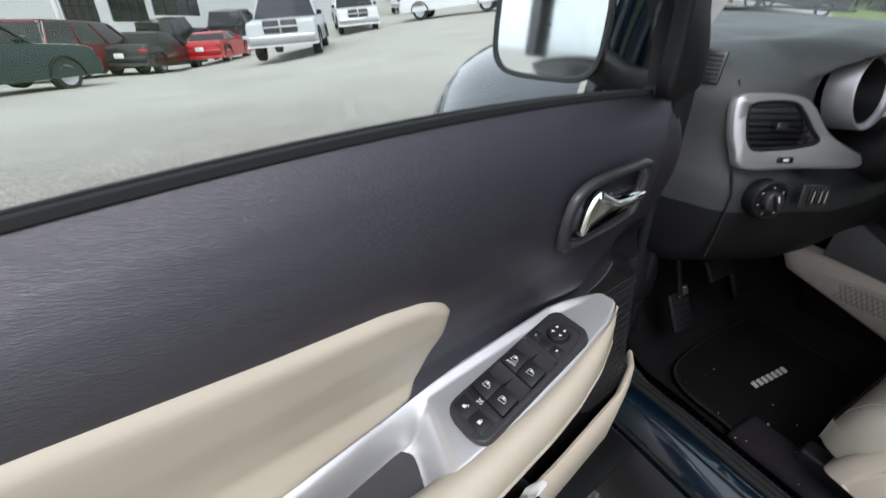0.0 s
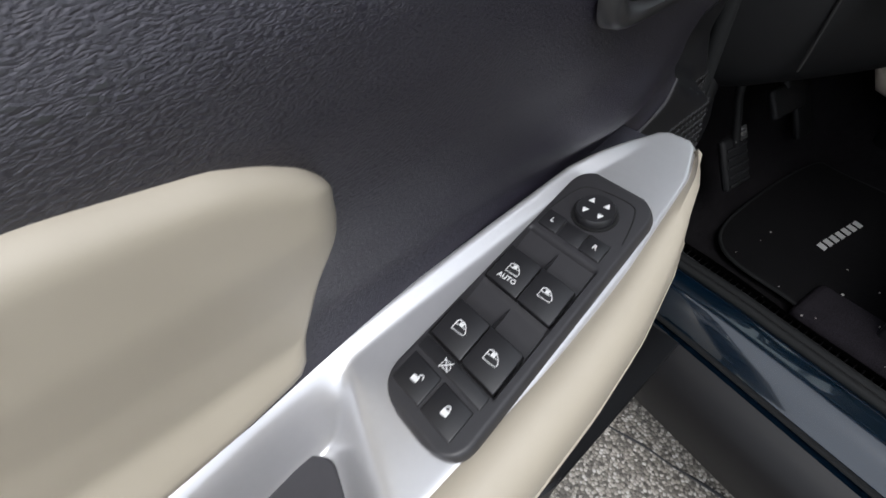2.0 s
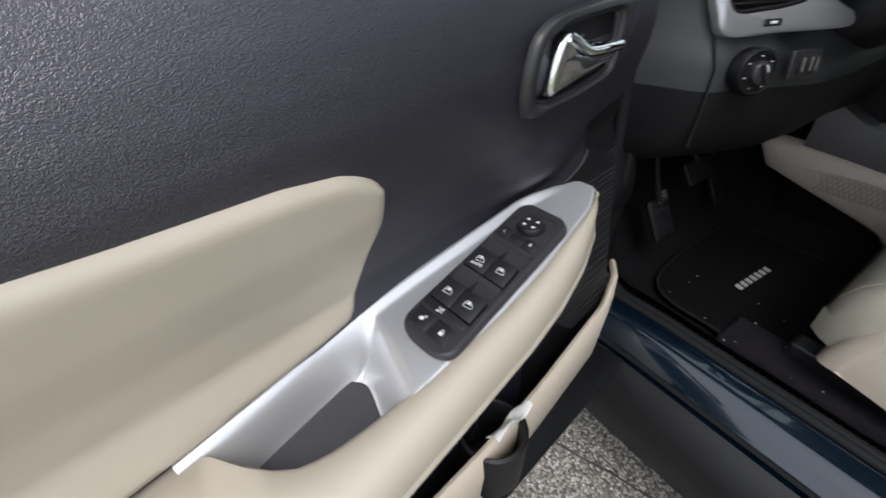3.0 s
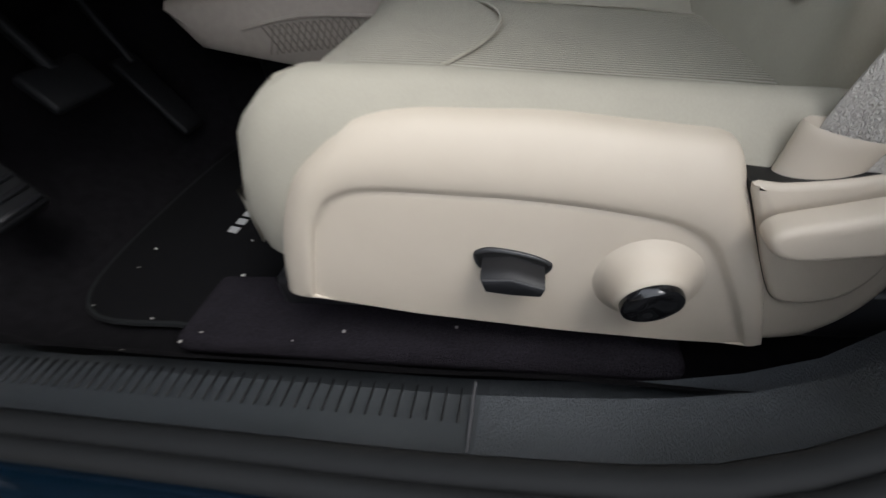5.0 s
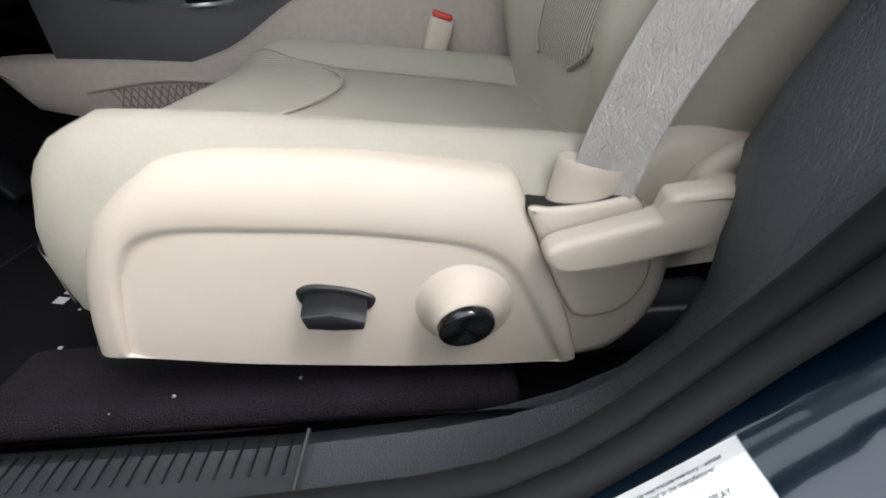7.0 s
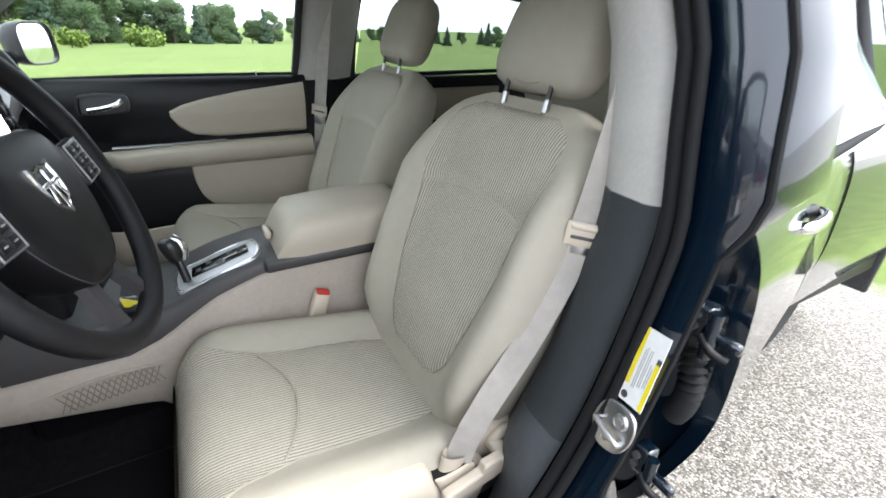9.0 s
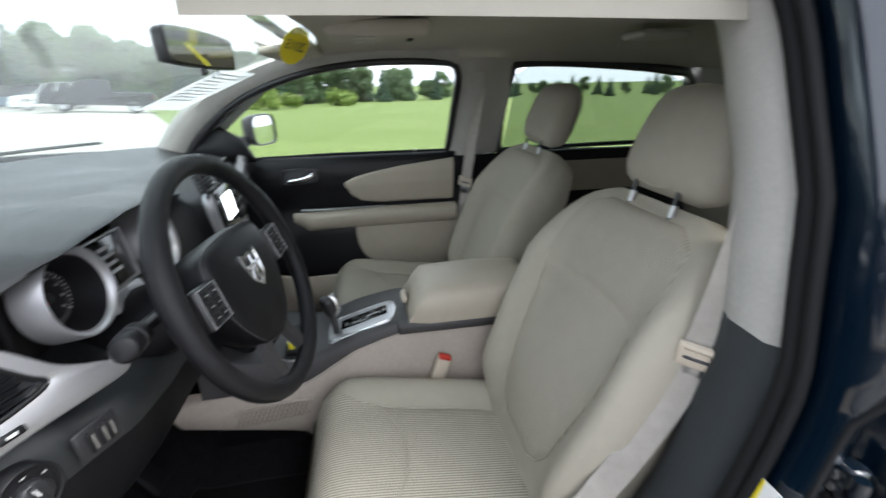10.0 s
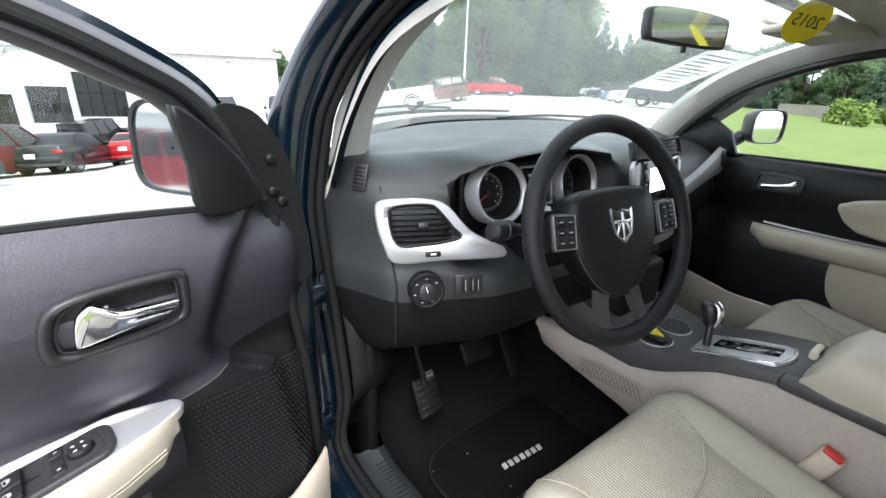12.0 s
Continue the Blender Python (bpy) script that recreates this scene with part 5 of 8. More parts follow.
    # passenger silver blade with its vent
    bm = loft([[Vector((x, dash_y(x) - .012 + dy, lerp_table([(.22, .955), (.35, .99), (.55, 1.035), (.72, 1.085), (.80, 1.11)], x) + dz)) for dy, dz in ((.02, -w), (-.004, -w * .8), (-.010, 0), (-.004, w * .8), (.02, w))] for x, w in ((.22, .022), (.35, .024), (.55, .030), (.66, .040), (.72, .052), (.79, .050))], False, False)
    P("passenger_blade", bm, SILVER, "satin silver passenger trim blade")
    VP = frame_to((.725, .318, 1.085), (.95, .30, 0), (0, .16, .98))
    v = P("passenger_vent", tube([(q.x * .36, q.y * .62, .006) for q in inner], .005, 8, True), PLASTIC, "black passenger air vent", m=base @ VP)
    for k in range(5):
        P("slat", rbox((.05, .0022, .012), .0008, 1, (-.018, -.0 + .010 * k, .004)), INK, parent=v)
    return d


make_dashboard()


def make_steering_wheel():
    w = thing("steering_wheel", "black steering wheel with a chrome shield emblem", "steering wheel")
    tilt, yaw = .34, -.14
    nrm = Vector((math.sin(yaw) * math.cos(tilt), -math.cos(yaw) * math.cos(tilt), math.sin(tilt)))
    X = Vector((0, 0, 1)).cross(nrm).normalized()
    W = frame_to((-.352, .080, 1.068), X, nrm.cross(X))
    w.matrix_world = W
    R = .215
    P = lambda name, bm, mat, label="", parent=None, m=None, smooth=True: part(name, bm, mat, parent or w, label, smooth, m)
    ring = [(R * math.cos(a), R * math.sin(a), 0) for a in [2 * math.pi * k / 72 for k in range(72)]]
    grip = [.0180 + .0022 * (math.exp(-((a - .35) / .25) ** 2) + math.exp(-((a - math.pi + .35) / .25) ** 2)) for a in [2 * math.pi * k / 72 for k in range(72)]]
    P("rim", tube(ring, grip, 16, True), RIMHIDE, "black leather-look rim")
    hub = [(x * 1.17, y * 1.22 + .004, 0) for x, y in [(-.098, .052), (-.07, .066), (0, .070), (.07, .066), (.098, .052), (.105, .01), (.092, -.04), (.062, -.085), (.03, -.105), (-.03, -.105), (-.062, -.085), (-.092, -.04), (-.105, .01)]]
    hubs = spline(hub, 4, True)
    rings = [[Vector((p.x * s, p.y * s, z)) for p in hubs] for s, z in ((.92, -.06), (1.0, -.03), (1.0, -.008), (.97, .004), (.88, .011), (.6, .016), (.25, .018))]
    P("hub", loft(rings, True, True), PLASTIC, "black airbag hub cover")
    P("hub_seam", tube([(p.x * .985, p.y * .985, .001) for p in hubs], .0012, 5, True), INK)
    for sx in (-1, 1):
        sp = loft([[Vector((sx * x, y + dy, z + dz)) for dy, dz in ((-.030, -.012), (-.030, .004), (-.02, .010), (.02, .010), (.030, .004), (.030, -.012))] for x, y, z in ((.080, .012, -.014), (.14, .012, -.010), (.21, .012, -.004))], True, True)
        P("spoke", sp, PLASTIC)
        pod = P("button_pod", rbox((.060, .070, .016), .007, 3), SATIN, m=Matrix.Translation((sx * .147, .014, .004)) @ Matrix.Rotation(sx * .06, 4, "Z"))
        P("pod_rim", tube([(-.026, -.031, .0085), (-.026, .031, .0085), (.026, .031, .0085), (.026, -.031, .0085)], .0014, 6, True), SILVER, parent=pod)
        for i in range(2):
            for j in range(3):
                P("button", rbox((.019, .015, .005), .002, 2, (-.011 + .022 * i, -.019 + .019 * j, .009)), PLASTIC, parent=pod)
                P("button_mark", rbox((.008, .0016, .0008), 0, 1, (-.011 + .022 * i, -.019 + .019 * j, .0118)), GREYINK, parent=pod, smooth=False)
        low = loft([[Vector((sx * (x + dx), y, z + dz)) for dx, dz in ((-.016, -.012), (-.014, .004), (.014, .004), (.016, -.012))] for x, y, z in ((.040, -.085, -.012), (.050, -.15, -.010), (.062, -.205, -.002))], True, True)
        P("lower_spoke", low, GREYTRIM, "dark grey lower spoke")
    P("spoke_bridge", rbox((.060, .022, .012), .004, 2, (0, -.125, -.012)), PLASTIC)
    shield = [(-.030, .034), (-.018, .028), (0, .033), (.018, .028), (.030, .034), (.031, .008), (.024, -.020), (0, -.040), (-.024, -.020), (-.031, .008)]
    em = P("emblem", loft([[Vector((x * s, y * s, z)) for x, y in shield] for s, z in ((1, 0), (.97, .004), (.84, .004), (.80, .001))], True, False), CHROME, "plain chrome shield emblem", m=Matrix.Translation((0, .012, .0165)))
    P("emblem_field", slab([(x * .84, y * .84) for x, y in shield], .001), SATIN, parent=em)
    P("emblem_bar", rbox((.006, .058, .004), .001, 1, (0, -.004, .003)), CHROME, parent=em)
    P("emblem_bar", rbox((.048, .006, .004), .001, 1, (0, .006, .003)), CHROME, parent=em)
    for sx in (-1, 1):
        P("emblem_bar", rbox((.006, .030, .004), .001, 1, m=Matrix.Translation((sx * .013, -.006, .003)) @ Matrix.Rotation(sx * .4, 4, "Z")), CHROME, parent=em)
    return w


make_steering_wheel()


# ---- seats ----
def make_seat(cx, back_shift, label, driver, lift=0.0):
    s = thing("driver_seat" if driver else "passenger_seat", label, "car seat", at=(cx, 0, .38))
    base = Matrix.Translation((-cx, 0, -.38))
    P = lambda name, bm, mat, lab="", parent=None, m=None: part(name, bm, mat, parent or s, lab, True, m if m is not None else base)
    sh = back_shift * .2

    def cushion_z(q, y):
        """Top of the cushion at q = -1..1 across."""
        z = lerp_table([(-.56, .575), (-.48, .575), (-.30, .600), (-.15, .622), (-.06, .632), (-.02, .628), (.008, .610), (.028, .575), (.038, .53)], y)
        return z + lift + .034 * smoothstep(.52, .86, abs(q)) * smoothstep(.06, -.08, y) - .10 * max(0, (abs(q) - .90) / .10) ** 2 * .35

    def half(y):
        return lerp_table([(-.56, .235), (-.40, .255), (-.1, .268), (-.02, .262), (.018, .245), (.038, .225)], y)
    rings = []
    for y in [.038, .031, .022, .008, -.008, -.03, -.06, -.10, -.15, -.2, -.25, -.3, -.35, -.4, -.45, -.5, -.55]:
        hw = half(y)
        ring = [Vector((cx + hw * q, y + sh, cushion_z(q, y))) for q in [-1 + 2 * k / 28 for k in range(29)]]
        b = .50
        ring += [Vector((cx + hw * 1.01, y + sh, .56)), Vector((cx + hw * .98, y + sh, b)), Vector((cx - hw * .98, y + sh, b)), Vector((cx - hw * 1.01, y + sh, .56))]
        rings.append(ring)
    P("cushion", loft(rings, True, True), CLOTH, "plain beige cloth cushion")

    def top_insert(u, v):
        y = .030 - .484 * v
        w = lerp_table([(-.47, .30), (-.44, .52), (-.36, .57), (-.16, .58), (-.08, .66), (-.03, .78), (.05, .86)], y)
        q = (2 * u - 1) * w
        rim = min(1, min(u, 1 - u) * 12, min(v, 1 - v) * 18)
        return Vector((cx + half(y) * q, y + sh, cushion_z(q, y) + .001 + .005 * rim ** .5))
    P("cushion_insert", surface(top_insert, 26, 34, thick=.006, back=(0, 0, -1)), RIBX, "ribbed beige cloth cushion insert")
    for sx in (-1, 1):
        line = []
        for k in range(26):
            v = k / 25
            p = top_insert(.5 + sx * .5, v)
            line.append(p + Vector((sx * .002, 0, .002)))
        P("seam", tube(line, .0018, 5), CLOTH)
    # curved cross seam of the cushion
    P("seam", tube([Vector((cx + half(-.15) * q, -.14 - .05 * (1 - (q / .56) ** 2) + sh, cushion_z(q, -.15) + .0065)) for q in [-.56 + 1.12 * k / 16 for k in range(17)]], .002, 5), CLOTH)
    # backrest, leaning
    up = Vector((0, -.375, .927))
    fw = Vector((0, .927, .375))
    O = Vector((cx, -.475 + back_shift, .545))

    def hwid(h):
        return lerp_table([(0, .215), (.10, .245), (.30, .268), (.45, .270), (.54, .264), (.60, .244), (.632, .218), (.654, .185), (.666, .14)], h)

    def depth(q, h):
        bol = .060 * smoothstep(.50, .90, abs(q)) * smoothstep(.0, .14, h) * smoothstep(.63, .43, h)
        belly = .018 * math.exp(-((h - .18) / .14) ** 2) * (1 - q * q)
        edge = -.05 * max(0, (abs(q) - .88) / .12) ** 2
        return .055 + bol + belly + edge - .024 * smoothstep(.57, .675, h)
    rings = []
    for h in [0, .04, .08, .12, .16, .20, .25, .30, .35, .40, .45, .50, .54, .58, .61, .632, .648, .658, .666]:
        w = hwid(h)
        squash = 1 - smoothstep(.62, .675, h) * .70
        ring = [O + up * h + fw * (depth(q, h) * squash) + Vector((w * q, 0, 0)) for q in [-1 + 2 * k / 28 for k in range(29)]]
        ring += [O + up * h + fw * (d * squash) + Vector((w * q, 0, 0)) for q, d in ((1.01, -.01), (.95, -.055), (.5, -.07), (-.5, -.07), (-.95, -.055), (-1.01, -.01))]
        rings.append(ring)
    P("backrest", loft(rings, True, True), CLOTH, "plain beige cloth backrest")
    seam_h = .435

    def back_insert(lo, hi, wide):
        def fn(u, v):
            h = lo + (hi - lo) * v
            w = wide(h)
            q = (2 * u - 1) * w
            bow = .025 * (1 - (q / max(.05, w)) ** 2)
            hh = h + (bow if hi < .5 else 0) * smoothstep(.5, 1, v) + (bow if hi > .5 else 0) * smoothstep(.5, 0, v)
            rim = min(1, min(u, 1 - u) * 12, min(v, 1 - v) * 16)
            return O + up * hh + fw * (depth(q, hh) * (1 - smoothstep(.62, .675, hh) * .70) + .001 + .005 * rim ** .5) + Vector((hwid(hh) * q, 0, 0))
        return fn
    wide_low = lambda h: lerp_table([(.07, .25), (.09, .42), (.13, .52), (.25, .60), (.435, .66)], h)
    wide_up = lambda h: lerp_table([(.435, .67), (.50, .72), (.61, .72), (.652, .5)], h)
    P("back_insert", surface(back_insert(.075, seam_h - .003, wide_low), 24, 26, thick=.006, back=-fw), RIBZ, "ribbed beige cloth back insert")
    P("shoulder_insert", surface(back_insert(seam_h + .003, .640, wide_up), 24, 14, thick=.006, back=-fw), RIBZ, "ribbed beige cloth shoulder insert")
    for sx in (0, 1):
        P("seam", tube([back_insert(.075, seam_h, wide_low)(sx, k / 20) + fw * .003 for k in range(21)], .002, 5), CLOTH)
    # headrest
    H = O + up * .788 + fw * .004
    sq = lambda a, e: (1 if math.cos(a) >= 0 else -1) * abs(math.cos(a)) ** (2 / e)
    rings = []
    for k in range(15):
        t = -1 + 2 * k / 14
        sc = (1 - abs(t) ** 3.2) ** (1 / 2.6) if abs(t) < 1 else .12
        sc = max(sc, .25)
        wx = (.132 - .012 * t) * (.55 + .45 * sc)
        ring = []
        for j in range(28):
            a = 2 * math.pi * j / 28
            cx_, sn = math.cos(a), math.sin(a)
            ex = (1 if cx_ >= 0 else -1) * abs(cx_) ** .6
            ey = (1 if sn >= 0 else -1) * abs(sn) ** .7
            ring.append(H + up * (.108 * t) + Vector((wx * ex, 0, 0)) + fw * (.058 * sc * ey ))
        rings.append(ring)
    P("headrest", loft(rings, True, True), CLOTH, "beige cloth headrest")
    P("seam", tube([H + up * (.100 * math.sin(a)) + fw * .036 + Vector((.112 * math.cos(a), 0, 0)) for a in [2 * math.pi * k / 40 for k in range(40)]], .0014, 4, True), CLOTH)
    for dx in (-.065, .065):
        P("headrest_post", tube([O + up * .61 + Vector((dx, 0, 0)) + fw * .02, O + up * .71 + Vector((dx, 0, 0)) + fw * .035], .0050, 10), SATIN, "dark steel headrest post")
        P("post_sleeve", tube([O + up * .645 + Vector((dx, 0, 0)) + fw * .024, O + up * .668 + Vector((dx, 0, 0)) + fw * .0275], .0065, 10), STEEL, "chrome post sleeve")
    for dx in (-.2, .2):
        P("seat_rail", rbox((.05, .62, .06), .008, 2, (cx + dx, -.26 + sh, .415)), SATIN)
    if driver:
        return s
    # plain inner and outer side covers of the passenger seat
    P("side_cover", rbox((.03, .42, .13), .012, 3, (cx - .258, -.22 + sh, .52)), SHIELD)
    P("side_cover", rbox((.03, .42, .13), .012, 3, (cx + .258, -.22 + sh, .52)), SHIELD)
    return s


DRIVER = make_seat(-.385, 0, "driver seat in plain and ribbed beige cloth", True)
make_seat(.41, -.055, "passenger seat in plain and ribbed beige cloth", False, .03)


def make_side_shield():
    """The grained plastic cover on the driver seat's outer side, with its controls."""
    T = Matrix.Translation
    toseat = T((.385, 0, -.38))
    # silhouette, shoulder and groove, each from the low front corner over the top to the low rear corner
    SIL = [(.002, .474), (-.006, .508), (-.019, .545), (-.033, .573), (-.050, .597), (-.070, .614), (-.090, .6285), (-.112, .637), (-.148, .6385), (-.194, .634), (-.240, .629), (-.287, .6205), (-.319, .6145), (-.350, .607), (-.361, .586), (-.379, .540), (-.396, .493), (-.408, .442)]
    SHO = [(-.024, .479), (-.035, .518), (-.047, .556), (-.056, .576), (-.067, .593), (-.084, .606), (-.104, .612), (-.128, .613), (-.162, .610), (-.206, .605), (-.250, .599), (-.292, .590), (-.322, .583), (-.344, .575), (-.357, .562), (-.374, .528), (-.390, .490), (-.404, .441)]
    GRO = [(-.035, .480), (-.047, .520), (-.059, .553), (-.067, .567), (-.077, .579), (-.092, .586), (-.110, .588), (-.134, .587), (-.166, .584), (-.208, .580), (-.250, .574), (-.290, .566), (-.314, .560), (-.333, .551), (-.349, .536), (-.363, .508), (-.377, .476), (-.391, .439)]
    S, M, G = ([Vector(p) for p in spline([(y, z, 0) for y, z in q], 4)] for q in (SIL, SHO, GRO))
    n = len(S)
    for k in range(1, 22):
        t = k / 22
        for q in (S, M, G):
            y = q[n - 1].x + (q[0].x - q[n - 1].x) * t
            q.append(Vector((y, lerp_table([(-.42, .437), (-.335, .439), (-.252, .445), (-.129, .459), (-.051, .473), (-.01, .480)], y), 0)))

    def mixed(p, q, f, x):
        return [Vector((x if i < n or x > -.65 else -.6628, a.x + (b.x - a.x) * f, a.y + (b.y - a.y) * f)) for i, (a, b) in enumerate(zip(p, q))]
    c = Vector((-.22, .52, 0))
    centre = [c.lerp(Vector((g.x, g.y, 0)), .0) for g in G]
    rings = [mixed(S, M, 0, -.575), mixed(S, M, 0, -.642), mixed(S, M, .04, -.6475), mixed(S, M, .16, -.653), mixed(S, M, .40, -.6585), mixed(S, M, .70, -.6625), mixed(M, G, .0, -.6652), mixed(M, G, .40, -.6665), mixed(M, G, .72, -.6665),
             mixed(M, G, .88, -.6655), mixed(M, G, 1.0, -.6625), mixed(G, centre, .025, -.6617), mixed(G, centre, .050, -.6625), mixed(G, centre, .10, -.663), mixed(G, centre, .40, -.663), mixed(G, centre, .75, -.663)]
    sh = part("side_shield", loft(rings, True, True), SHIELD, DRIVER, "beige grained plastic side shield", m=toseat)
    side = lambda x: Matrix(((0, 0, -1, x), (1, 0, 0, 0), (0, 1, 0, 0), (0, 0, 0, 1)))
    smooth = lambda q, k=4: [(p.x, p.y) for p in spline([(a, b, 0) for a, b in q], k, True)]
    # power switch paddle in its bezel
    bezel = [(-.183, .529), (-.186, .534), (-.198, .5365), (-.222, .5315), (-.238, .5245), (-.2425, .519), (-.238, .511), (-.230, .510), (-.192, .515), (-.185, .520)]
    part("switch_bezel", slab(smooth(bezel), .003, .001, 1, m=side(-.6625)), SATIN, sh)
    part("switch_recess", slab(smooth([(-.2125 + (y + .2125) * .90, .523 + (z - .523) * .82) for y, z in bezel]), .0008, m=side(-.6655)), VOID, sh)
    y0 = -.2125
    pad = loft([[Vector((x, y0 + dy, z)) for dy, z in q] for x, q in (
        (-.662, ((.022, .530), (0, .531), (-.024, .521), (-.023, .515), (0, .517), (.021, .519))),
        (-.676, ((.0225, .5275), (0, .5285), (-.0245, .519), (-.023, .511), (0, .512), (.0205, .515))),
        (-.6845, ((.0225, .524), (0, .525), (-.0245, .5155), (-.022, .508), (0, .509), (.0195, .512))),
        (-.6865, ((.0215, .5215), (0, .5225), (-.0235, .5135), (-.021, .5085), (0, .5095), (.019, .5125))))], True, True)
    part("seat_switch", pad, PLASTIC, sh, "black seat height paddle switch")
    part("switch_edge", tube([(-.6858, y0 + .022, .5232), (-.6862, y0, .5243), (-.6858, y0 - .0240, .5152)], .0007, 5), GREYTRIM, sh)
    # boss that swells out of the shield, with the round knob on its slanted end
    axis = Vector((-1, -.16, -.30)).normalized()
    rings = []
    for t, r in ((0, .043), (.10, .0400), (.25, .0355), (.45, .0312), (.65, .0285), (.85, .0262), (.96, .0245), (1.0, .0228)):
        u = frame_to(Vector((-.6600, -.311, .506)).lerp(Vector((-.6815, -.3105, .5030)), t), Vector((0, 1, 0)), Vector((0, 0, 1)))
        tip = Vector((-1, 0, 0)).lerp(axis, smoothstep(.2, 1, t)).normalized()
        ux = Vector((0, 1, 0)) - tip * tip.y
        F = frame_to(u.translation, ux, tip.cross(ux))
        rings.append([F @ Vector((r * math.cos(a), r * math.sin(a) * (1.0 - .04 * t), 0)) for a in [2 * math.pi * k / 40 for k in range(40)]])
    part("knob_boss", loft(rings, True, True), SHIELD, sh)
    ux = Vector((0, 1, 0)) - axis * axis.y
    K = frame_to((-.6815, -.3105, .5030), ux, axis.cross(ux))
    kb = []
    for r, z in ((.0222, -.002), (.0222, .0045), (.0212, .0068), (.0190, .0078), (.0135, .0072), (.007, .0056), (.0006, .0052)):
        kb.append([Vector((r * math.cos(a), r * math.sin(a), z + (.0020 * math.cos(2 * a + .7) if .005 < r < .018 else 0))) for a in [2 * math.pi * k / 48 for k in range(48)]])
    part("lumbar_knob", loft(kb, True, True), GLOSSY, sh, "black four-way round knob", m=K)
    # skirt behind the groove, recliner cover with its dark gap
    skirt = [(-.385, .437), (-.425, .434), (-.448, .447), (-.468, .475), (-.476, .510), (-.470, .560), (-.43, .575), (-.375, .55), (-.372, .50)]
    part("rear_skirt", slab(smooth(skirt), .060, .014, 4, m=side(-.598)), SHIELD, DRIVER, "beige plastic skirt under the recliner", m=toseat)
    cov = [(-.359, .5865), (-.375, .5855), (-.395, .586), (-.415, .588), (-.431, .5905), (-.438, .586), (-.444, .575), (-.452, .550), (-.4555, .530), (-.453, .512), (-.444, .496), (-.430, .487), (-.413, .4845), (-.400, .488), (-.393, .498), (-.381, .525), (-.367, .563)]
    part("cover_gap", slab(smooth([(-.408 + (y + .408) * 1.010, .537 + (z - .537) * 1.010) for y, z in cov], 3), .0615, m=side(-.598)), VOID, DRIVER, m=toseat)
    part("recliner_cover", slab(smooth(cov, 3), .066, .0045, 3, m=side(-.598)), SHIELD, DRIVER, "beige recliner cover", m=toseat)
    # housing round the seat hinge and the long flat lever
    house_ = [(-.436, .560), (-.440, .600), (-.452, .616), (-.475, .627), (-.515, .624), (-.548, .607), (-.566, .580), (-.560, .545), (-.51, .53)]
    part("hinge_housing", slab(smooth(house_), .050, .018, 5, m=side(-.585)), SHIELD, DRIVER, "beige rounded hinge housing", m=toseat)
    arc = [Vector((0, -.524 + .036 * math.cos(a), .572 + .036 * math.sin(a))) for a in [radians(15 + 150 * k / 18) for k in range(19)]]
    part("hinge_collar", tube([p + Vector((-.640, 0, 0)) for p in arc], .011, 10), SHIELD, DRIVER, m=toseat)
    lev = [(-.3665, .561), (-.368, .567), (-.375, .571), (-.392, .5745), (-.419, .580), (-.439, .5845), (-.4425, .589), (-.4455, .5965), (-.452, .599), (-.480, .600), (-.502, .5985), (-.506, .593), (-.500, .580), (-.488, .566), (-.474, .5605), (-.455, .557), (-.425, .552), (-.393, .5485), (-.380, .5490), (-.371, .5535)]
    part("recliner_lever", slab(smooth([(y, .567 + (z - .567) * 1.12) for y, z in lev], 3), .018, .0055, 4, m=side(-.672)), SHIELD, DRIVER, "beige plastic recliner lever", m=toseat)
    part("lever_root", rbox((.045, .030, .026), .008, 3, (-.655, -.497, .585)), SHIELD, DRIVER, m=toseat)
    # belt end's soft sleeve behind the shield, its slot's shade a black plate
    slv = []
    for z, wy, wx in ((.545, .022, .010), (.575, .0235, .011), (.592, .0245, .0115), (.603, .0258, .012), (.609, .0268, .0127), (.6115, .0262, .0122), (.609, .0245, .0105), (.585, .019, .007)):
        slv.append([Vector((-.645 + wx * math.sin(a) * (1.25 if abs(math.sin(a)) > .5 else 1), -.405 - (z - .60) * .30 + wy * math.cos(a), z + .007 * math.cos(a))) for a in [2 * math.pi * k / 24 for k in range(24)]])
    part("belt_sleeve", loft(slv, True, False), SHIELD, DRIVER, "beige rubber belt sleeve", m=toseat)
    part("slot_shade", rbox((.050, .085, .004), .001, 1, (-.630, -.392, .5835)), VOID, DRIVER, m=toseat)
    part("slot_wall", rbox((.012, .095, .050), .004, 2, (-.612, -.395, .590)), SHIELD, DRIVER, m=toseat)


make_side_shield()


# ---- belts and buckles ----
def ribbon(points, face, width=.047, thick=.0016):
    """A strap through points, its broad side towards the face direction."""
    pts = spline(points, 8)
    f = Vector(face)
    rings = []
    for i, p in enumerate(pts):
        d = (pts[min(i + 1, len(pts) - 1)] - pts[max(i - 1, 0)]).normalized()
        side = d.cross(f).normalized()
        nrm = side.cross(d).normalized()
        rings.append([p + side * (width / 2 * a) + nrm * (thick * b) for a, b in ((-1, -.3), (-.96, .5), (-.5, .62), (0, .66), (.5, .62), (.96, .5), (1, -.3), (0, -.5))])
    return loft(rings, True, True)


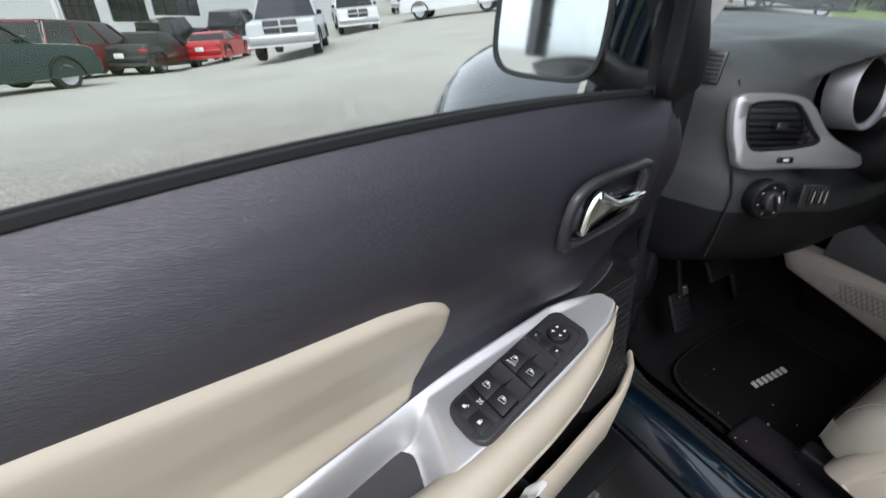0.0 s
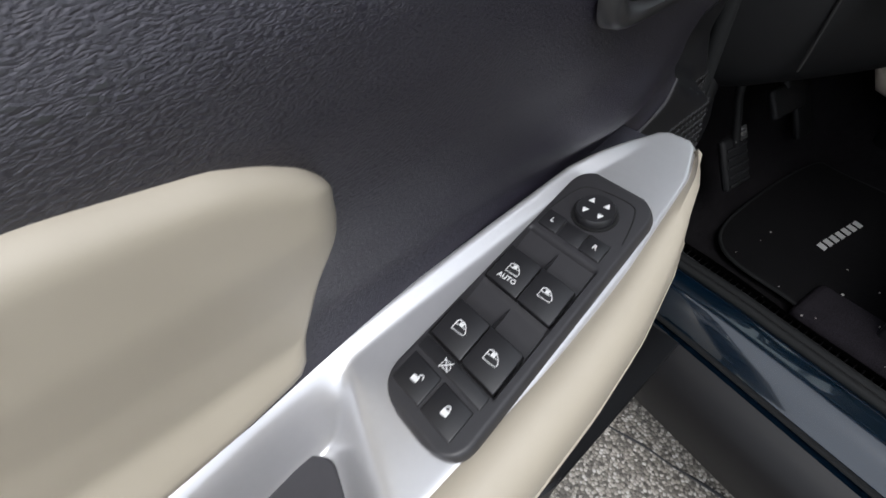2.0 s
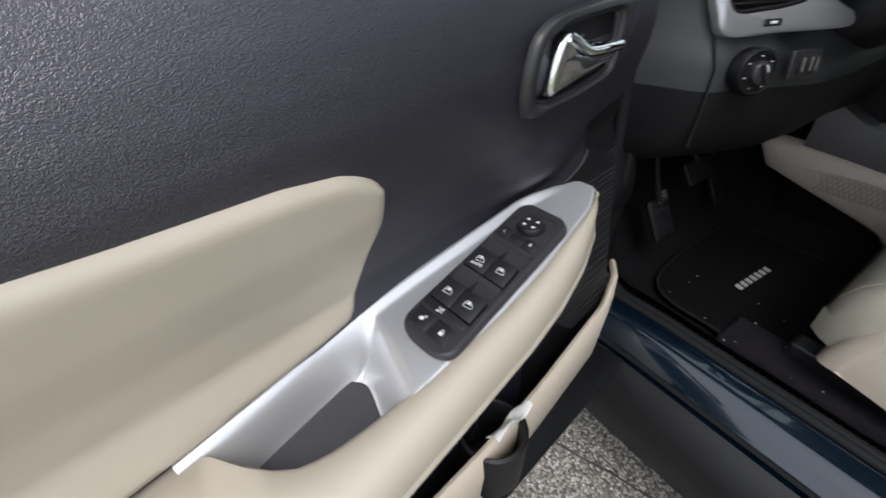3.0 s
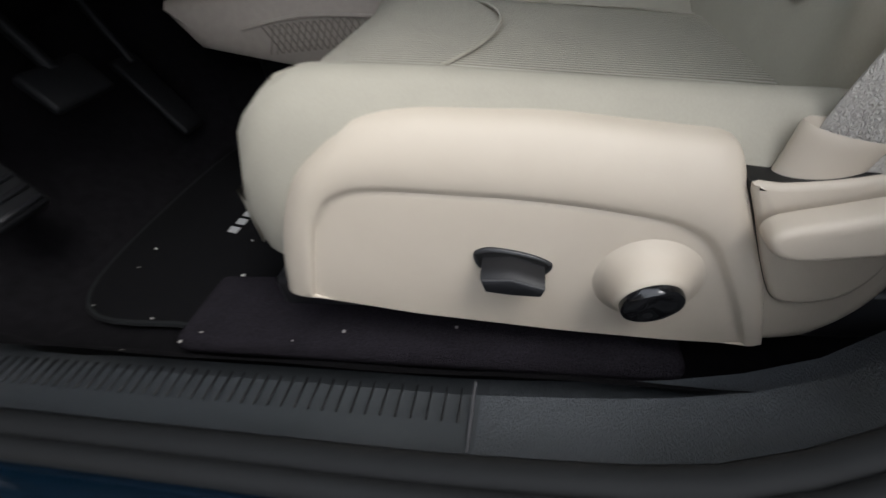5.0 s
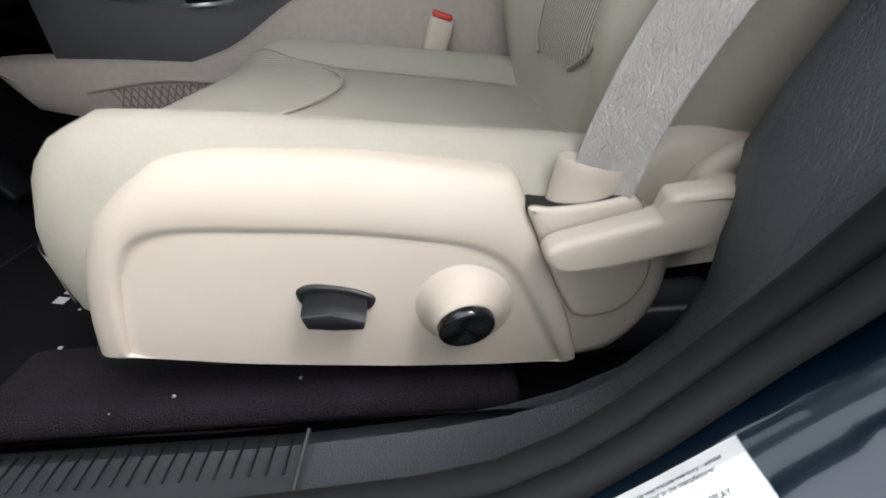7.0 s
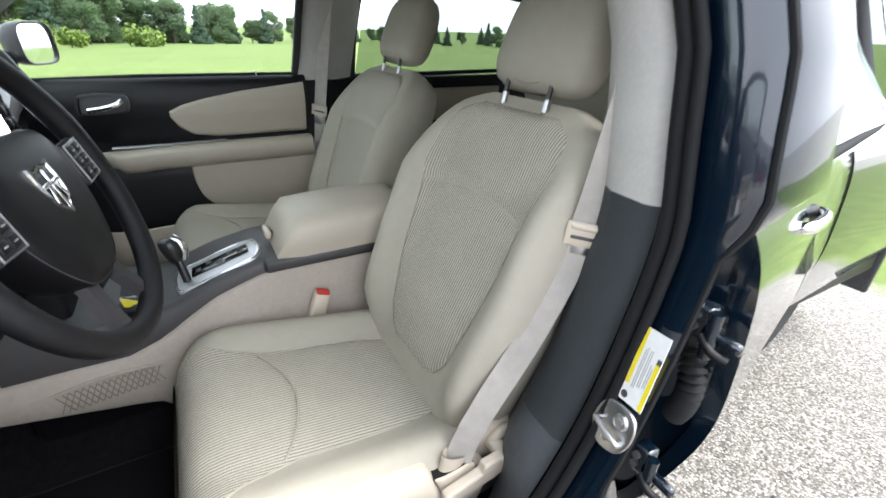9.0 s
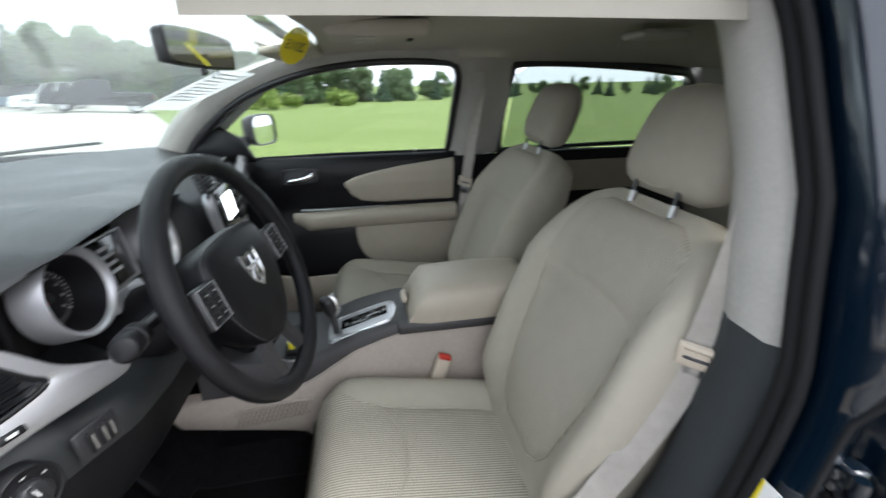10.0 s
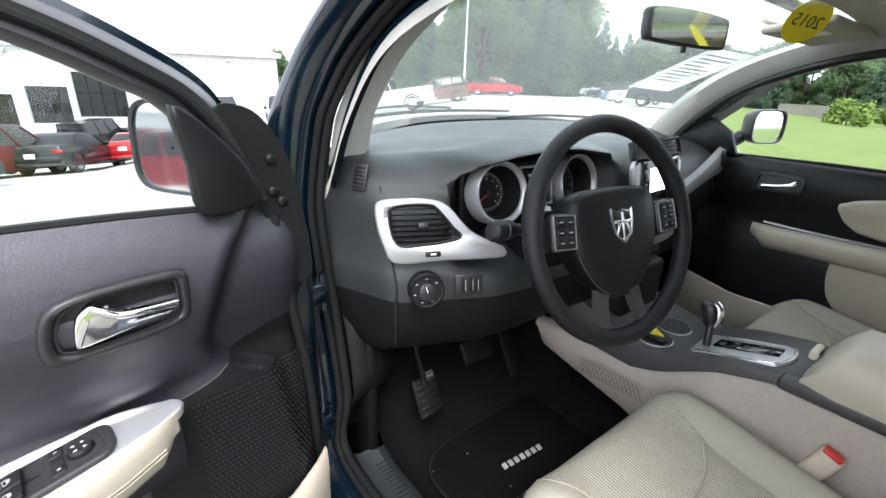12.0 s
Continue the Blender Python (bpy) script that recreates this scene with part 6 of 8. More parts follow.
def make_belt(points, slider, face, label):
    b = thing("seat_belt", label, "seat belt")
    part("webbing", ribbon(points, face), WEB, b, "grey-beige woven webbing")
    up = (Vector(points[1]) - Vector(points[2])).normalized()
    m = frame_to(slider, up.cross(Vector(face)).normalized(), up)
    part("tongue", rbox((.062, .040, .008), .003, 2), SHIELD, b, "beige latch tongue", m=m @ Matrix.Translation((0, 0, .004)))
    part("tongue_bar", rbox((.052, .010, .012), .004, 2), SHIELD, b, m=m @ Matrix.Translation((0, .014, .006)))
    part("tongue_slot", rbox((.044, .006, .012), .002, 1), INK, b, m=m @ Matrix.Translation((0, -.004, .004)))
    part("tongue_plate", rbox((.030, .040, .003), .001, 1), STEEL, b, m=m @ Matrix.Translation((0, -.032, .003)))
    return b


make_belt([(-.700, -.655, 1.47), (-.690, -.640, 1.30), (-.665, -.615, 1.02), (-.660, -.545, .85), (-.656, -.455, .705), (-.650, -.425, .635), (-.648, -.410, .58)], (-.667, -.613, 1.007), (-.75, .60, .12), "grey-beige front seat belt hanging beside the driver seat")
make_belt([(.655, -.625, 1.44), (.685, -.60, 1.22), (.715, -.575, 1.0), (.712, -.55, .80), (.69, -.53, .55)], (.712, -.572, .99), (-.8, .6, .05), "grey-beige front seat belt hanging beside the passenger seat")


def make_buckle(x, y, z, lean):
    b = thing("belt_buckle", "beige belt buckle with a red release button", "buckle", at=(x, y, z))
    m = Matrix.Rotation(lean, 4, "X")
    part("body", rbox((.024, .042, .085), .008, 3), SHIELD, b, m=m)
    part("release_button", rbox((.0225, .034, .010), .003, 2), RED, b, "red release button", m=m @ Matrix.Translation((-.003, .002, .040)))
    part("stalk", rbox((.016, .028, .10), .005, 2), PLASTIC, b, m=m @ Matrix.Translation((0, 0, -.07)))


make_buckle(-.112, -.312, .640, .35)
make_buckle(.150, -.40, .62, .35)


# ---- centre console ----
def make_console():
    c = thing("center_console", "taupe and dark grey centre console with silver shifter plate", "console", at=(.02, -.1, .38))
    base = Matrix.Translation((-.02, .1, -.38))
    P = lambda name, bm, mat, label="", parent=None, m=None, smooth=True: part(name, bm, mat, parent or c, label, smooth, m if m is not None else (base if parent is None else None))

    def side_x(y):
        return lerp_table([(-.7, .118), (-.2, .120), (.0, .134), (.1, .152), (.2, .168), (.39, .20)], y)

    def top_edge(y):
        return lerp_table([(-.7, .768), (-.40, .764), (-.25, .762), (-.17, .745), (-.08, .718), (.03, .655), (.10, .635), (.2, .648), (.34, .662), (.39, .662)], y)
    for sx in (-1, 1):
        rings = []
        for k in range(34):
            y = .39 - 1.05 * k / 33
            zt = top_edge(y)
            zb = max(.385, lerp_table([(-.7, .385), (.0, .40), (.077, .49), (.36, .585), (.375, .60), (.39, .64)], y))
            x = .03 + sx * side_x(y)
            rings.append([Vector((x - sx * .03, y, zt + .004)), Vector((x - sx * .004, y, zt)), Vector((x + sx * .004, y, zt - .01)), Vector((x + sx * .008, y, (zt + zb) / 2)), Vector((x + sx * .004, y, zb + .012)), Vector((x - sx * .005, y, zb)), Vector((x - sx * .03, y, zb))])
        P("side_panel", loft(rings, False, False), KICK, "taupe plastic console side")
    P("core", rbox((.20, .95, .30), .02, 2, (.03, -.15, .53)), PLASTIC)
    # dark band from the stack back to the armrest
    rings = []
    for k in range(30):
        y = .30 - .90 * k / 29
        zt = top_edge(y)
        z = lerp_table([(-.6, .779), (-.24, .786), (-.20, .785), (-.10, .762), (0, .724), (.06, .714), (.2, .735), (.30, .79)], y)
        w = side_x(y) - .004
        rings.append([Vector((.03 + w * q, y, zz)) for q, zz in ((-1.0, zt - .004), (-1.0, zt + (z - zt) * .6), (-.94, z - .004), (-.85, z), (.85, z), (.94, z - .004), (1.0, zt + (z - zt) * .6), (1.0, zt - .004))])
    P("top_band", loft(rings, False, False), GREYTRIM, "dark grey console top band")
    # cup holders
    for x, y in ((-.066, .078), (.036, .078)):
        P("cup_holder", lathe([(.044, .002), (.044, .006), (.040, .007), (.037, .003), (.034, -.06), (.001, -.06)], 28, m=Matrix.Translation((x, y, .714))), PLASTIC, "black cup holder")
        P("cup_ring", lathe([(.0445, 0), (.0458, .003), (.0448, .0062), (.0435, .0066)], 28, m=Matrix.Translation((x, y, .714))), SILVER)
        # black disc over the band paints the shade inside the cup
        P("cup_shade", lathe([(.0428, .0), (.001, .0)], 24, m=Matrix.Translation((x, y, .7212))), VOID)
    # shifter plate
    pl = [(-.055, .10), (.055, .10), (.066, .06), (.066, -.07), (.055, -.105), (.02, -.118), (-.02, -.118), (-.055, -.105), (-.066, -.07), (-.066, .06)]
    pls = [(p.x, p.y) for p in spline([(a, b, 0) for a, b in pl], 4, True)]
    M = base @ Matrix.Translation((-.008, -.100, .752)) @ Matrix.Rotation(math.radians(-17), 4, "X") @ Matrix.Diagonal((.95, .92, 1, 1))
    sp = P("shifter_plate", slab(pls, .010, .005, 3), SILVER, "satin silver shifter plate", m=M)
    P("plate_rim", tube([(x * .93, y * .94, .0095) for x, y in pls], .0014, 6, True), CHROME, parent=sp)
    P("gate", rbox((.050, .15, .004), .002, 1, (.005, -.015, .0112)), GLOSSY, parent=sp)
    for k in range(5):
        P("gate_notch", rbox((.020, .014, .003), .001, 1, (.018 if k % 2 else -.002, -.07 + .028 * k, .0135)), SATIN, parent=sp)
        P("gate_mark", rbox((.006, .006, .0006), 0, 1, (-.036, -.07 + .028 * k, .0104)), GREYINK, parent=sp, smooth=False)
    sh = thing("gear_shifter", "black gear shifter with a chrome front face", "gear lever", at=(-.036, -.034, .745))
    part("stem", tube(spline([(0, 0, 0), (.006, .004, .03), (.012, .008, .05)], 4), .009, 10), SATIN, sh)
    kn = [[Vector((.014 + .016 * s * math.cos(a), .010 + t * .012 + .020 * s * math.sin(a), .045 + .06 * t)) for a in [2 * math.pi * k / 18 for k in range(18)]] for t, s in ((0, .55), (.12, .8), (.4, .95), (.7, 1.05), (.9, .95), (1.0, .6))]
    part("knob", loft(kn, True, True), SATIN, sh, "black shift knob")
    part("knob_face", tube(spline([(.012, -.004, .052), (.010, -.010, .075), (.012, -.004, .098), (.016, .010, .108)], 5), .009, 10, flat=.6), CHROME, sh, "bright chrome face")
    # armrest lid
    rings = []
    for k in range(15):
        y = -.232 - .38 * k / 14
        e = smoothstep(0, .12, k / 14) * .75 + .25
        e2 = 1 - smoothstep(.93, 1, k / 14) * .3
        h = (.868 + .012 * math.sin(math.pi * k / 14))
        zb = .772
        hh = zb + (h - zb) * (e * e2)
        w = .115 * (.86 + .14 * e)
        rings.append([Vector((.01 + w * q, y, z)) for q, z in ((-.96, zb), (-1, zb + (hh - zb) * .35), (-.98, zb + (hh - zb) * .75), (-.88, hh - .008), (-.6, hh), (.6, hh), (.88, hh - .008), (.98, zb + (hh - zb) * .75), (1, zb + (hh - zb) * .35), (.96, zb))])
    P("armrest_lid", loft(rings, True, True), LEATHERETTE, "padded beige armrest lid")
    P("lid_latch", rbox((.055, .016, .022), .006, 3, (.01, -.228, .815)), SHIELD)
    P("lid_slot", rbox((.035, .004, .008), .002, 1, (.01, -.2365, .819)), PLASTIC)
    P("console_bin", rbox((.243, .42, .03), .008, 2, (.018, -.41, .768)), GREYTRIM)
    # net pocket on the side panel
    bm = bmesh.new()
    for k in range(15):
        y = .235 - .0115 * k
        z0 = .555 + .10 * (.235 - y) * -.3
        tube([(.03 - side_x(y) - .010, y, z0 + .005), (.03 - side_x(y - .02) - .010, y - .022, z0 + .052)], .0014, 4, bm=bm)
        tube([(.03 - side_x(y) - .010, y, z0 + .052), (.03 - side_x(y - .02) - .010, y - .022, z0 + .005)], .0014, 4, bm=bm)
    P("net_pocket", bm, NET, "brown mesh net pocket")
    P("pocket_edge", tube(spline([(.03 - side_x(.27) - .009, .27, .606), (.03 - side_x(.16) - .010, .16, .614), (.03 - side_x(.04) - .010, .045, .598)], 6), .004, 6), KICK)
    # yellow and black keys lying in the cup
    k = thing("keys", "car key with a bright yellow tag in the cup holder", "keys", at=(-.066, .078, .714))
    part("tag", rbox((.030, .045, .003), .001, 1), YELLOW, k, "yellow key tag", m=Matrix.Translation((.004, .0, .016)) @ Matrix.Rotation(.7, 4, "X") @ Matrix.Rotation(.4, 4, "Z"))
    part("fob", rbox((.034, .055, .013), .005, 3), PLASTIC, k, "black key fob", m=Matrix.Translation((-.006, -.006, .010)) @ Matrix.Rotation(.3, 4, "Y"))
    part("ring", tube([(.012 * math.cos(a), .012 * math.sin(a), 0) for a in [2 * math.pi * q / 20 for q in range(20)]], .001, 5, True), STEEL, k, m=Matrix.Translation((.01, .01, .024)) @ Matrix.Rotation(.9, 4, "X"))


make_console()


# ---- pedals, mat ----
def make_pedals():
    b = thing("brake_pedal", "black rubber brake pedal on its arm", "pedal", at=(-.37, .44, .60))
    part("pad", rbox((.11, .018, .065), .008, 3), LOWDASH, b, m=Matrix.Rotation(radians(-35), 4, "X"))
    part("arm", tube([(0, .01, .02), (0, .06, .12), (0, .10, .24)], .010, 8), LOWDASH, b)
    g = thing("accelerator_pedal", "black rubber accelerator pedal on its arm", "pedal", at=(-.20, .46, .52))
    part("pad", rbox((.06, .016, .16), .007, 3), LOWDASH, g, m=Matrix.Rotation(radians(-30), 4, "X"))
    part("arm", tube([(0, .02, .06), (0, .07, .20)], .008, 8), LOWDASH, g)
    p = thing("parking_pedal", "black parking brake pedal with a small marked plate", "pedal", at=(-.575, .40, .55))
    part("pad", rbox((.075, .016, .105), .008, 3), LOWDASH, p, m=Matrix.Rotation(radians(-30), 4, "X"))
    for k in range(5):
        part("tread", rbox((.06, .004, .006), .001, 1), PLASTIC, p, m=Matrix.Rotation(radians(-30), 4, "X") @ Matrix.Translation((0, -.0095, -.042 + .018 * k)))
    part("arm", tube([(0, .01, .03), (-.01, .04, .12), (-.02, .06, .25)], .008, 8), LOWDASH, p)
    part("plate", rbox((.036, .004, .026), .001, 1), STEEL, p, "small bright plate", m=Matrix.Rotation(radians(-30), 4, "X") @ Matrix.Translation((.010, -.012, .052)))
    part("plate_line", rbox((.024, .0045, .004), 0, 1), INK, p, m=Matrix.Rotation(radians(-30), 4, "X") @ Matrix.Translation((.010, -.0125, .057)))
    part("plate_line", rbox((.024, .0045, .004), 0, 1), INK, p, m=Matrix.Rotation(radians(-30), 4, "X") @ Matrix.Translation((.010, -.0125, .048)))


make_pedals()


def make_mat():
    m = thing("floor_mat", "black pile floor mat with a pale woven word mark", "floor mat", at=(-.40, .18, .388))
    out = spline([(x, y, 0) for x, y in [(-.22, -.20), (.20, -.20), (.225, -.17), (.225, .12), (.20, .19), (-.10, .19), (-.22, .14), (-.235, .0)]], 5, True)
    part("mat_body", slab([(p.x, p.y) for p in out], .008, .003, 2), MATCLOTH, m)
    part("edge_binding", tube([(p.x, p.y, .005) for p in out], .004, 6, True), RUBBER, m)
    # the word mark as plain slanted bars
    for k in range(7):
        slant = Matrix.Translation((-.056 + .0205 * k, .030 - .0014 * k, .0092)) @ Matrix(((1, .25, 0, 0), (0, 1, 0, 0), (0, 0, 1, 0), (0, 0, 0, 1)))
        g = rbox((.0135, .0175, .001), 0, 1)
        g.transform(slant)
        part("word_bar", g, GREYINK, m, smooth=False)
    part("anchor", lathe([(.014, 0), (.013, .006), (.001, .007)], 16), PLASTIC, m, m=Matrix.Translation((-.20, -.15, .008)))


make_mat()


# ---- B-pillar furniture ----
def make_pillar_things():
    lab = thing("tyre_label", "white tyre pressure label with yellow bands on the jamb", "label")
    lab.matrix_world = frame_to((-.8415, -.5715, .8900), (-1, .10, .08), (.11, -.32, 1))
    part("paper", rbox((.039, .110, .0012), 0, 1), PAPER, lab, smooth=False)
    part("yellow_band", rbox((.0062, .084, .0016), 0, 1, (-.0160, .0125, 0)), YELLOW, lab, smooth=False)
    part("yellow_band", rbox((.0068, .070, .0016), 0, 1, (.0158, -.0190, 0)), YELLOW, lab, smooth=False)
    part("band_end", rbox((.0068, .008, .0018), 0, 1, (.0158, .0200, 0)), INK, lab, smooth=False)
    for k in range(3):
        turn = Matrix.Translation((-.0075 + .0075 * k, .004 if k < 2 else .002, .0007)) @ Matrix.Rotation(math.pi / 2, 4, "Z")
        bars(lab, "print_block", GREYINK, turn, .070 - .01 * k, 2, .0013, .0030, seed=5 + k)
    part("label_mark", lathe([(.0055, .0009), (.001, .0009)], 18, m=Matrix.Translation((-.0125, -.0455, 0))), INK, lab)
    st = thing("door_striker", "zinc plated door striker plate and loop on the jamb", "striker")
    st.matrix_world = frame_to((-.8400, -.5440, .8000), (-1, .10, .08), (.11, -.32, 1))
    part("plate", slab([(p.x, p.y) for p in spline([(a, b, 0) for a, b in [(-.036, -.014), (-.029, .022), (-.005, .034), (.025, .026), (.031, -.004), (.017, -.033), (-.016, -.038)]], 4, True)], .004, .0015, 2), STEEL, st)
    part("loop", tube(spline([(-.024, -.002, 0), (-.024, -.002, .010), (-.021, -.003, .014), (.016, -.014, .014), (.019, -.015, .010), (.019, -.015, 0)], 5), .0046, 10), STEEL, st)
    part("boss", lathe([(.0125, 0), (.0115, .004), (.0095, .005), (.0085, .0035), (.001, .0035)], 20), STEEL, st, m=Matrix.Translation((.008, .012, .003)))
    part("bolt", lathe([(.0055, 0), (.0055, .003), (.001, .0035)], 6), STEEL, st, m=Matrix.Translation((.008, .012, .006)))
    part("boss", lathe([(.0085, 0), (.0080, .003), (.006, .004), (.005, .002), (.001, .002)], 18), STEEL, st, m=Matrix.Translation((-.006, -.020, .003)))
    h = thing("rear_door_hinge", "dark painted rear door hinge with its bolts", "hinge", at=(-.838, -.708, .915))
    part("leaf", rbox((.030, .030, .055), .006, 2, (.012, -.006, 0)), BLUE, h)
    part("knuckle", tube([(-.012, .012, -.045), (-.012, .012, .030)], .009, 10), BLUE, h)
    part("arm", rbox((.050, .016, .018), .006, 2, (-.026, .0, -.014)), BLUE, h)
    part("check_link", tube(spline([(.0, .016, -.012), (-.020, .020, -.026), (-.042, .012, -.034)], 5), .007, 8), PLASTIC, h)
    for z in (-.006, .012):
        part("bolt", lathe([(.007, 0), (.007, .006), (.001, .007)], 6, m=Matrix.Rotation(math.pi / 2, 4, "X").inverted()), STEEL, h, m=Matrix.Translation((.016, .010, z)))
    copy_thing(h, Matrix.Translation((-0.842, -0.660, 0.653)))
    w = thing("wire_boot", "black corrugated rubber wiring boot between pillar and door", "cable boot")
    path = spline([(-.823, -.712, .862), (-.838, -.702, .838), (-.846, -.700, .800), (-.840, -.705, .760), (-.828, -.715, .728)], 12)
    part("bellows", tube(path, [.0165 + .0042 * (0, 1, 0, -1)[k % 4] for k in range(len(path))], 14), RUBBER, w)
    part("flange", rbox((.018, .030, .050), .004, 2, (-.812, -.715, .868)), RUBBER, w)
    # warning label on the painted sill, bent along it
    s = thing("mercury_label", "white mercury warning label on the painted sill", "label")
    grid = surface(lambda u, v: Vector((.096 * (u - .5), .056 * (v - .5), 0)), 24, 8, thick=.0006, back=(0, 0, 1))
    pieces = [part("paper", grid, PAPER, s, smooth=False)]
    for body, size, x, y in (("This vehicle may include mercury - added", .0042, 0, .019), ("devices installed by the manufacturer", .0042, -.002, .0135), ("VIDEO DISPLAY", .0046, -.018, .0065), ("NAVIGATION/CAMERA DISPLAY", .0046, -.003, .0005), ("HEADLAMPS", .0046, -.022, -.0055)):
        pieces.append(words("line", body, size, INK, Matrix.Translation((x, y, .0008)), s, .0001))
    pieces.append(bars(s, "print_block", GREYINK, Matrix.Translation((0, -.0135, .0008)), .08, 3, .0016, .0042, seed=9, thick=.0002))
    for ob in pieces:
        for v in ob.data.vertices:
            q = ob.matrix_basis @ v.co
            v.co = sill_skin(-.379 - q.x * .56, .42 - q.y / .16, q.z + .0012)
        ob.matrix_basis = Matrix()


LOW = sorted((k for k in range(len(LOOP)) if LOOP[k][1] < .80 and LOOP[k][0] < .35), key=lambda k: LOOP[k][0])


def sill_skin(y, f, lift=0.0):
    """A point over the painted sill near y, f of the way from its inner to its outer edge, lifted off it."""
    i = max(k for k in range(len(LOW) - 1) if k == 0 or LOOP[LOW[k]][0] <= y)
    (y0, _), (y1, _) = LOOP[LOW[i]], LOOP[LOW[i + 1]]
    t = (y - y0) / (y1 - y0)
    rail = [p.lerp(q, t) for p, q in zip(loop_section(LOW[i], "paint"), loop_section(LOW[i + 1], "paint"))][1:5]
    k = min(2, max(0, int(f * 3)))
    along_ = loop_section(LOW[i + 1], "paint")[2] - loop_section(LOW[i], "paint")[2]
    n = along_.cross(rail[3] - rail[0]).normalized()
    return rail[k].lerp(rail[k + 1], f * 3 - k) + (n if n.z > 0 else -n) * lift


make_pillar_things()
# door courtesy plunger and bolts low on the front hinge pillar
bolts = thing("jamb_bolt_set", "zinc bolts low on the painted jamb", "bolts")
for (x, y, z) in ((-.852, .455, .62), (-.852, .47, .68), (-.858, .50, .88), (-.858, .52, .95)):
    part("bolt", lathe([(.010, 0), (.010, .007), (.004, .008), (.001, .007)], 6, m=Matrix.Rotation(-math.pi / 2, 4, "Y")), STEEL, bolts, m=Matrix.Translation((x - .012, y, z)))


# ---- rear door on the driver's side, closed ----
def make_rear_door(side):
    d = thing("rear_door", "closed dark teal rear door with chrome handle" if side < 0 else "closed rear door with black and beige lining", "car door")
    X = lambda x: .03 + side * (x)
    P = lambda name, bm, mat, label="", parent=None, m=None: part(name, bm, mat, parent or d, label, True, m)
    taper = .26 if side < 0 else .12
    prof = [(.80, .36), (.855, .42), (.90, .55), (.937, .70), (.938, .85), (.925, .98), (.895, 1.05), (.862, 1.085), (.845, 1.10)]
    prof = [(q.x, q.y) for q in spline([(a, b, 0) for a, b in prof], 5)]
    rings = []
    for y in (-.755, -.762, -.80, -1.0, -1.25, -1.45, -1.62, -1.64):
        k = (-.03 if y in (-.755, -1.64) else 0) - .035 - taper * (-.755 - y)
        rings.append([Vector((X(x + k), y, z)) for x, z in prof])
    P("outer_skin", loft(rings, False, False), BLUE, "glossy dark teal painted skin")
    P("inner_skin", rbox((.03, .88, .66), .01, 2, (X(.74 if side > 0 else .63), -1.20, .77)), LOWDASH)
    P("shut_face", slab([(q[0] - .06 if q[0] < .5 else q[0] - .045, q[1]) for q in [(.66, .38)] + prof + [(.66, 1.09)]], .012, .003, 1), BLUE, m=Matrix.Translation((.03, -.775, 0)) @ Matrix(((side, 0, 0, 0), (0, 0, 1, 0), (0, 1, 0, 0), (0, 0, 0, 1))))
    P("inner_insert", rbox((.012, .60, .14), .005, 2, (X(.722 if side > 0 else .612), -1.16, .98)), LEATHERETTE, "beige inner insert")
    frame = [(.845, -.757, 1.09), (.790, -.755, 1.25), (.690, -.76, 1.42), (.665, -.80, 1.465), (.665, -1.10, 1.46), (.67, -1.45, 1.43), (.70, -1.60, 1.38), (.80, -1.66, 1.12)]
    fr = spline([(X(x - (taper - .12) * (-.755 - y) - (.045 if side < 0 and y < -1.5 else .012 if side < 0 and y < -1.0 else 0)), y, z) for x, y, z in frame], 6)
    P("window_frame", tube(fr, .020, 8, flat=1.2), SATIN, "black window frame")
    P("belt_seal", tube([(X(.850), -.757, 1.095), (X(.846 - (taper - .08) * .89), -1.65, 1.11)], .010, 8), RUBBER)
    def pane(u, v):
        y = -.775 - (.865 - .06 * v) * u
        t = math.sin(math.pi / 2 * v) * .55 + .45 * v
        x = .845 + (.668 - .845) * t - .006 - (taper - .12) * (-.755 - y)
        return Vector((X(x + .010 * math.sin(math.pi * v)), y, 1.09 + (lerp_table([(0, 1.42), (.06, 1.455), (.5, 1.452), (.85, 1.42), (1, 1.36)], u) - 1.09) * v))
    bm = surface(pane, 12, 10, thick=.004, back=(-side, 0, 0))
    gl = P("window_glass", bm, PRIVACY if side < 0 else TINTED, "tinted rear side window glass")
    gl.visible_shadow = False
    g0 = .885 - taper * .325
    h = P("handle", tube(spline([(X(g0 + .010), -1.02, .985), (X(g0 + .028), -1.03, .99), (X(g0 + .024), -1.08, .992), (X(g0 + .010), -1.12, .992), (X(g0 - .012), -1.13, .99)], 5), .011, 10, flat=1.1), CHROME, "chrome pull handle")
    P("handle_cup", rbox((.02, .10, .05), .012, 3, (X(g0 - .008), -1.07, .985)), PLASTIC)
    return d


make_rear_door(-1)
make_rear_door(1)


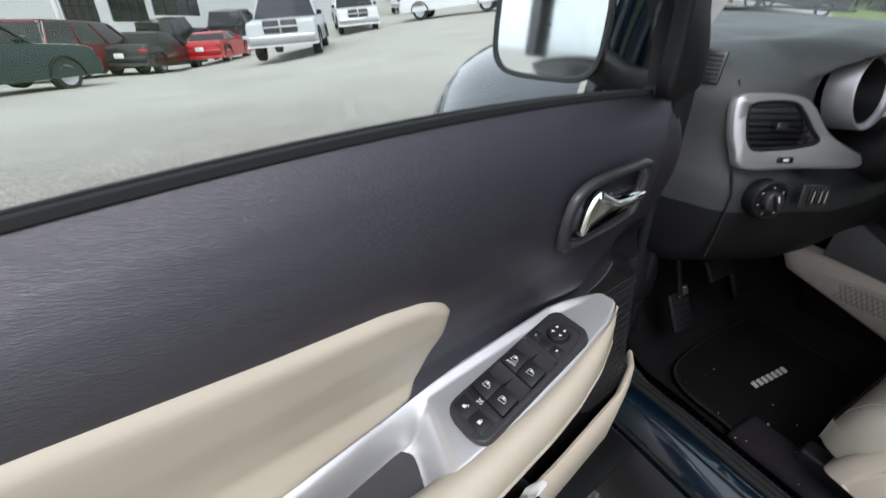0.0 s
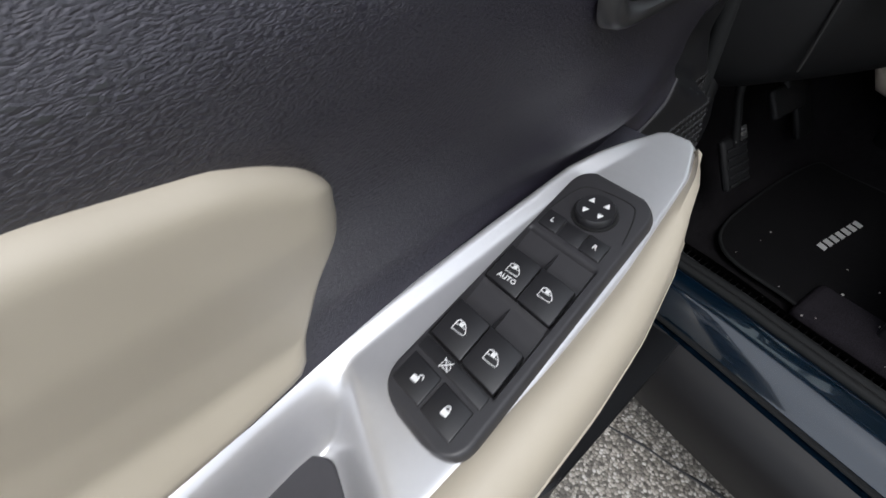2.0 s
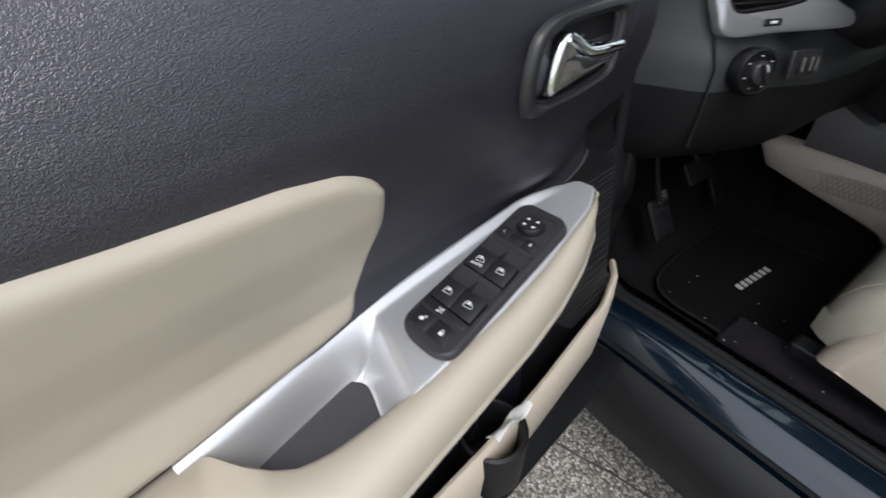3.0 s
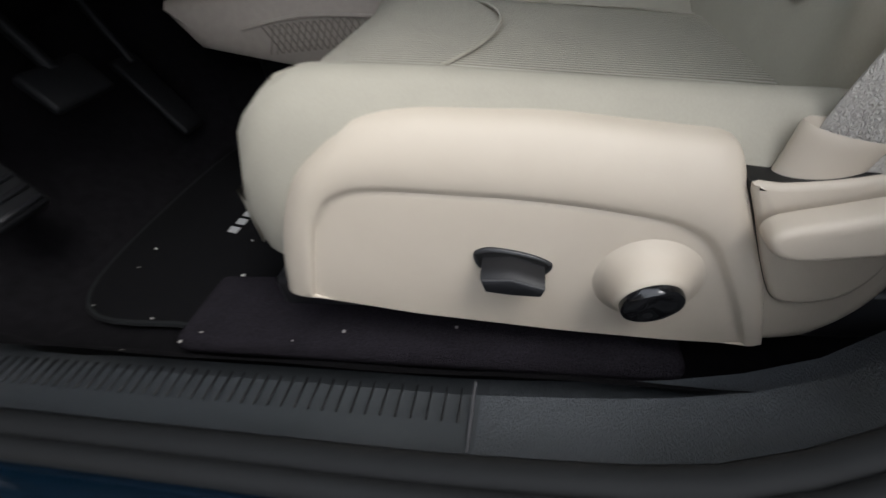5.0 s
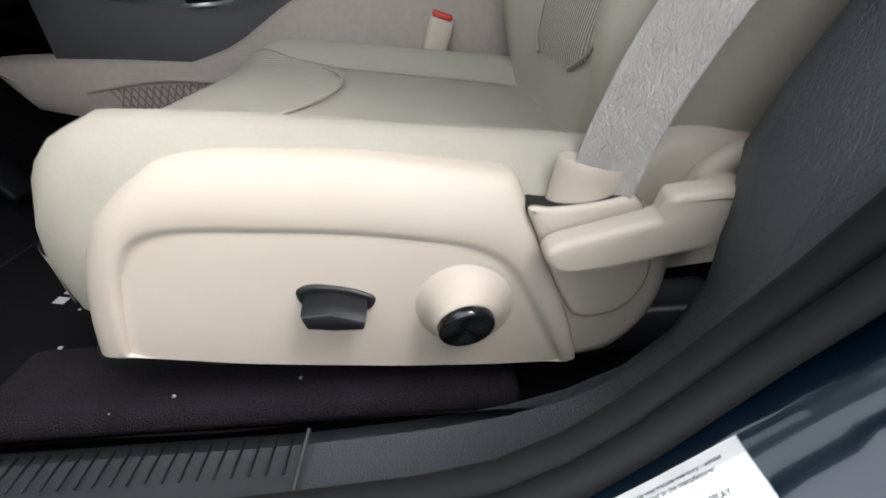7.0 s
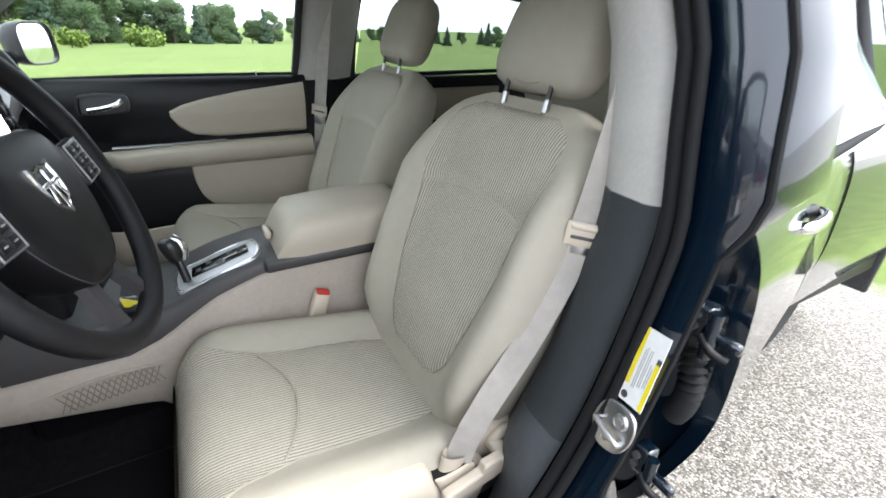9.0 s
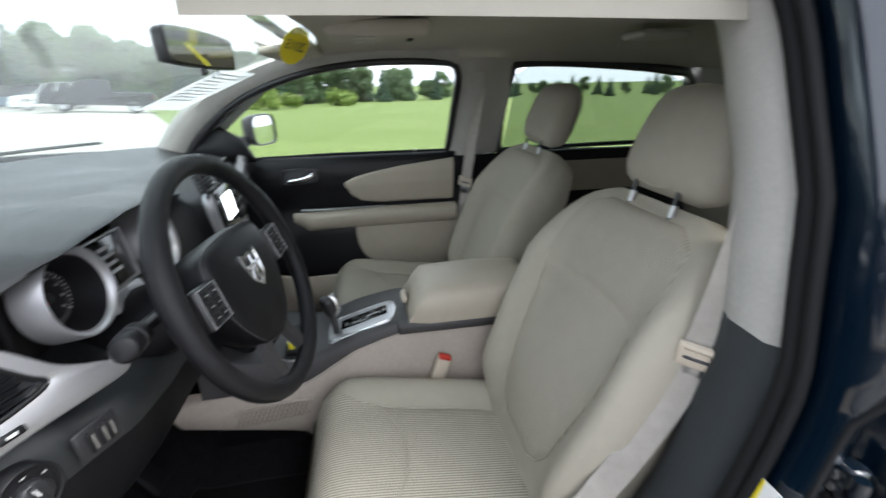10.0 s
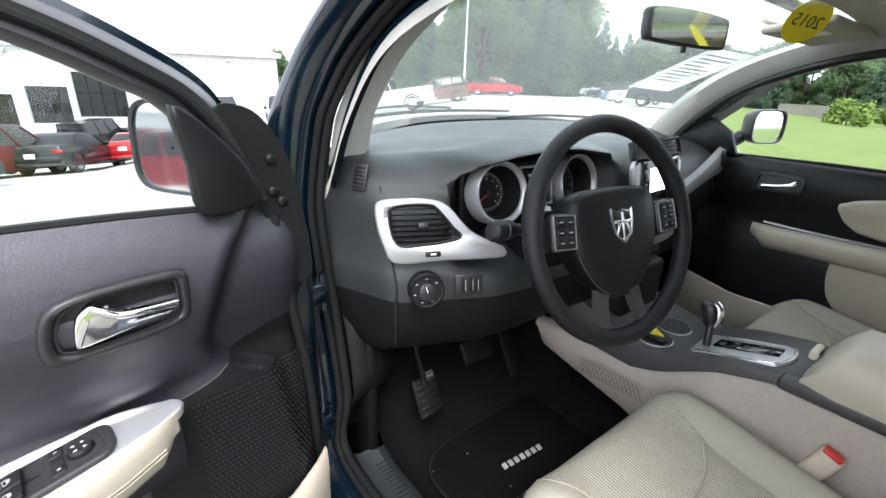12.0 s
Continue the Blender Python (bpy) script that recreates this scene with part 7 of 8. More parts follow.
# ---- passenger door, closed, and the far side of the cabin ----
def make_passenger_side():
    d = thing("passenger_door", "closed passenger door with black and beige inner panel", "car door")
    P = lambda name, bm, mat, label="", parent=None: part(name, bm, mat, parent or d, label)

    def pn(y, z):
        x = lerp_table([(.42, .70), (.80, .715), (.86, .735), (.90, .745), (1.0, .715), (1.05, .710), (1.10, .718), (1.125, .738)], z)
        return x + .03 * smoothstep(.20, .33, y)

    def sheet(u, v):
        y, z = .46 - .99 * u, .42 + .70 * v
        return Vector((pn(y, z), y, z))
    P("inner_panel", surface(sheet, 40, 40, thick=.03, back=(1, 0, 0)), PLASTIC, "dark grained vinyl inner panel")
    zt = [(-.52, 1.098), (-.44, 1.09), (-.30, 1.075), (-.18, 1.055), (-.10, 1.035), (-.055, 1.012)]
    zb = [(-.52, .91), (-.20, .912), (-.12, .925), (-.08, .955), (-.055, 1.0)]

    def ins(u, v):
        y = -.057 - .46 * u ** 1.5
        lo, hi = lerp_table(zb, y), lerp_table(zt, y)
        z = lo + (hi - lo) * v
        rim = min(1, min(v, 1 - v) * (hi - lo) / .012 + .0, u ** 1.5 * .46 / .012)
        return Vector((pn(y, z) + .003 - .011 * math.sqrt(max(0, 1 - (1 - rim) ** 2)), y, z))
    P("insert", surface(ins, 40, 20, thick=.01, back=(1, 0, 0)), LEATHERETTE, "smooth beige leatherette insert")
    rings = []
    for k in range(26):
        y = .165 - .69 * k / 25
        z = lerp_table([(-.53, .895), (0, .893), (.165, .885)], y)
        t = smoothstep(.166, .10, y)
        w = .012 + .055 * t
        x0 = .735
        rings.append([Vector((x, y, zz)) for x, zz in ((x0, z + .004), (x0 - w * .5, z + .006), (x0 - w * .9, z), (x0 - w, z - .014), (x0 - w * .9, z - .055 * (.4 + .6 * t)), (x0 - w * .4, z - .075 * (.4 + .6 * t)), (x0 + .01, z - .08))])
    P("arm_pad", loft(rings, True, True), LEATHERETTE, "padded beige arm rail")
    P("chrome_strip", tube([(.722 - .010 * smoothstep(.16, .0, y), y, .903) for y in (.13, .05, -.10, -.22)], .008, 8, flat=.6), SILVER, "satin silver armrest strip")
    low = [(-.52, .862), (-.20, .862), (-.105, .858), (-.088, .82), (-.092, .75), (-.115, .69), (-.17, .65), (-.30, .63), (-.52, .62)]
    P("lower_insert", slab([(p.x, p.y) for p in spline([(a, b, 0) for a, b in low], 4, True)], .014, .006, 2, m=Matrix(((0, 0, -1, .722), (1, 0, 0, 0), (0, 1, 0, 0), (0, 0, 0, 1)))), LEATHERETTE, "beige lower door insert")
    rings = []
    for k in range(24):
        y = .40 - .92 * k / 23
        zt_, w = lerp_table([(-.52, .63), (-.10, .628), (.15, .622), (.40, .655)], y), lerp_table([(-.52, .06), (.15, .055), (.40, .015)], y)
        rings.append([Vector((.715 - dx, y, z)) for dx, z in ((w - .010, zt_ - .012), (w - .006, zt_), (w, zt_ - .003), (w + .004, zt_ - .05), (w, .48), (w - .03, .42))])
    P("map_pocket", loft(rings, False, False), SHIELD, "beige plastic map pocket wall")
    # handle
    ring_o = spline([(x, y, 0) for x, y in [(-.075, -.028), (-.072, .012), (-.058, .030), (0, .034), (.06, .030), (.072, .012), (.060, -.026), (0, -.034), (-.06, -.033)]], 5, True)
    HP = frame_to((.7035, .115, 1.047), (0, -1, 0), (0, 0, 1))
    sur = part("handle_surround", loft([[Vector((p.x * s, p.y * (1 - (1 - s) * 1.4), z)) for p in ring_o] for s, z in ((1, -.004), (.98, .005), (.9, .006), (.84, -.004))], True, False), SATIN, d, "satin black handle surround", m=HP)
    part("recess", slab([(p.x * .86, p.y * .8) for p in ring_o], .001), INK, sur, m=Matrix.Translation((0, 0, -.003)))
    part("lever", tube(spline([(-.045, -.016, .008), (0, -.010, .014), (.035, .0, .014), (.050, .010, .008)], 5), .009, 10, flat=.8), CHROME, sur, "bright chrome door lever")
    # lock stem at the belt line
    P("lock_stem", tube([(.745, -.36, 1.115), (.745, -.36, 1.135)], .004, 8), CHROME)
    P("belt_seal", tube([(.752, .50, 1.112), (.756, .0, 1.122), (.752, -.53, 1.120)], .009, 8), RUBBER)
    # glass and its frame
    F = [(.760, .56, 1.11), (.735, .47, 1.215), (.700, .33, 1.325), (.668, .18, 1.395), (.645, .0, 1.445), (.632, -.20, 1.468), (.628, -.42, 1.468), (.635, -.52, 1.44), (.690, -.515, 1.28), (.752, -.50, 1.12)]
    bm = bmesh.new()
    bm.faces.new([bm.verts.new((x + .012, y, z)) for x, y, z in F])
    bmesh.ops.solidify(bm, geom=list(bm.faces), thickness=.004)
    P("window_glass", bm, GLASS, "clear side window glass").visible_shadow = False
    P("window_frame", tube(spline(F, 5), .014, 8), SATIN, "black window frame")
    P("sail", slab([(.56, 1.10), (.28, 1.115), (.32, 1.20), (.40, 1.25), (.47, 1.20)], .02, .004, 1, m=Matrix(((0, 0, -1, .758), (1, 0, 0, 0), (0, 1, 0, 0), (0, 0, 0, 1)))), PLASTIC, "black mirror sail cover")
    prof = [(.80, .36), (.88, .40), (.925, .55), (.935, .70), (.93, .85), (.915, .98), (.88, 1.05), (.80, 1.10)]
    P("outer_skin", loft([[Vector((x + .03, y, z)) for x, z in prof] for y in (.50, .2, -.2, -.60, -.745)], False, False), BLUE, "dark teal painted skin")
    # pillars and roof edge, far side
    t = thing("pillar_lining", "light grey pillar trim along the far roof edge", "pillar trim", kind="structure", at=(.65, -.3, 1.4))
    b = Matrix.Translation((-.65, .3, -1.4))
    rail = []
    top = spline(F[:8], 5)
    for p in top:
        k = smoothstep(.50, -.1, p.y)
        rail.append([p + Vector((.010, 0, 0)), p + Vector((-.012, .006, .012)), p + Vector((-.030 + .0 * k, .02 * (1 - k), .030 + .015 * k)), p + Vector((-.040, .05 * (1 - k), .052 + .015 * k)), p + Vector((-.02, .07 * (1 - k), .075))])
    part("roof_edge", loft(rail, False, False), PILLAR, t, m=b)
    rings = []
    for z, x in ((1.10, .748), (1.2, .722), (1.3, .690), (1.4, .660), (1.48, .628)):
        y0 = -.50 - .045 * (z - 1.1) / .38
        rings.append([Vector((x + .03, y0 + .01, z)), Vector((x, y0, z)), Vector((x - .02, y0 - .05, z)), Vector((x - .02, y0 - .10, z)), Vector((x + .005, y0 - .15, z)), Vector((x + .04, y0 - .21, z)), Vector((x + .06, y0 - .235, z))])
    part("b_pillar_upper", loft(rings, False, False), PILLAR, t, m=b)
    rings = []
    for z, x in ((.40, .73), (.7, .742), (1.0, .750), (1.10, .748)):
        y0 = -.50 + .05 * (1.1 - z)
        rings.append([Vector((x + .03, y0 + .01, z)), Vector((x, y0, z)), Vector((x - .02, y0 - .05, z)), Vector((x - .02, y0 - .15, z)), Vector((x + .005, y0 - .25, z)), Vector((x + .04, y0 - .26, z))])
    part("b_pillar_lower", loft(rings, False, False), LOWDASH, t, m=b)
    for sx in (1, -1):
        x = .03 + sx * (.70 if sx > 0 else .45)
        part("c_pillar", rbox((.06, .20, .50), .02, 2, (x, -1.72, 1.27)), PILLAR, t, m=b)
        part("cargo_side", rbox((.06, .95, .68), .02, 2, (.03 + sx * (.76 if sx > 0 else .555), -2.08, .74)), PLASTIC, t, m=b)
    part("belt_guide", rbox((.03, .05, .07), .010, 3, (.640, -.615, 1.40)), PILLAR, t, m=b)
    # driver side guide
    part("belt_guide", rbox((.03, .05, .09), .012, 3, (-.675, -.655, 1.41)), PILLAR, t, m=b)


make_passenger_side()


# ---- rear bench ----
def make_rear_bench():
    s = thing("rear_bench", "beige cloth rear bench seat with headrests", "car seat", at=(.03, -1.5, .42))
    base = Matrix.Translation((-.03, 1.5, -.42))
    part("cushion", rbox((1.26, .52, .18), .06, 4, (.03, -1.30, .56)), CLOTH, s, m=base)
    part("backrest", rbox((1.28, .14, .60), .06, 4, m=Matrix.Translation((.03, -1.66, .85)) @ Matrix.Rotation(radians(20), 4, "X").inverted()), CLOTH, s, m=base)
    for x in (-.36, .03, .42):
        part("headrest", rbox((.24, .09, .17), .04, 4, (x, -1.78, 1.24)), CLOTH, s, m=base)
        for dx in (-.05, .05):
            part("headrest_post", tube([(x + dx, -1.77, 1.10), (x + dx, -1.78, 1.18)], .006, 8), CHROME, s, m=base)


make_rear_bench()


# ---- mirror, stickers and paper at the windscreen ----
def make_windscreen_things():
    r = thing("rear_view_mirror", "black framed rear-view mirror on its stalk", "mirror")
    r.matrix_world = frame_to((-.012, .187, 1.472), (.965, -.262, -.04), (0, .08, 1))
    out = [(x, y) for x, y in [(-.125, -.028), (-.128, .012), (-.115, .032), (0, .038), (.115, .032), (.128, .012), (.125, -.028), (.105, -.036), (0, -.038), (-.105, -.036)]]
    o = spline([(a, b, 0) for a, b in out], 4, True)
    part("housing", loft([[Vector((p.x * s, p.y * s, z)) for p in o] for s, z in ((.93, .006), (1, .004), (1.02, -.006), (.95, -.022), (.6, -.034))], True, True), SATIN, r)
    part("mirror_glass", slab([(p.x * .92, p.y * .90) for p in o], .002), MIRROR, r, m=Matrix.Translation((0, 0, .005)))
    part("stalk", tube([(0, .005, -.03), (.0, .02, -.06), (0, .045, -.08)], .010, 8), SATIN, r)
    part("tab", rbox((.012, .02, .01), .003, 2, (0, -.043, -.004)), SATIN, r)
    s = thing("year_sticker", "round yellow sticker with dark numerals on the windshield", "sticker")
    s.matrix_world = frame_to((.140, .005, 1.488), (.84, -.52, -.12), (-.25, -.45, .86))
    part("disc", slab(disc_pts(.049, 32), .001), YELLOW, s)
    words("numerals", "2015", .036, INK, Matrix.Translation((0, 0, .0015)) @ Matrix.Rotation(math.pi, 4, "Y"), s, .0002)
    p = thing("price_sheet", "white printed sheet hanging inside the windshield", "paper")
    p.matrix_world = frame_to((.215, .275, 1.385), (.95, -.22, -.06), (-.50, -.72, .34))
    part("sheet", rbox((.17, .26, .0008), 0, 1), SHEET, p, smooth=False)
    bars(p, "print_block", PALEINK, Matrix.Translation((0, .10, .001)), .13, 9, .004, .02, seed=2)
    bars(p, "print_block", PALEINK, Matrix.Translation((0, .10, -.002)), .13, 9, .004, .02, seed=2)
    w = thing("wiper", "black windshield wiper at rest", "wiper", at=(0, 1.045, 1.215))
    part("blade", tube(spline([(-.55, -.15, .0), (-.3, -.03, .01), (0, .02, .015), (.3, .0, .012)], 5), .006, 6), RUBBER, w)
    part("arm", tube(spline([(-.45, .02, .01), (-.25, .04, .03), (0, .03, .025)], 5), .005, 6), SATIN, w)
    w2 = thing("wiper", "black windshield wiper at rest", "wiper", at=(.42, 1.02, 1.205))
    part("blade", tube(spline([(-.25, -.04, .0), (0, -.08, .01), (.28, -.22, .005)], 5), .006, 6), RUBBER, w2)


def thin_paper():
    m = bpy.data.materials.new("thin translucent paper")
    m.use_nodes = True
    n, l = m.node_tree.nodes, m.node_tree.links
    n.remove(n["Principled BSDF"])
    lit, through_, both, see, out = (n.new("ShaderNode" + k) for k in ("BsdfDiffuse", "BsdfTranslucent", "MixShader", "BsdfTransparent", "MixShader"))
    lit.inputs[0].default_value = through_.inputs[0].default_value = (.85, .86, .86, 1)
    both.inputs[0].default_value, out.inputs[0].default_value = .55, .35
    l.new(lit.outputs[0], both.inputs[1])
    l.new(through_.outputs[0], both.inputs[2])
    l.new(both.outputs[0], out.inputs[1])
    l.new(see.outputs[0], out.inputs[2])
    l.new(out.outputs[0], n["Material Output"].inputs[0])
    return m


SHEET = thin_paper()
make_windscreen_things()


# ---- the lot: buildings, poles, vehicles ----
def lot(heading, dist, up=0.0):
    x, y = -1.2 + dist * math.sin(radians(heading)), dist * math.cos(radians(heading))
    return Vector((x, y, ground_z(x, y) + up))


def paint(name, colour, rough=.25):
    return material(name, colour, rough, coat=.35, spec=.35, scale=30, second=tuple(c * .85 for c in colour))


PAINTS = {
    "black": paint("black car paint", (.010, .011, .013)), "maroon": paint("maroon car paint", (.12, .010, .016)), "red": paint("red car paint", (.42, .012, .016)),
    "silver": paint("silver car paint", (.50, .51, .52), .3), "white": paint("white car paint", (.72, .73, .74)), "brown": paint("brown car paint", (.16, .075, .055)),
    "green": paint("dark green car paint", (.012, .030, .030)), "blue": paint("blue grey car paint", (.10, .14, .19)), "wine": paint("wine red car paint", (.17, .010, .016)), "tan": paint("tan car paint", (.34, .30, .25)),
}
LAMP_RED = material("red tail lamp", (.35, .012, .012), .2, coat=.6)
LAMP_CLEAR = material("clear headlamp", (.62, .64, .66), .12, coat=.8)
CONCRETE = material("grey concrete", (.40, .39, .36), .9, scale=12, bump=.3, bump_scale=40, distance=.01)
SHAPES = {
    # body outline, glasshouse outline (both along the length from the tail, and up), length, width
    "suv": ([(0, .45), (.02, .95), (.12, 1.08), (2.9, 1.08), (3.2, 1.04), (4.35, .95), (4.55, .75), (4.58, .40), (4.3, .30), (.2, .30)], [(.10, 1.06), (.32, 1.68), (.6, 1.74), (2.2, 1.72), (2.55, 1.62), (3.25, 1.04)], 4.58, 1.84),
    "van": ([(0, .40), (.02, 1.0), (.10, 1.08), (3.2, 1.06), (3.6, 1.02), (4.75, .88), (4.95, .68), (4.98, .36), (4.7, .26), (.2, .26)], [(.06, 1.05), (.30, 1.66), (.6, 1.74), (2.6, 1.72), (3.0, 1.62), (3.85, 1.0)], 4.98, 1.95),
    "convertible": ([(0, .45), (.05, .90), (.25, .98), (1.3, .97), (2.9, .93), (4.4, .82), (4.78, .66), (4.8, .40), (4.5, .26), (.25, .26)], [(.95, .95), (1.35, 1.30), (1.75, 1.40), (2.35, 1.38), (2.65, 1.28), (3.15, .92)], 4.80, 1.80),
    "roadster": ([(0, .42), (.06, .84), (.3, .92), (1.2, .90), (2.3, .86), (3.6, .74), (3.95, .58), (3.97, .36), (3.7, .24), (.2, .24)], [(.75, .88), (1.05, 1.15), (1.35, 1.22), (1.75, 1.20), (2.0, 1.12), (2.45, .86)], 3.97, 1.68),
    "pickup": ([(0, .60), (.02, 1.15), (.06, 1.22), (2.1, 1.22), (2.12, 1.20), (4.0, 1.20), (4.4, 1.16), (5.6, 1.08), (5.75, .85), (5.78, .50), (5.5, .42), (.2, .46)], [(2.16, 1.18), (2.26, 1.78), (2.5, 1.87), (3.5, 1.86), (3.75, 1.78), (4.45, 1.16)], 5.78, 2.0),
    "sedan": ([(0, .45), (.05, .90), (.2, .98), (1.2, .97), (3.2, .93), (4.5, .80), (4.75, .64), (4.78, .38), (4.5, .25), (.2, .25)], [(.75, .95), (1.35, 1.36), (1.8, 1.44), (2.5, 1.42), (2.8, 1.34), (3.45, .92)], 4.78, 1.82),
    "jeep": ([(0, .55), (.02, 1.10), (.06, 1.14), (2.4, 1.12), (2.6, 1.10), (3.9, 1.04), (4.05, .9), (4.08, .50), (3.8, .42), (.2, .45)], [(.04, 1.10), (.10, 1.72), (.2, 1.80), (2.1, 1.78), (2.25, 1.72), (2.55, 1.08)], 4.08, 1.82),
}


def across(outline, width, squeeze_top=0.0, base=0.0, n=6, lip=.05):
    """A body lofted from side to side from its side outline, drawn in towards its top and at its flanks."""
    top = max(z for _, z in outline)
    rings = []
    cx = sum(l for l, _ in outline) / len(outline)
    for s, k in ((-1, .90), (-.97, .97), (-.90, 1.0), (0, 1.01), (.90, 1.0), (.97, .97), (1, .90)):
        ring = []
        for l, z in outline:
            t = (z - base) / max(.01, top - base)
            w = width / 2 * s * (1 - squeeze_top * max(0, t))
            ring.append(Vector((w, cx + (l - cx) * (1 - (1 - k) * .12), base + (z - base) * (1 - (1 - k) * .25) if z > base else z)))
        rings.append(ring)
    return rings


def make_vehicle(kind, colour, label, heading, dist, facing, category, group="cars parked on the lot", soft_top=False):
    body, house, L, W = SHAPES[kind]
    v = thing("parked_" + {"suv": "suv", "van": "minivan", "convertible": "convertible", "roadster": "roadster", "pickup": "pickup_truck", "sedan": "car", "jeep": "off_roader"}[kind], label, category, group)
    p = lot(heading, dist)
    dz = ground_z(p.x + math.sin(radians(facing)), p.y + math.cos(radians(facing))) - p.z
    fwd = Vector((math.sin(radians(facing)), math.cos(radians(facing)), dz)).normalized()
    right = Vector((math.cos(radians(facing)), -math.sin(radians(facing)), 0))
    right.z = .5 * (ground_z(p.x + right.x, p.y + right.y) - p.z)
    right = (right - fwd * right.dot(fwd)).normalized()
    v.matrix_world = frame_to(p, right, fwd)
    M = Matrix.Translation((0, -L / 2, 0))
    col = PAINTS[colour]
    pad = spline([(l, z, 0) for l, z in body], 3, True)
    part("body", loft(across([(q.x, q.y) for q in pad], W, .06, .5), True, True), col, v, m=M)
    hs = [(q.x, q.y) for q in spline([(l, z, 0) for l, z in house], 3)]
    glassy = loft(across(hs + [(hs[-1][0] - .3, house[0][1] - .05), (hs[0][0] + .3, house[0][1] - .05)], W * .93, .20, house[0][1] - .05), True, True)
    part("window_band", glassy, PLASTIC if soft_top else DARKGLASS, v, "dark window glass", m=M)
    # roof panel and pillars over the glass
    top = [(l, z) for l, z in hs if z > max(q[1] for q in house) - .11]
    rows = []
    for s in (-.80, -.78, -.5, 0, .5, .78, .80):
        rows.append([Vector((W * .93 / 2 * s, l, z + (.012 if abs(s) < .79 else -.03))) for l, z in top])
    part("roof", loft(rows, False, False), PLASTIC if soft_top else col, v, m=M)
    for sx in (-1, 1):
        zb, zt = house[0][1], max(q[1] for q in house)
        def side_at(l, t):
            return Vector((sx * (W * .93 / 2 * (1 - .20 * t) + .006), l, zb - .02 + (zt - zb - .04) * t))
        lo0, lo1 = house[0][0] + .05, house[-1][0] - .1
        hi0, hi1 = house[1][0] + .12, house[-2][0] - .05
        for q in ((0, .36, .68, 1) if kind not in ("convertible", "roadster") else (0, 1)):
            part("pillar", tube([side_at(lo0 + (lo1 - lo0) * q, 0), side_at(hi0 + (hi1 - hi0) * q, 1)], .035, 6), PLASTIC if soft_top else col, v, m=M)
        part("side_mirror", rbox((.16, .09, .13), .03, 2, (sx * (W / 2 + .05), house[-1][0] - .25, house[0][1] + .06)), col if kind != "pickup" else PLASTIC, v, m=M)
        part("tail_lamp", rbox((.14 if kind != "convertible" else .30, .06, .24 if kind not in ("convertible", "roadster", "sedan") else .12), .02, 2, (sx * (W / 2 - .13), .03, (.95 if kind not in ("convertible", "roadster", "sedan") else .76) - (.0 if kind != "pickup" else -.05))), LAMP_RED, v, m=M)
        part("headlight", rbox((.30, .10, .20), .04, 2, (sx * (W / 2 - .20), L - .10, .80 if kind != "pickup" else .96)), LAMP_CLEAR, v, m=M)
        for l in (.19 * L, .81 * L):
            r = .40 if kind == "pickup" else .34
            w = part("wheel", lathe([(.6 * r, -.11), (.92 * r, -.12), (r, -.08), (r, .08), (.92 * r, .12), (.6 * r, .11), (.6 * r, -.11)], 22, m=Matrix.Translation((sx * (W / 2 - .13), l, r)) @ Matrix.Rotation(math.pi / 2, 4, "Y")), TYRE, v, m=M)
            part("rim", lathe([(.001, .09), (.15 * r, .10), (.5 * r, .085), (.64 * r, .105)], 16, m=Matrix.Translation((sx * (W / 2 - .11), l, r)) @ Matrix.Rotation(sx * math.pi / 2, 4, "Y")), SILVER, w)
            part("wheel_arch", tube([(sx * (W / 2 - .005), l + (r + .06) * math.cos(a), r + (r + .06) * math.sin(a)) for a in [math.pi * k / 12 for k in range(13)]], .035, 6), PLASTIC, v, m=M)
    part("rear_bumper", rbox((W * .96, .20, .22), .06, 3, (0, .02, .50)), CHROME if kind == "pickup" else col, v, m=M)
    part("front_bumper", rbox((W * .96, .22, .24), .06, 3, (0, L - .03, .50 if kind != "pickup" else .62)), STEEL if kind == "pickup" else col, v, m=M)
    part("plate", rbox((.32, .015, .16), .004, 1, (0, -.09 if kind in ("convertible", "roadster") else -.02, .62)), PAPER, v, "blank white plate", m=M)
    part("grille", rbox((.95 if kind == "pickup" else .7, .06, .36 if kind == "pickup" else .14), .03, 2, (0, L - .03, .92 if kind == "pickup" else .70)), INK, v, "dark grille", m=M)
    if kind == "pickup":
        part("grille_bar", rbox((.98, .08, .05), .015, 2, (0, L - .015, .92)), STEEL, v, m=M)
        part("grille_bar", rbox((.06, .08, .38), .015, 2, (0, L - .012, .92)), STEEL, v, m=M)
        # dark plate on the solid body paints the shade of an open bed
        part("bed_shade", rbox((1.64, 1.92, .012), .004, 1, (0, 1.06, 1.226)), INK, v, "dark sheet for the shade in the cargo bed", m=M)
    if kind == "jeep":
        part("spare_wheel", lathe([(.2, -.11), (.33, -.12), (.36, -.08), (.36, .08), (.30, .12), (.001, .13)], 22, m=Matrix.Translation((0, -.12, .95)) @ Matrix.Rotation(math.pi / 2, 4, "X")), TYRE, v, m=M)
    if kind in ("suv", "van", "jeep"):
        part("rear_wiper", tube([(-.3, .12, 1.16), (.2, .10, 1.20)], .012, 5), INK, v, m=M)
    return v


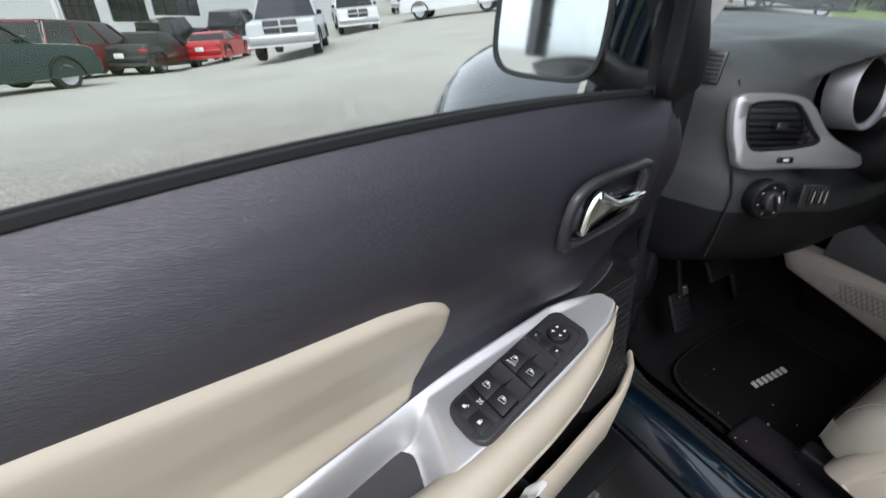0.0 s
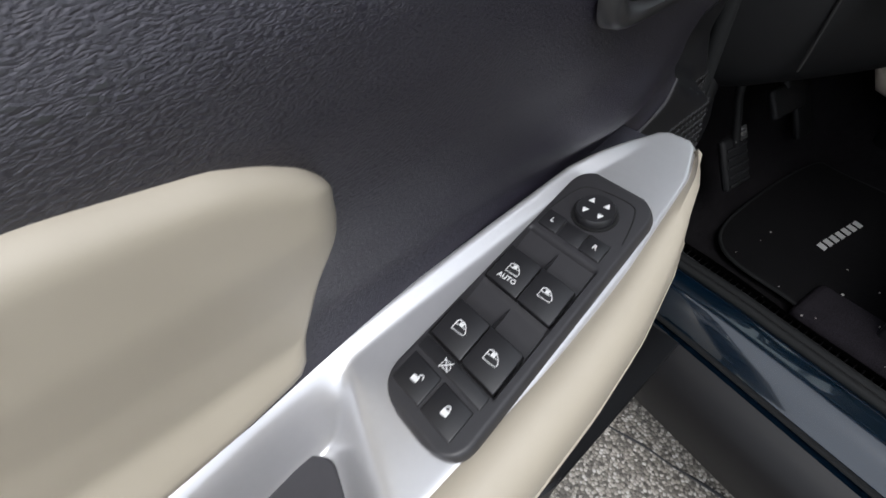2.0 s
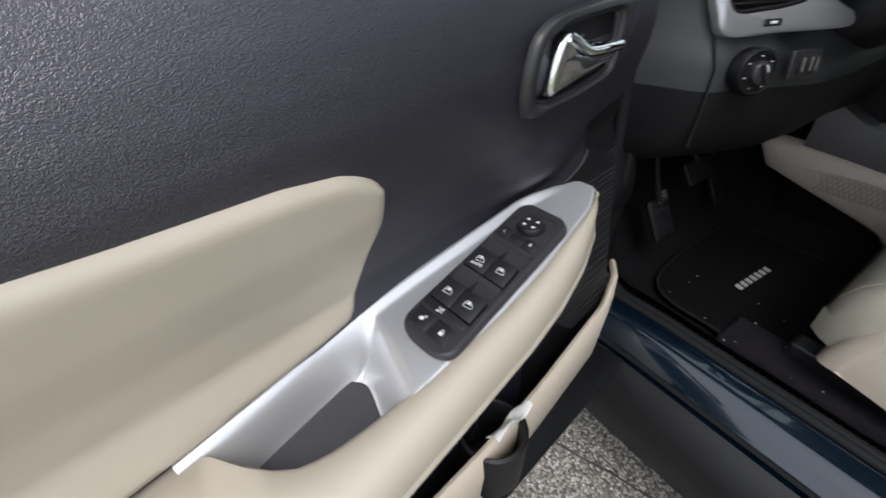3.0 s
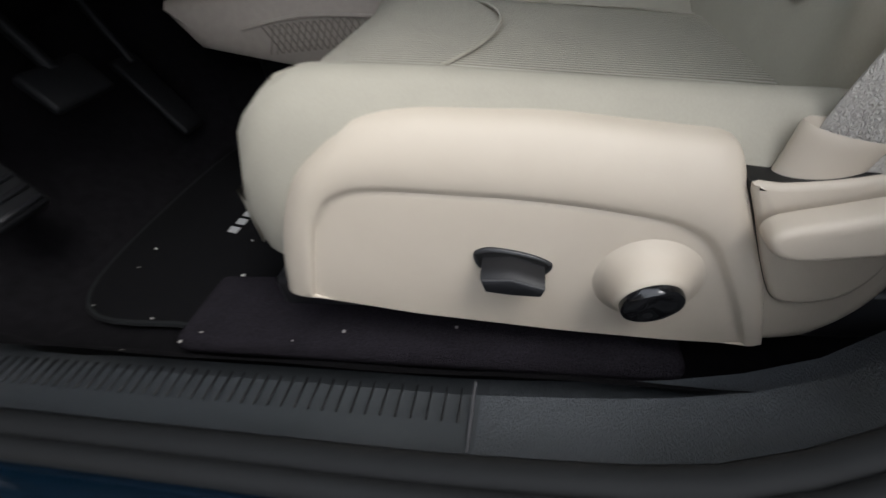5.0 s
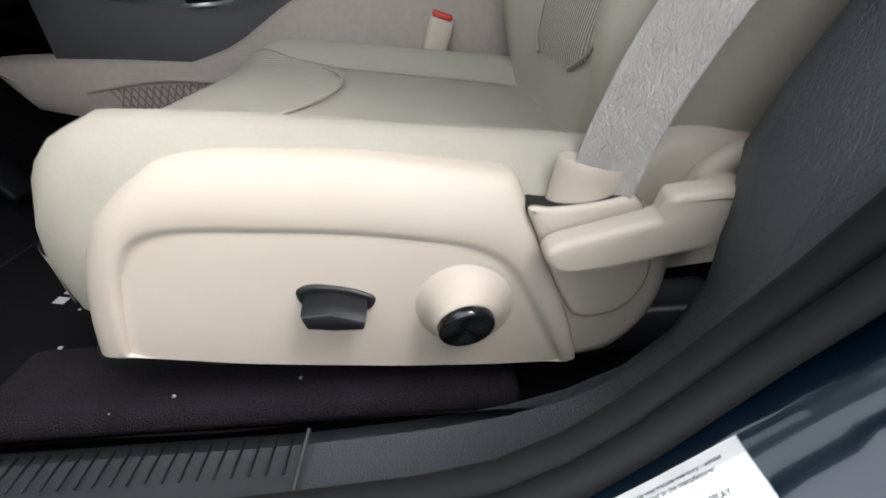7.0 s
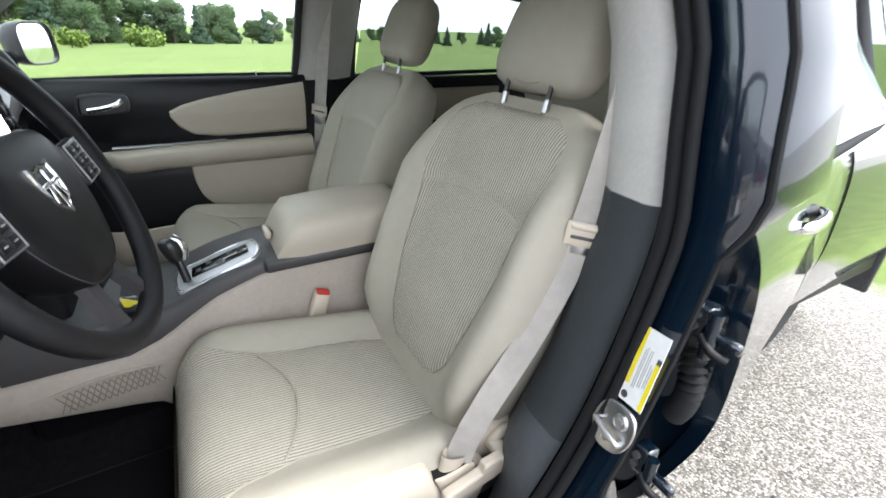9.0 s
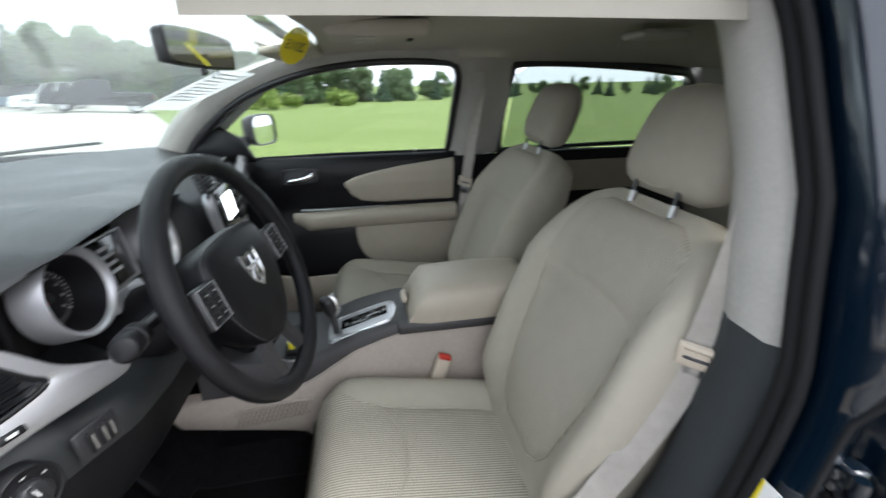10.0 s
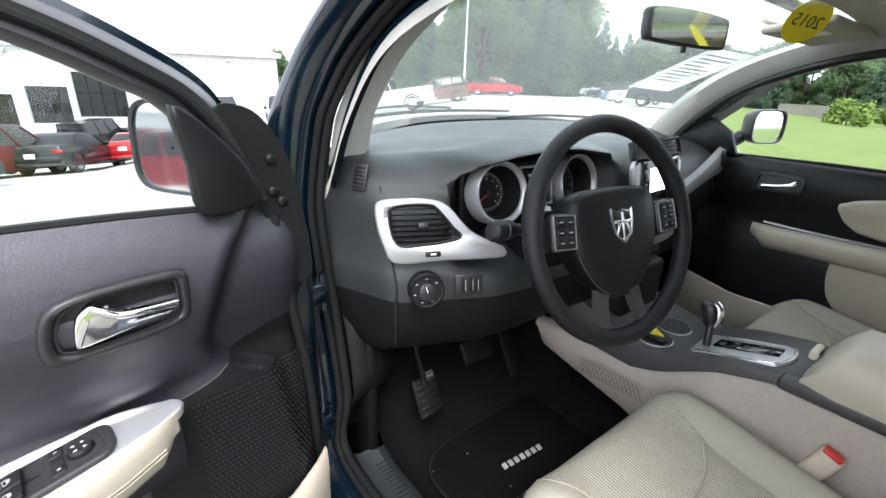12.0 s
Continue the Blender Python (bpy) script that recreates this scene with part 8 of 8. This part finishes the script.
make_vehicle("suv", "green", "dark green sport utility vehicle parked on the lot", -17.0, 14.0, 46, "suv")
make_vehicle("van", "maroon", "maroon minivan parked nose to the building", -7.8, 20.5, 34, "minivan")
make_vehicle("van", "white", "white van standing behind the light pole", -11.5, 30, 70, "van")
make_vehicle("convertible", "black", "black convertible with its soft top up", -1.8, 21.5, 26, "convertible", soft_top=True)
make_vehicle("roadster", "red", "small bright red roadster with a hard roof", 4.4, 23.5, 26, "roadster")
make_vehicle("jeep", "black", "dark boxy off-roader with a spare wheel", 1.0, 31.0, 40, "off-roader")
make_vehicle("suv", "black", "dark open-hatched utility vehicle behind the roadster", 7.0, 33, 30, "suv")
make_vehicle("pickup", "silver", "silver pickup truck facing out with a chrome bumper", 12.2, 17.5, 200, "pickup truck")
make_vehicle("pickup", "white", "grey pickup truck with a wide dark grille", 19.3, 27.0, 195, "pickup truck")
make_vehicle("pickup", "silver", "silver pickup truck standing further back", 25.5, 38, 210, "pickup truck")
make_vehicle("pickup", "white", "white pickup truck seen from its tailgate", 31.0, 27, -48, "pickup truck")
make_vehicle("suv", "brown", "brown and tan sport utility vehicle parked sideways", 37.2, 34, -62, "suv")
make_vehicle("pickup", "red", "red pickup truck parked sideways below the trees", 44.0, 52, 135, "pickup truck")
make_vehicle("sedan", "red", "red car half hidden behind the light pole", 41.0, 55, 130, "car")
make_vehicle("pickup", "black", "black pickup truck parked beside the grass", 64.0, 36, -22, "pickup truck")
for k, c in enumerate(("white", "blue", "black", "green", "silver", "blue")):
    make_vehicle("sedan" if k % 2 else "suv", c, c + " car in a row of parked cars", 60.5 - 1.1 * k, 42 + 5.5 * k, -30, "car", "row of parked cars")
make_vehicle("pickup", "wine", "dark red pickup truck parked beyond the open door", -72, 13.5, 40, "pickup truck")


def make_pole(heading, dist, height, label):
    o = thing("light_pole", label, "light pole", "lot light poles", at=lot(heading, dist, -.1))
    part("base", lathe([(.30, 0), (.30, .85), (.28, .90), (.001, .90)], 20), CONCRETE, o, "round concrete base")
    part("shaft", tube([(0, 0, .85), (0, 0, height)], [.095, .06], 12), PAINTS["white"], o, "white steel shaft")
    part("flange", lathe([(.17, .90), (.17, .94), (.10, .96)], 14), STEEL, o)
    for sx in (-1, 1):
        part("lamp_head", rbox((.75, .32, .12), .04, 2, (sx * .55, 0, height)), SILVER, o)


make_pole(-8.6, 21.5, 9.0, "white light pole on a round concrete base")
make_pole(40.4, 36, 7.5, "white light pole on a round concrete base")


def make_building(name, a, b, top, openings, label):
    """A long metal-clad hall between two ground points, with real openings in its front wall."""
    o = thing(name, label, "building")
    run = (b - a)
    run.z = 0
    Lw = run.length
    base = min(a.z, b.z) - .3
    M = frame_to((a.x, a.y, 0), run, (0, 0, 1))      # x along the front, y up, z out of the wall
    o.matrix_world = M
    cuts = sorted(openings)
    x = 0.0
    for x0, x1, z0, z1 in cuts + [(Lw, Lw, 0, 0)]:
        if x0 > x:
            part("wall", rbox((x0 - x, top - base, .25), 0, 1, ((x + x0) / 2, (top + base) / 2, 0)), WALLWHITE, o, smooth=False)
        if x1 > x0:
            part("wall", rbox((x1 - x0, top - z1, .25), 0, 1, ((x1 + x0) / 2, (top + z1) / 2, 0)), WALLWHITE, o, smooth=False)
            part("wall", rbox((x1 - x0, z0 - base, .25), 0, 1, ((x1 + x0) / 2, (base + z0) / 2, 0)), WALLWHITE, o, smooth=False)
            w = part("window", rbox((x1 - x0, z1 - z0, .02), 0, 1, ((x1 + x0) / 2, (z1 + z0) / 2, -.08)), DARKGLASS, o, "dark glazed opening", smooth=False)
            for q in range(1, 4):
                part("mullion", rbox((.05, z1 - z0, .06), 0, 1, (x0 + (x1 - x0) * q / 4, (z1 + z0) / 2, -.06)), PLASTIC, w, smooth=False)
            part("mullion", rbox((x1 - x0, .06, .06), 0, 1, ((x1 + x0) / 2, z0 + (z1 - z0) * .55, -.06)), PLASTIC, w, smooth=False)
        x = x1
    side = 1 if (M.to_3x3() @ Vector((0, 0, 1))).dot(Vector((-1.2, 0, 0)) - a) > 0 else -1
    part("roof", rbox((Lw + .6, .14, 14), .02, 1, m=Matrix.Translation((Lw / 2, top + .45, -side * 6.6)) @ Matrix.Rotation(side * radians(4), 4, "X")), PAINTS["white"], o, "low white metal roof")
    part("roof_edge", rbox((Lw + .6, .30, .30), .03, 1, (Lw / 2, top - .02, side * .25)), PAINTS["white"], o)
    for k in range(int(Lw / 6)):
        part("wall_lamp", rbox((.30, .22, .22), .05, 2, (4 + 6 * k, top - .45, side * .24)), SILVER, o)
    part("back_wall", rbox((Lw, top - base, .2), 0, 1, (Lw / 2, (top + base) / 2, -side * 13)), WALLWHITE, o, smooth=False)
    return o


A, B = lot(-24, 46), lot(18.5, 36)


def along(heading):
    """Distance along the front wall at which a line of sight from the car meets it."""
    r, w = Vector((math.sin(radians(heading)), math.cos(radians(heading)))), (B - A).to_2d()
    q = Vector((-1.2, 0)) - A.to_2d()
    return (q.x * r.y - q.y * r.x) / (w.x * r.y - w.y * r.x) * w.length


HOLES = [(along(h) - w / 2, along(h) + w / 2, z0, z1) for h, w, z0, z1 in ((-14, 2.4, -3.0, -1.0), (-6.4, 1.9, -2.2, -.3), (-2.6, 2.1, -2.0, .2), (1.5, 2.7, -1.6, 1.1))]
make_building("service_building", A, B, 2.6, HOLES, "long white metal-clad service building with dark openings")
make_building("showroom_building", lot(-88, 30), lot(-34, 38), 1.6, [(3, 8, -2.4, .4), (12, 17, -2.6, .4), (22, 27, -2.8, .2)], "white showroom building with wide dark windows")
house = thing("house", "small white house with a brown roof beyond the field", "house", at=lot(75.6, 104))
part("wall", rbox((9, 7, 3), 0, 1, (0, 0, 1.5)), PAINTS["white"], house, smooth=False)
part("roof", loft([[Vector((x, -4, 2.9)), Vector((x, 0, 4.9)), Vector((x, 4, 2.9))] for x in (-5, 5)], True, True), PAINTS["brown"], house, smooth=False)
for x in (-2.5, 1.5):
    part("window", rbox((1.1, .1, 1.2), 0, 1, (x, -3.52, 1.7)), DARKGLASS, house, smooth=False)
FENCEWOOD = material("weathered fence boards", (.22, .20, .18), .9, scale=8)
fence = thing("board_fence", "grey weathered board fence along the field", "fence", at=lot(78.5, 70))
fence.rotation_euler = (0, 0, radians(-82))
for k in range(60):
    part("board", rbox((.19, .03, 1.5), 0, 1, (-6 + .2 * k, 0, .75)), FENCEWOOD, fence, smooth=False)


# ---- trees ----
def leaf_crown(rng, blobs, count, size, flat=.75):
    """Many small leaf clumps scattered over the shells of several blobs, uneven and open."""
    verts, faces = [], []
    for _ in range(count):
        c, r = rng.choices(blobs, weights=[b[1] ** 2 for b in blobs])[0]
        d = Vector((rng.gauss(0, 1), rng.gauss(0, 1), rng.gauss(0, 1))).normalized()
        p = Vector(c) + Vector((d.x * r, d.y * r, d.z * r * flat)) * (rng.uniform(.55, 1.08))
        a = Vector((rng.gauss(0, 1), rng.gauss(0, 1), rng.gauss(0, .6))).normalized()
        b = a.cross(d + Vector((0, 0, .3))).normalized()
        s = size * rng.uniform(.6, 1.35)
        i = len(verts)
        verts += [p - a * s, p - b * s * .7 + d * s * .25, p + a * s, p + b * s * .7 + d * s * .25]
        faces.append((i, i + 1, i + 2, i + 3))
    return verts, faces


def crown_part(data, parent, mat):
    me = bpy.data.meshes.new("crown")
    me.from_pydata(*[data[0], [], data[1]])
    me.materials.append(mat)
    ob = new("crown", me)
    ob.parent = parent
    return ob


def make_broadleaf(seed, height):
    rng = random.Random(seed)
    t = thing("tree", "leafy green deciduous tree beyond the lot", "tree", "tree line")
    h0 = height * .14
    part("trunk", tube(spline([(0, 0, -.5), (rng.uniform(-.2, .2), 0, h0), (rng.uniform(-.5, .5), rng.uniform(-.4, .4), height * .75)], 5), [.28] * 6 + [.16] * 5, 8), BARK, t)
    blobs = []
    for k in range(13):
        a = rng.uniform(0, 2 * math.pi)
        q = rng.uniform(0, 1)
        rad = height * .26 * (1 - .55 * abs(q - .35))
        blobs.append(((rad * math.cos(a), rad * math.sin(a), h0 + (height * .95 - h0) * q), height * rng.uniform(.15, .23)))
        if k < 5:
            part("limb", tube([(0, 0, h0 + k * .4), Vector(blobs[-1][0]) * .6 + Vector((0, 0, h0 * .4)), blobs[-1][0]], [.12, .08, .03], 6), BARK, t)
    crown_part(leaf_crown(rng, blobs, 6500, height * .026), t, LEAF)
    return t


def make_conifer(seed, height):
    rng = random.Random(seed)
    t = thing("conifer", "tall dark green pine tree beyond the lot", "tree", "tree line")
    part("trunk", tube([(0, 0, -.5), (0, 0, height * .5), (0, 0, height)], [.26, .16, .03], 8), BARK, t)
    blobs = []
    for k in range(26):
        q = k / 25
        a = k * 2.4 + rng.uniform(-.3, .3)
        rad = height * .20 * (1 - q) ** .8 * rng.uniform(.6, 1.05)
        blobs.append(((rad * math.cos(a), rad * math.sin(a), height * (.04 + .92 * q)), height * (.115 * (1 - q) + .035)))
    crown_part(leaf_crown(rng, blobs, 4200, height * .026, .6), t, PINE)
    return t


rng = random.Random(17)
KINDS = [make_broadleaf(1, 10.0), make_broadleaf(2, 9.0), make_broadleaf(3, 11.0), make_conifer(4, 11.0), make_conifer(5, 9.5)]
first = {0: (41.5, 66, 1.0), 1: (70, 86, .80), 2: (47.0, 68, 1.05), 3: (50.5, 64, 1.05), 4: (36, 62, 1.0)}
for k, (h, d, s) in first.items():
    KINDS[k].matrix_world = Matrix.Translation(lot(h, d)) @ Matrix.Rotation(rng.uniform(0, 6), 4, "Z") @ Matrix.Scale(s, 4)


def plant(k, h, d, s):
    copy_thing(KINDS[k], Matrix.Translation(lot(h, d)) @ Matrix.Rotation(rng.uniform(0, 6.28), 4, "Z") @ Matrix.Scale(s, 4))


h = 30.5
while h < 61:
    size = .80 + .35 * math.exp(-((h - 47) / 8) ** 2) - .25 * smoothstep(53, 61, h)
    plant(rng.choice([0, 1, 2, 3, 3, 4, 4]), h + rng.uniform(-.5, .5), rng.uniform(58, 74), size * rng.uniform(.85, 1.12))
    plant(rng.choice([0, 2, 3, 4]), h + rng.uniform(-.5, .5), rng.uniform(72, 84), size * rng.uniform(.95, 1.2))
    h += 1.25
h = 61.5
while h < 150:
    near = h < 100
    plant(rng.choice([0, 1, 2, 3, 4]), h + rng.uniform(-.6, .6), rng.uniform(84, 100) if near else rng.uniform(100, 135), rng.uniform(.85, 1.1) * lerp_table([(61, .78), (84, .72), (90, .56), (100, .50), (106, .42), (150, .40)], h))
    h += 1.0 if near else 1.5
plant(1, 17.5, 62, .85)
plant(3, 25, 70, .8)
plant(2, 28.5, 66, .8)


def make_bush(h, d, s, label):
    r = random.Random(int(h * 10))
    b = thing("bush", label, "bush", "bushes along the field", at=lot(h, d))
    part("stem", tube([(0, 0, -.2), (0, 0, .8 * s)], .06, 6), BARK, b)
    crown_part(leaf_crown(r, [((r.uniform(-.7, .7) * s, r.uniform(-.7, .7) * s, s * r.uniform(.3, 1.0)), s * .55) for _ in range(7)], 1500, .11 * s, .9), b, BUSHLEAF)


BUSHLEAF = material("light yellow-green leaves", (.20, .27, .05), .8, second=(.10, .16, .03), scale=2)
for hh, dd, ss, kk in ((68.5, 74, .62, 0), (71.5, 80, .7, 3), (78.2, 78, .62, 2), (80.5, 74, .72, 4), (83.5, 76, .66, 1), (73.2, 86, .6, 1)):
    plant(kk, hh, dd, ss)
make_bush(79.2, 52, 1.5, "light yellow-green bush at the field's edge")
make_bush(88.0, 62, 1.7, "round yellow-green bush before the tree line")
make_bush(82.0, 58, 1.3, "green bush beside the fence")
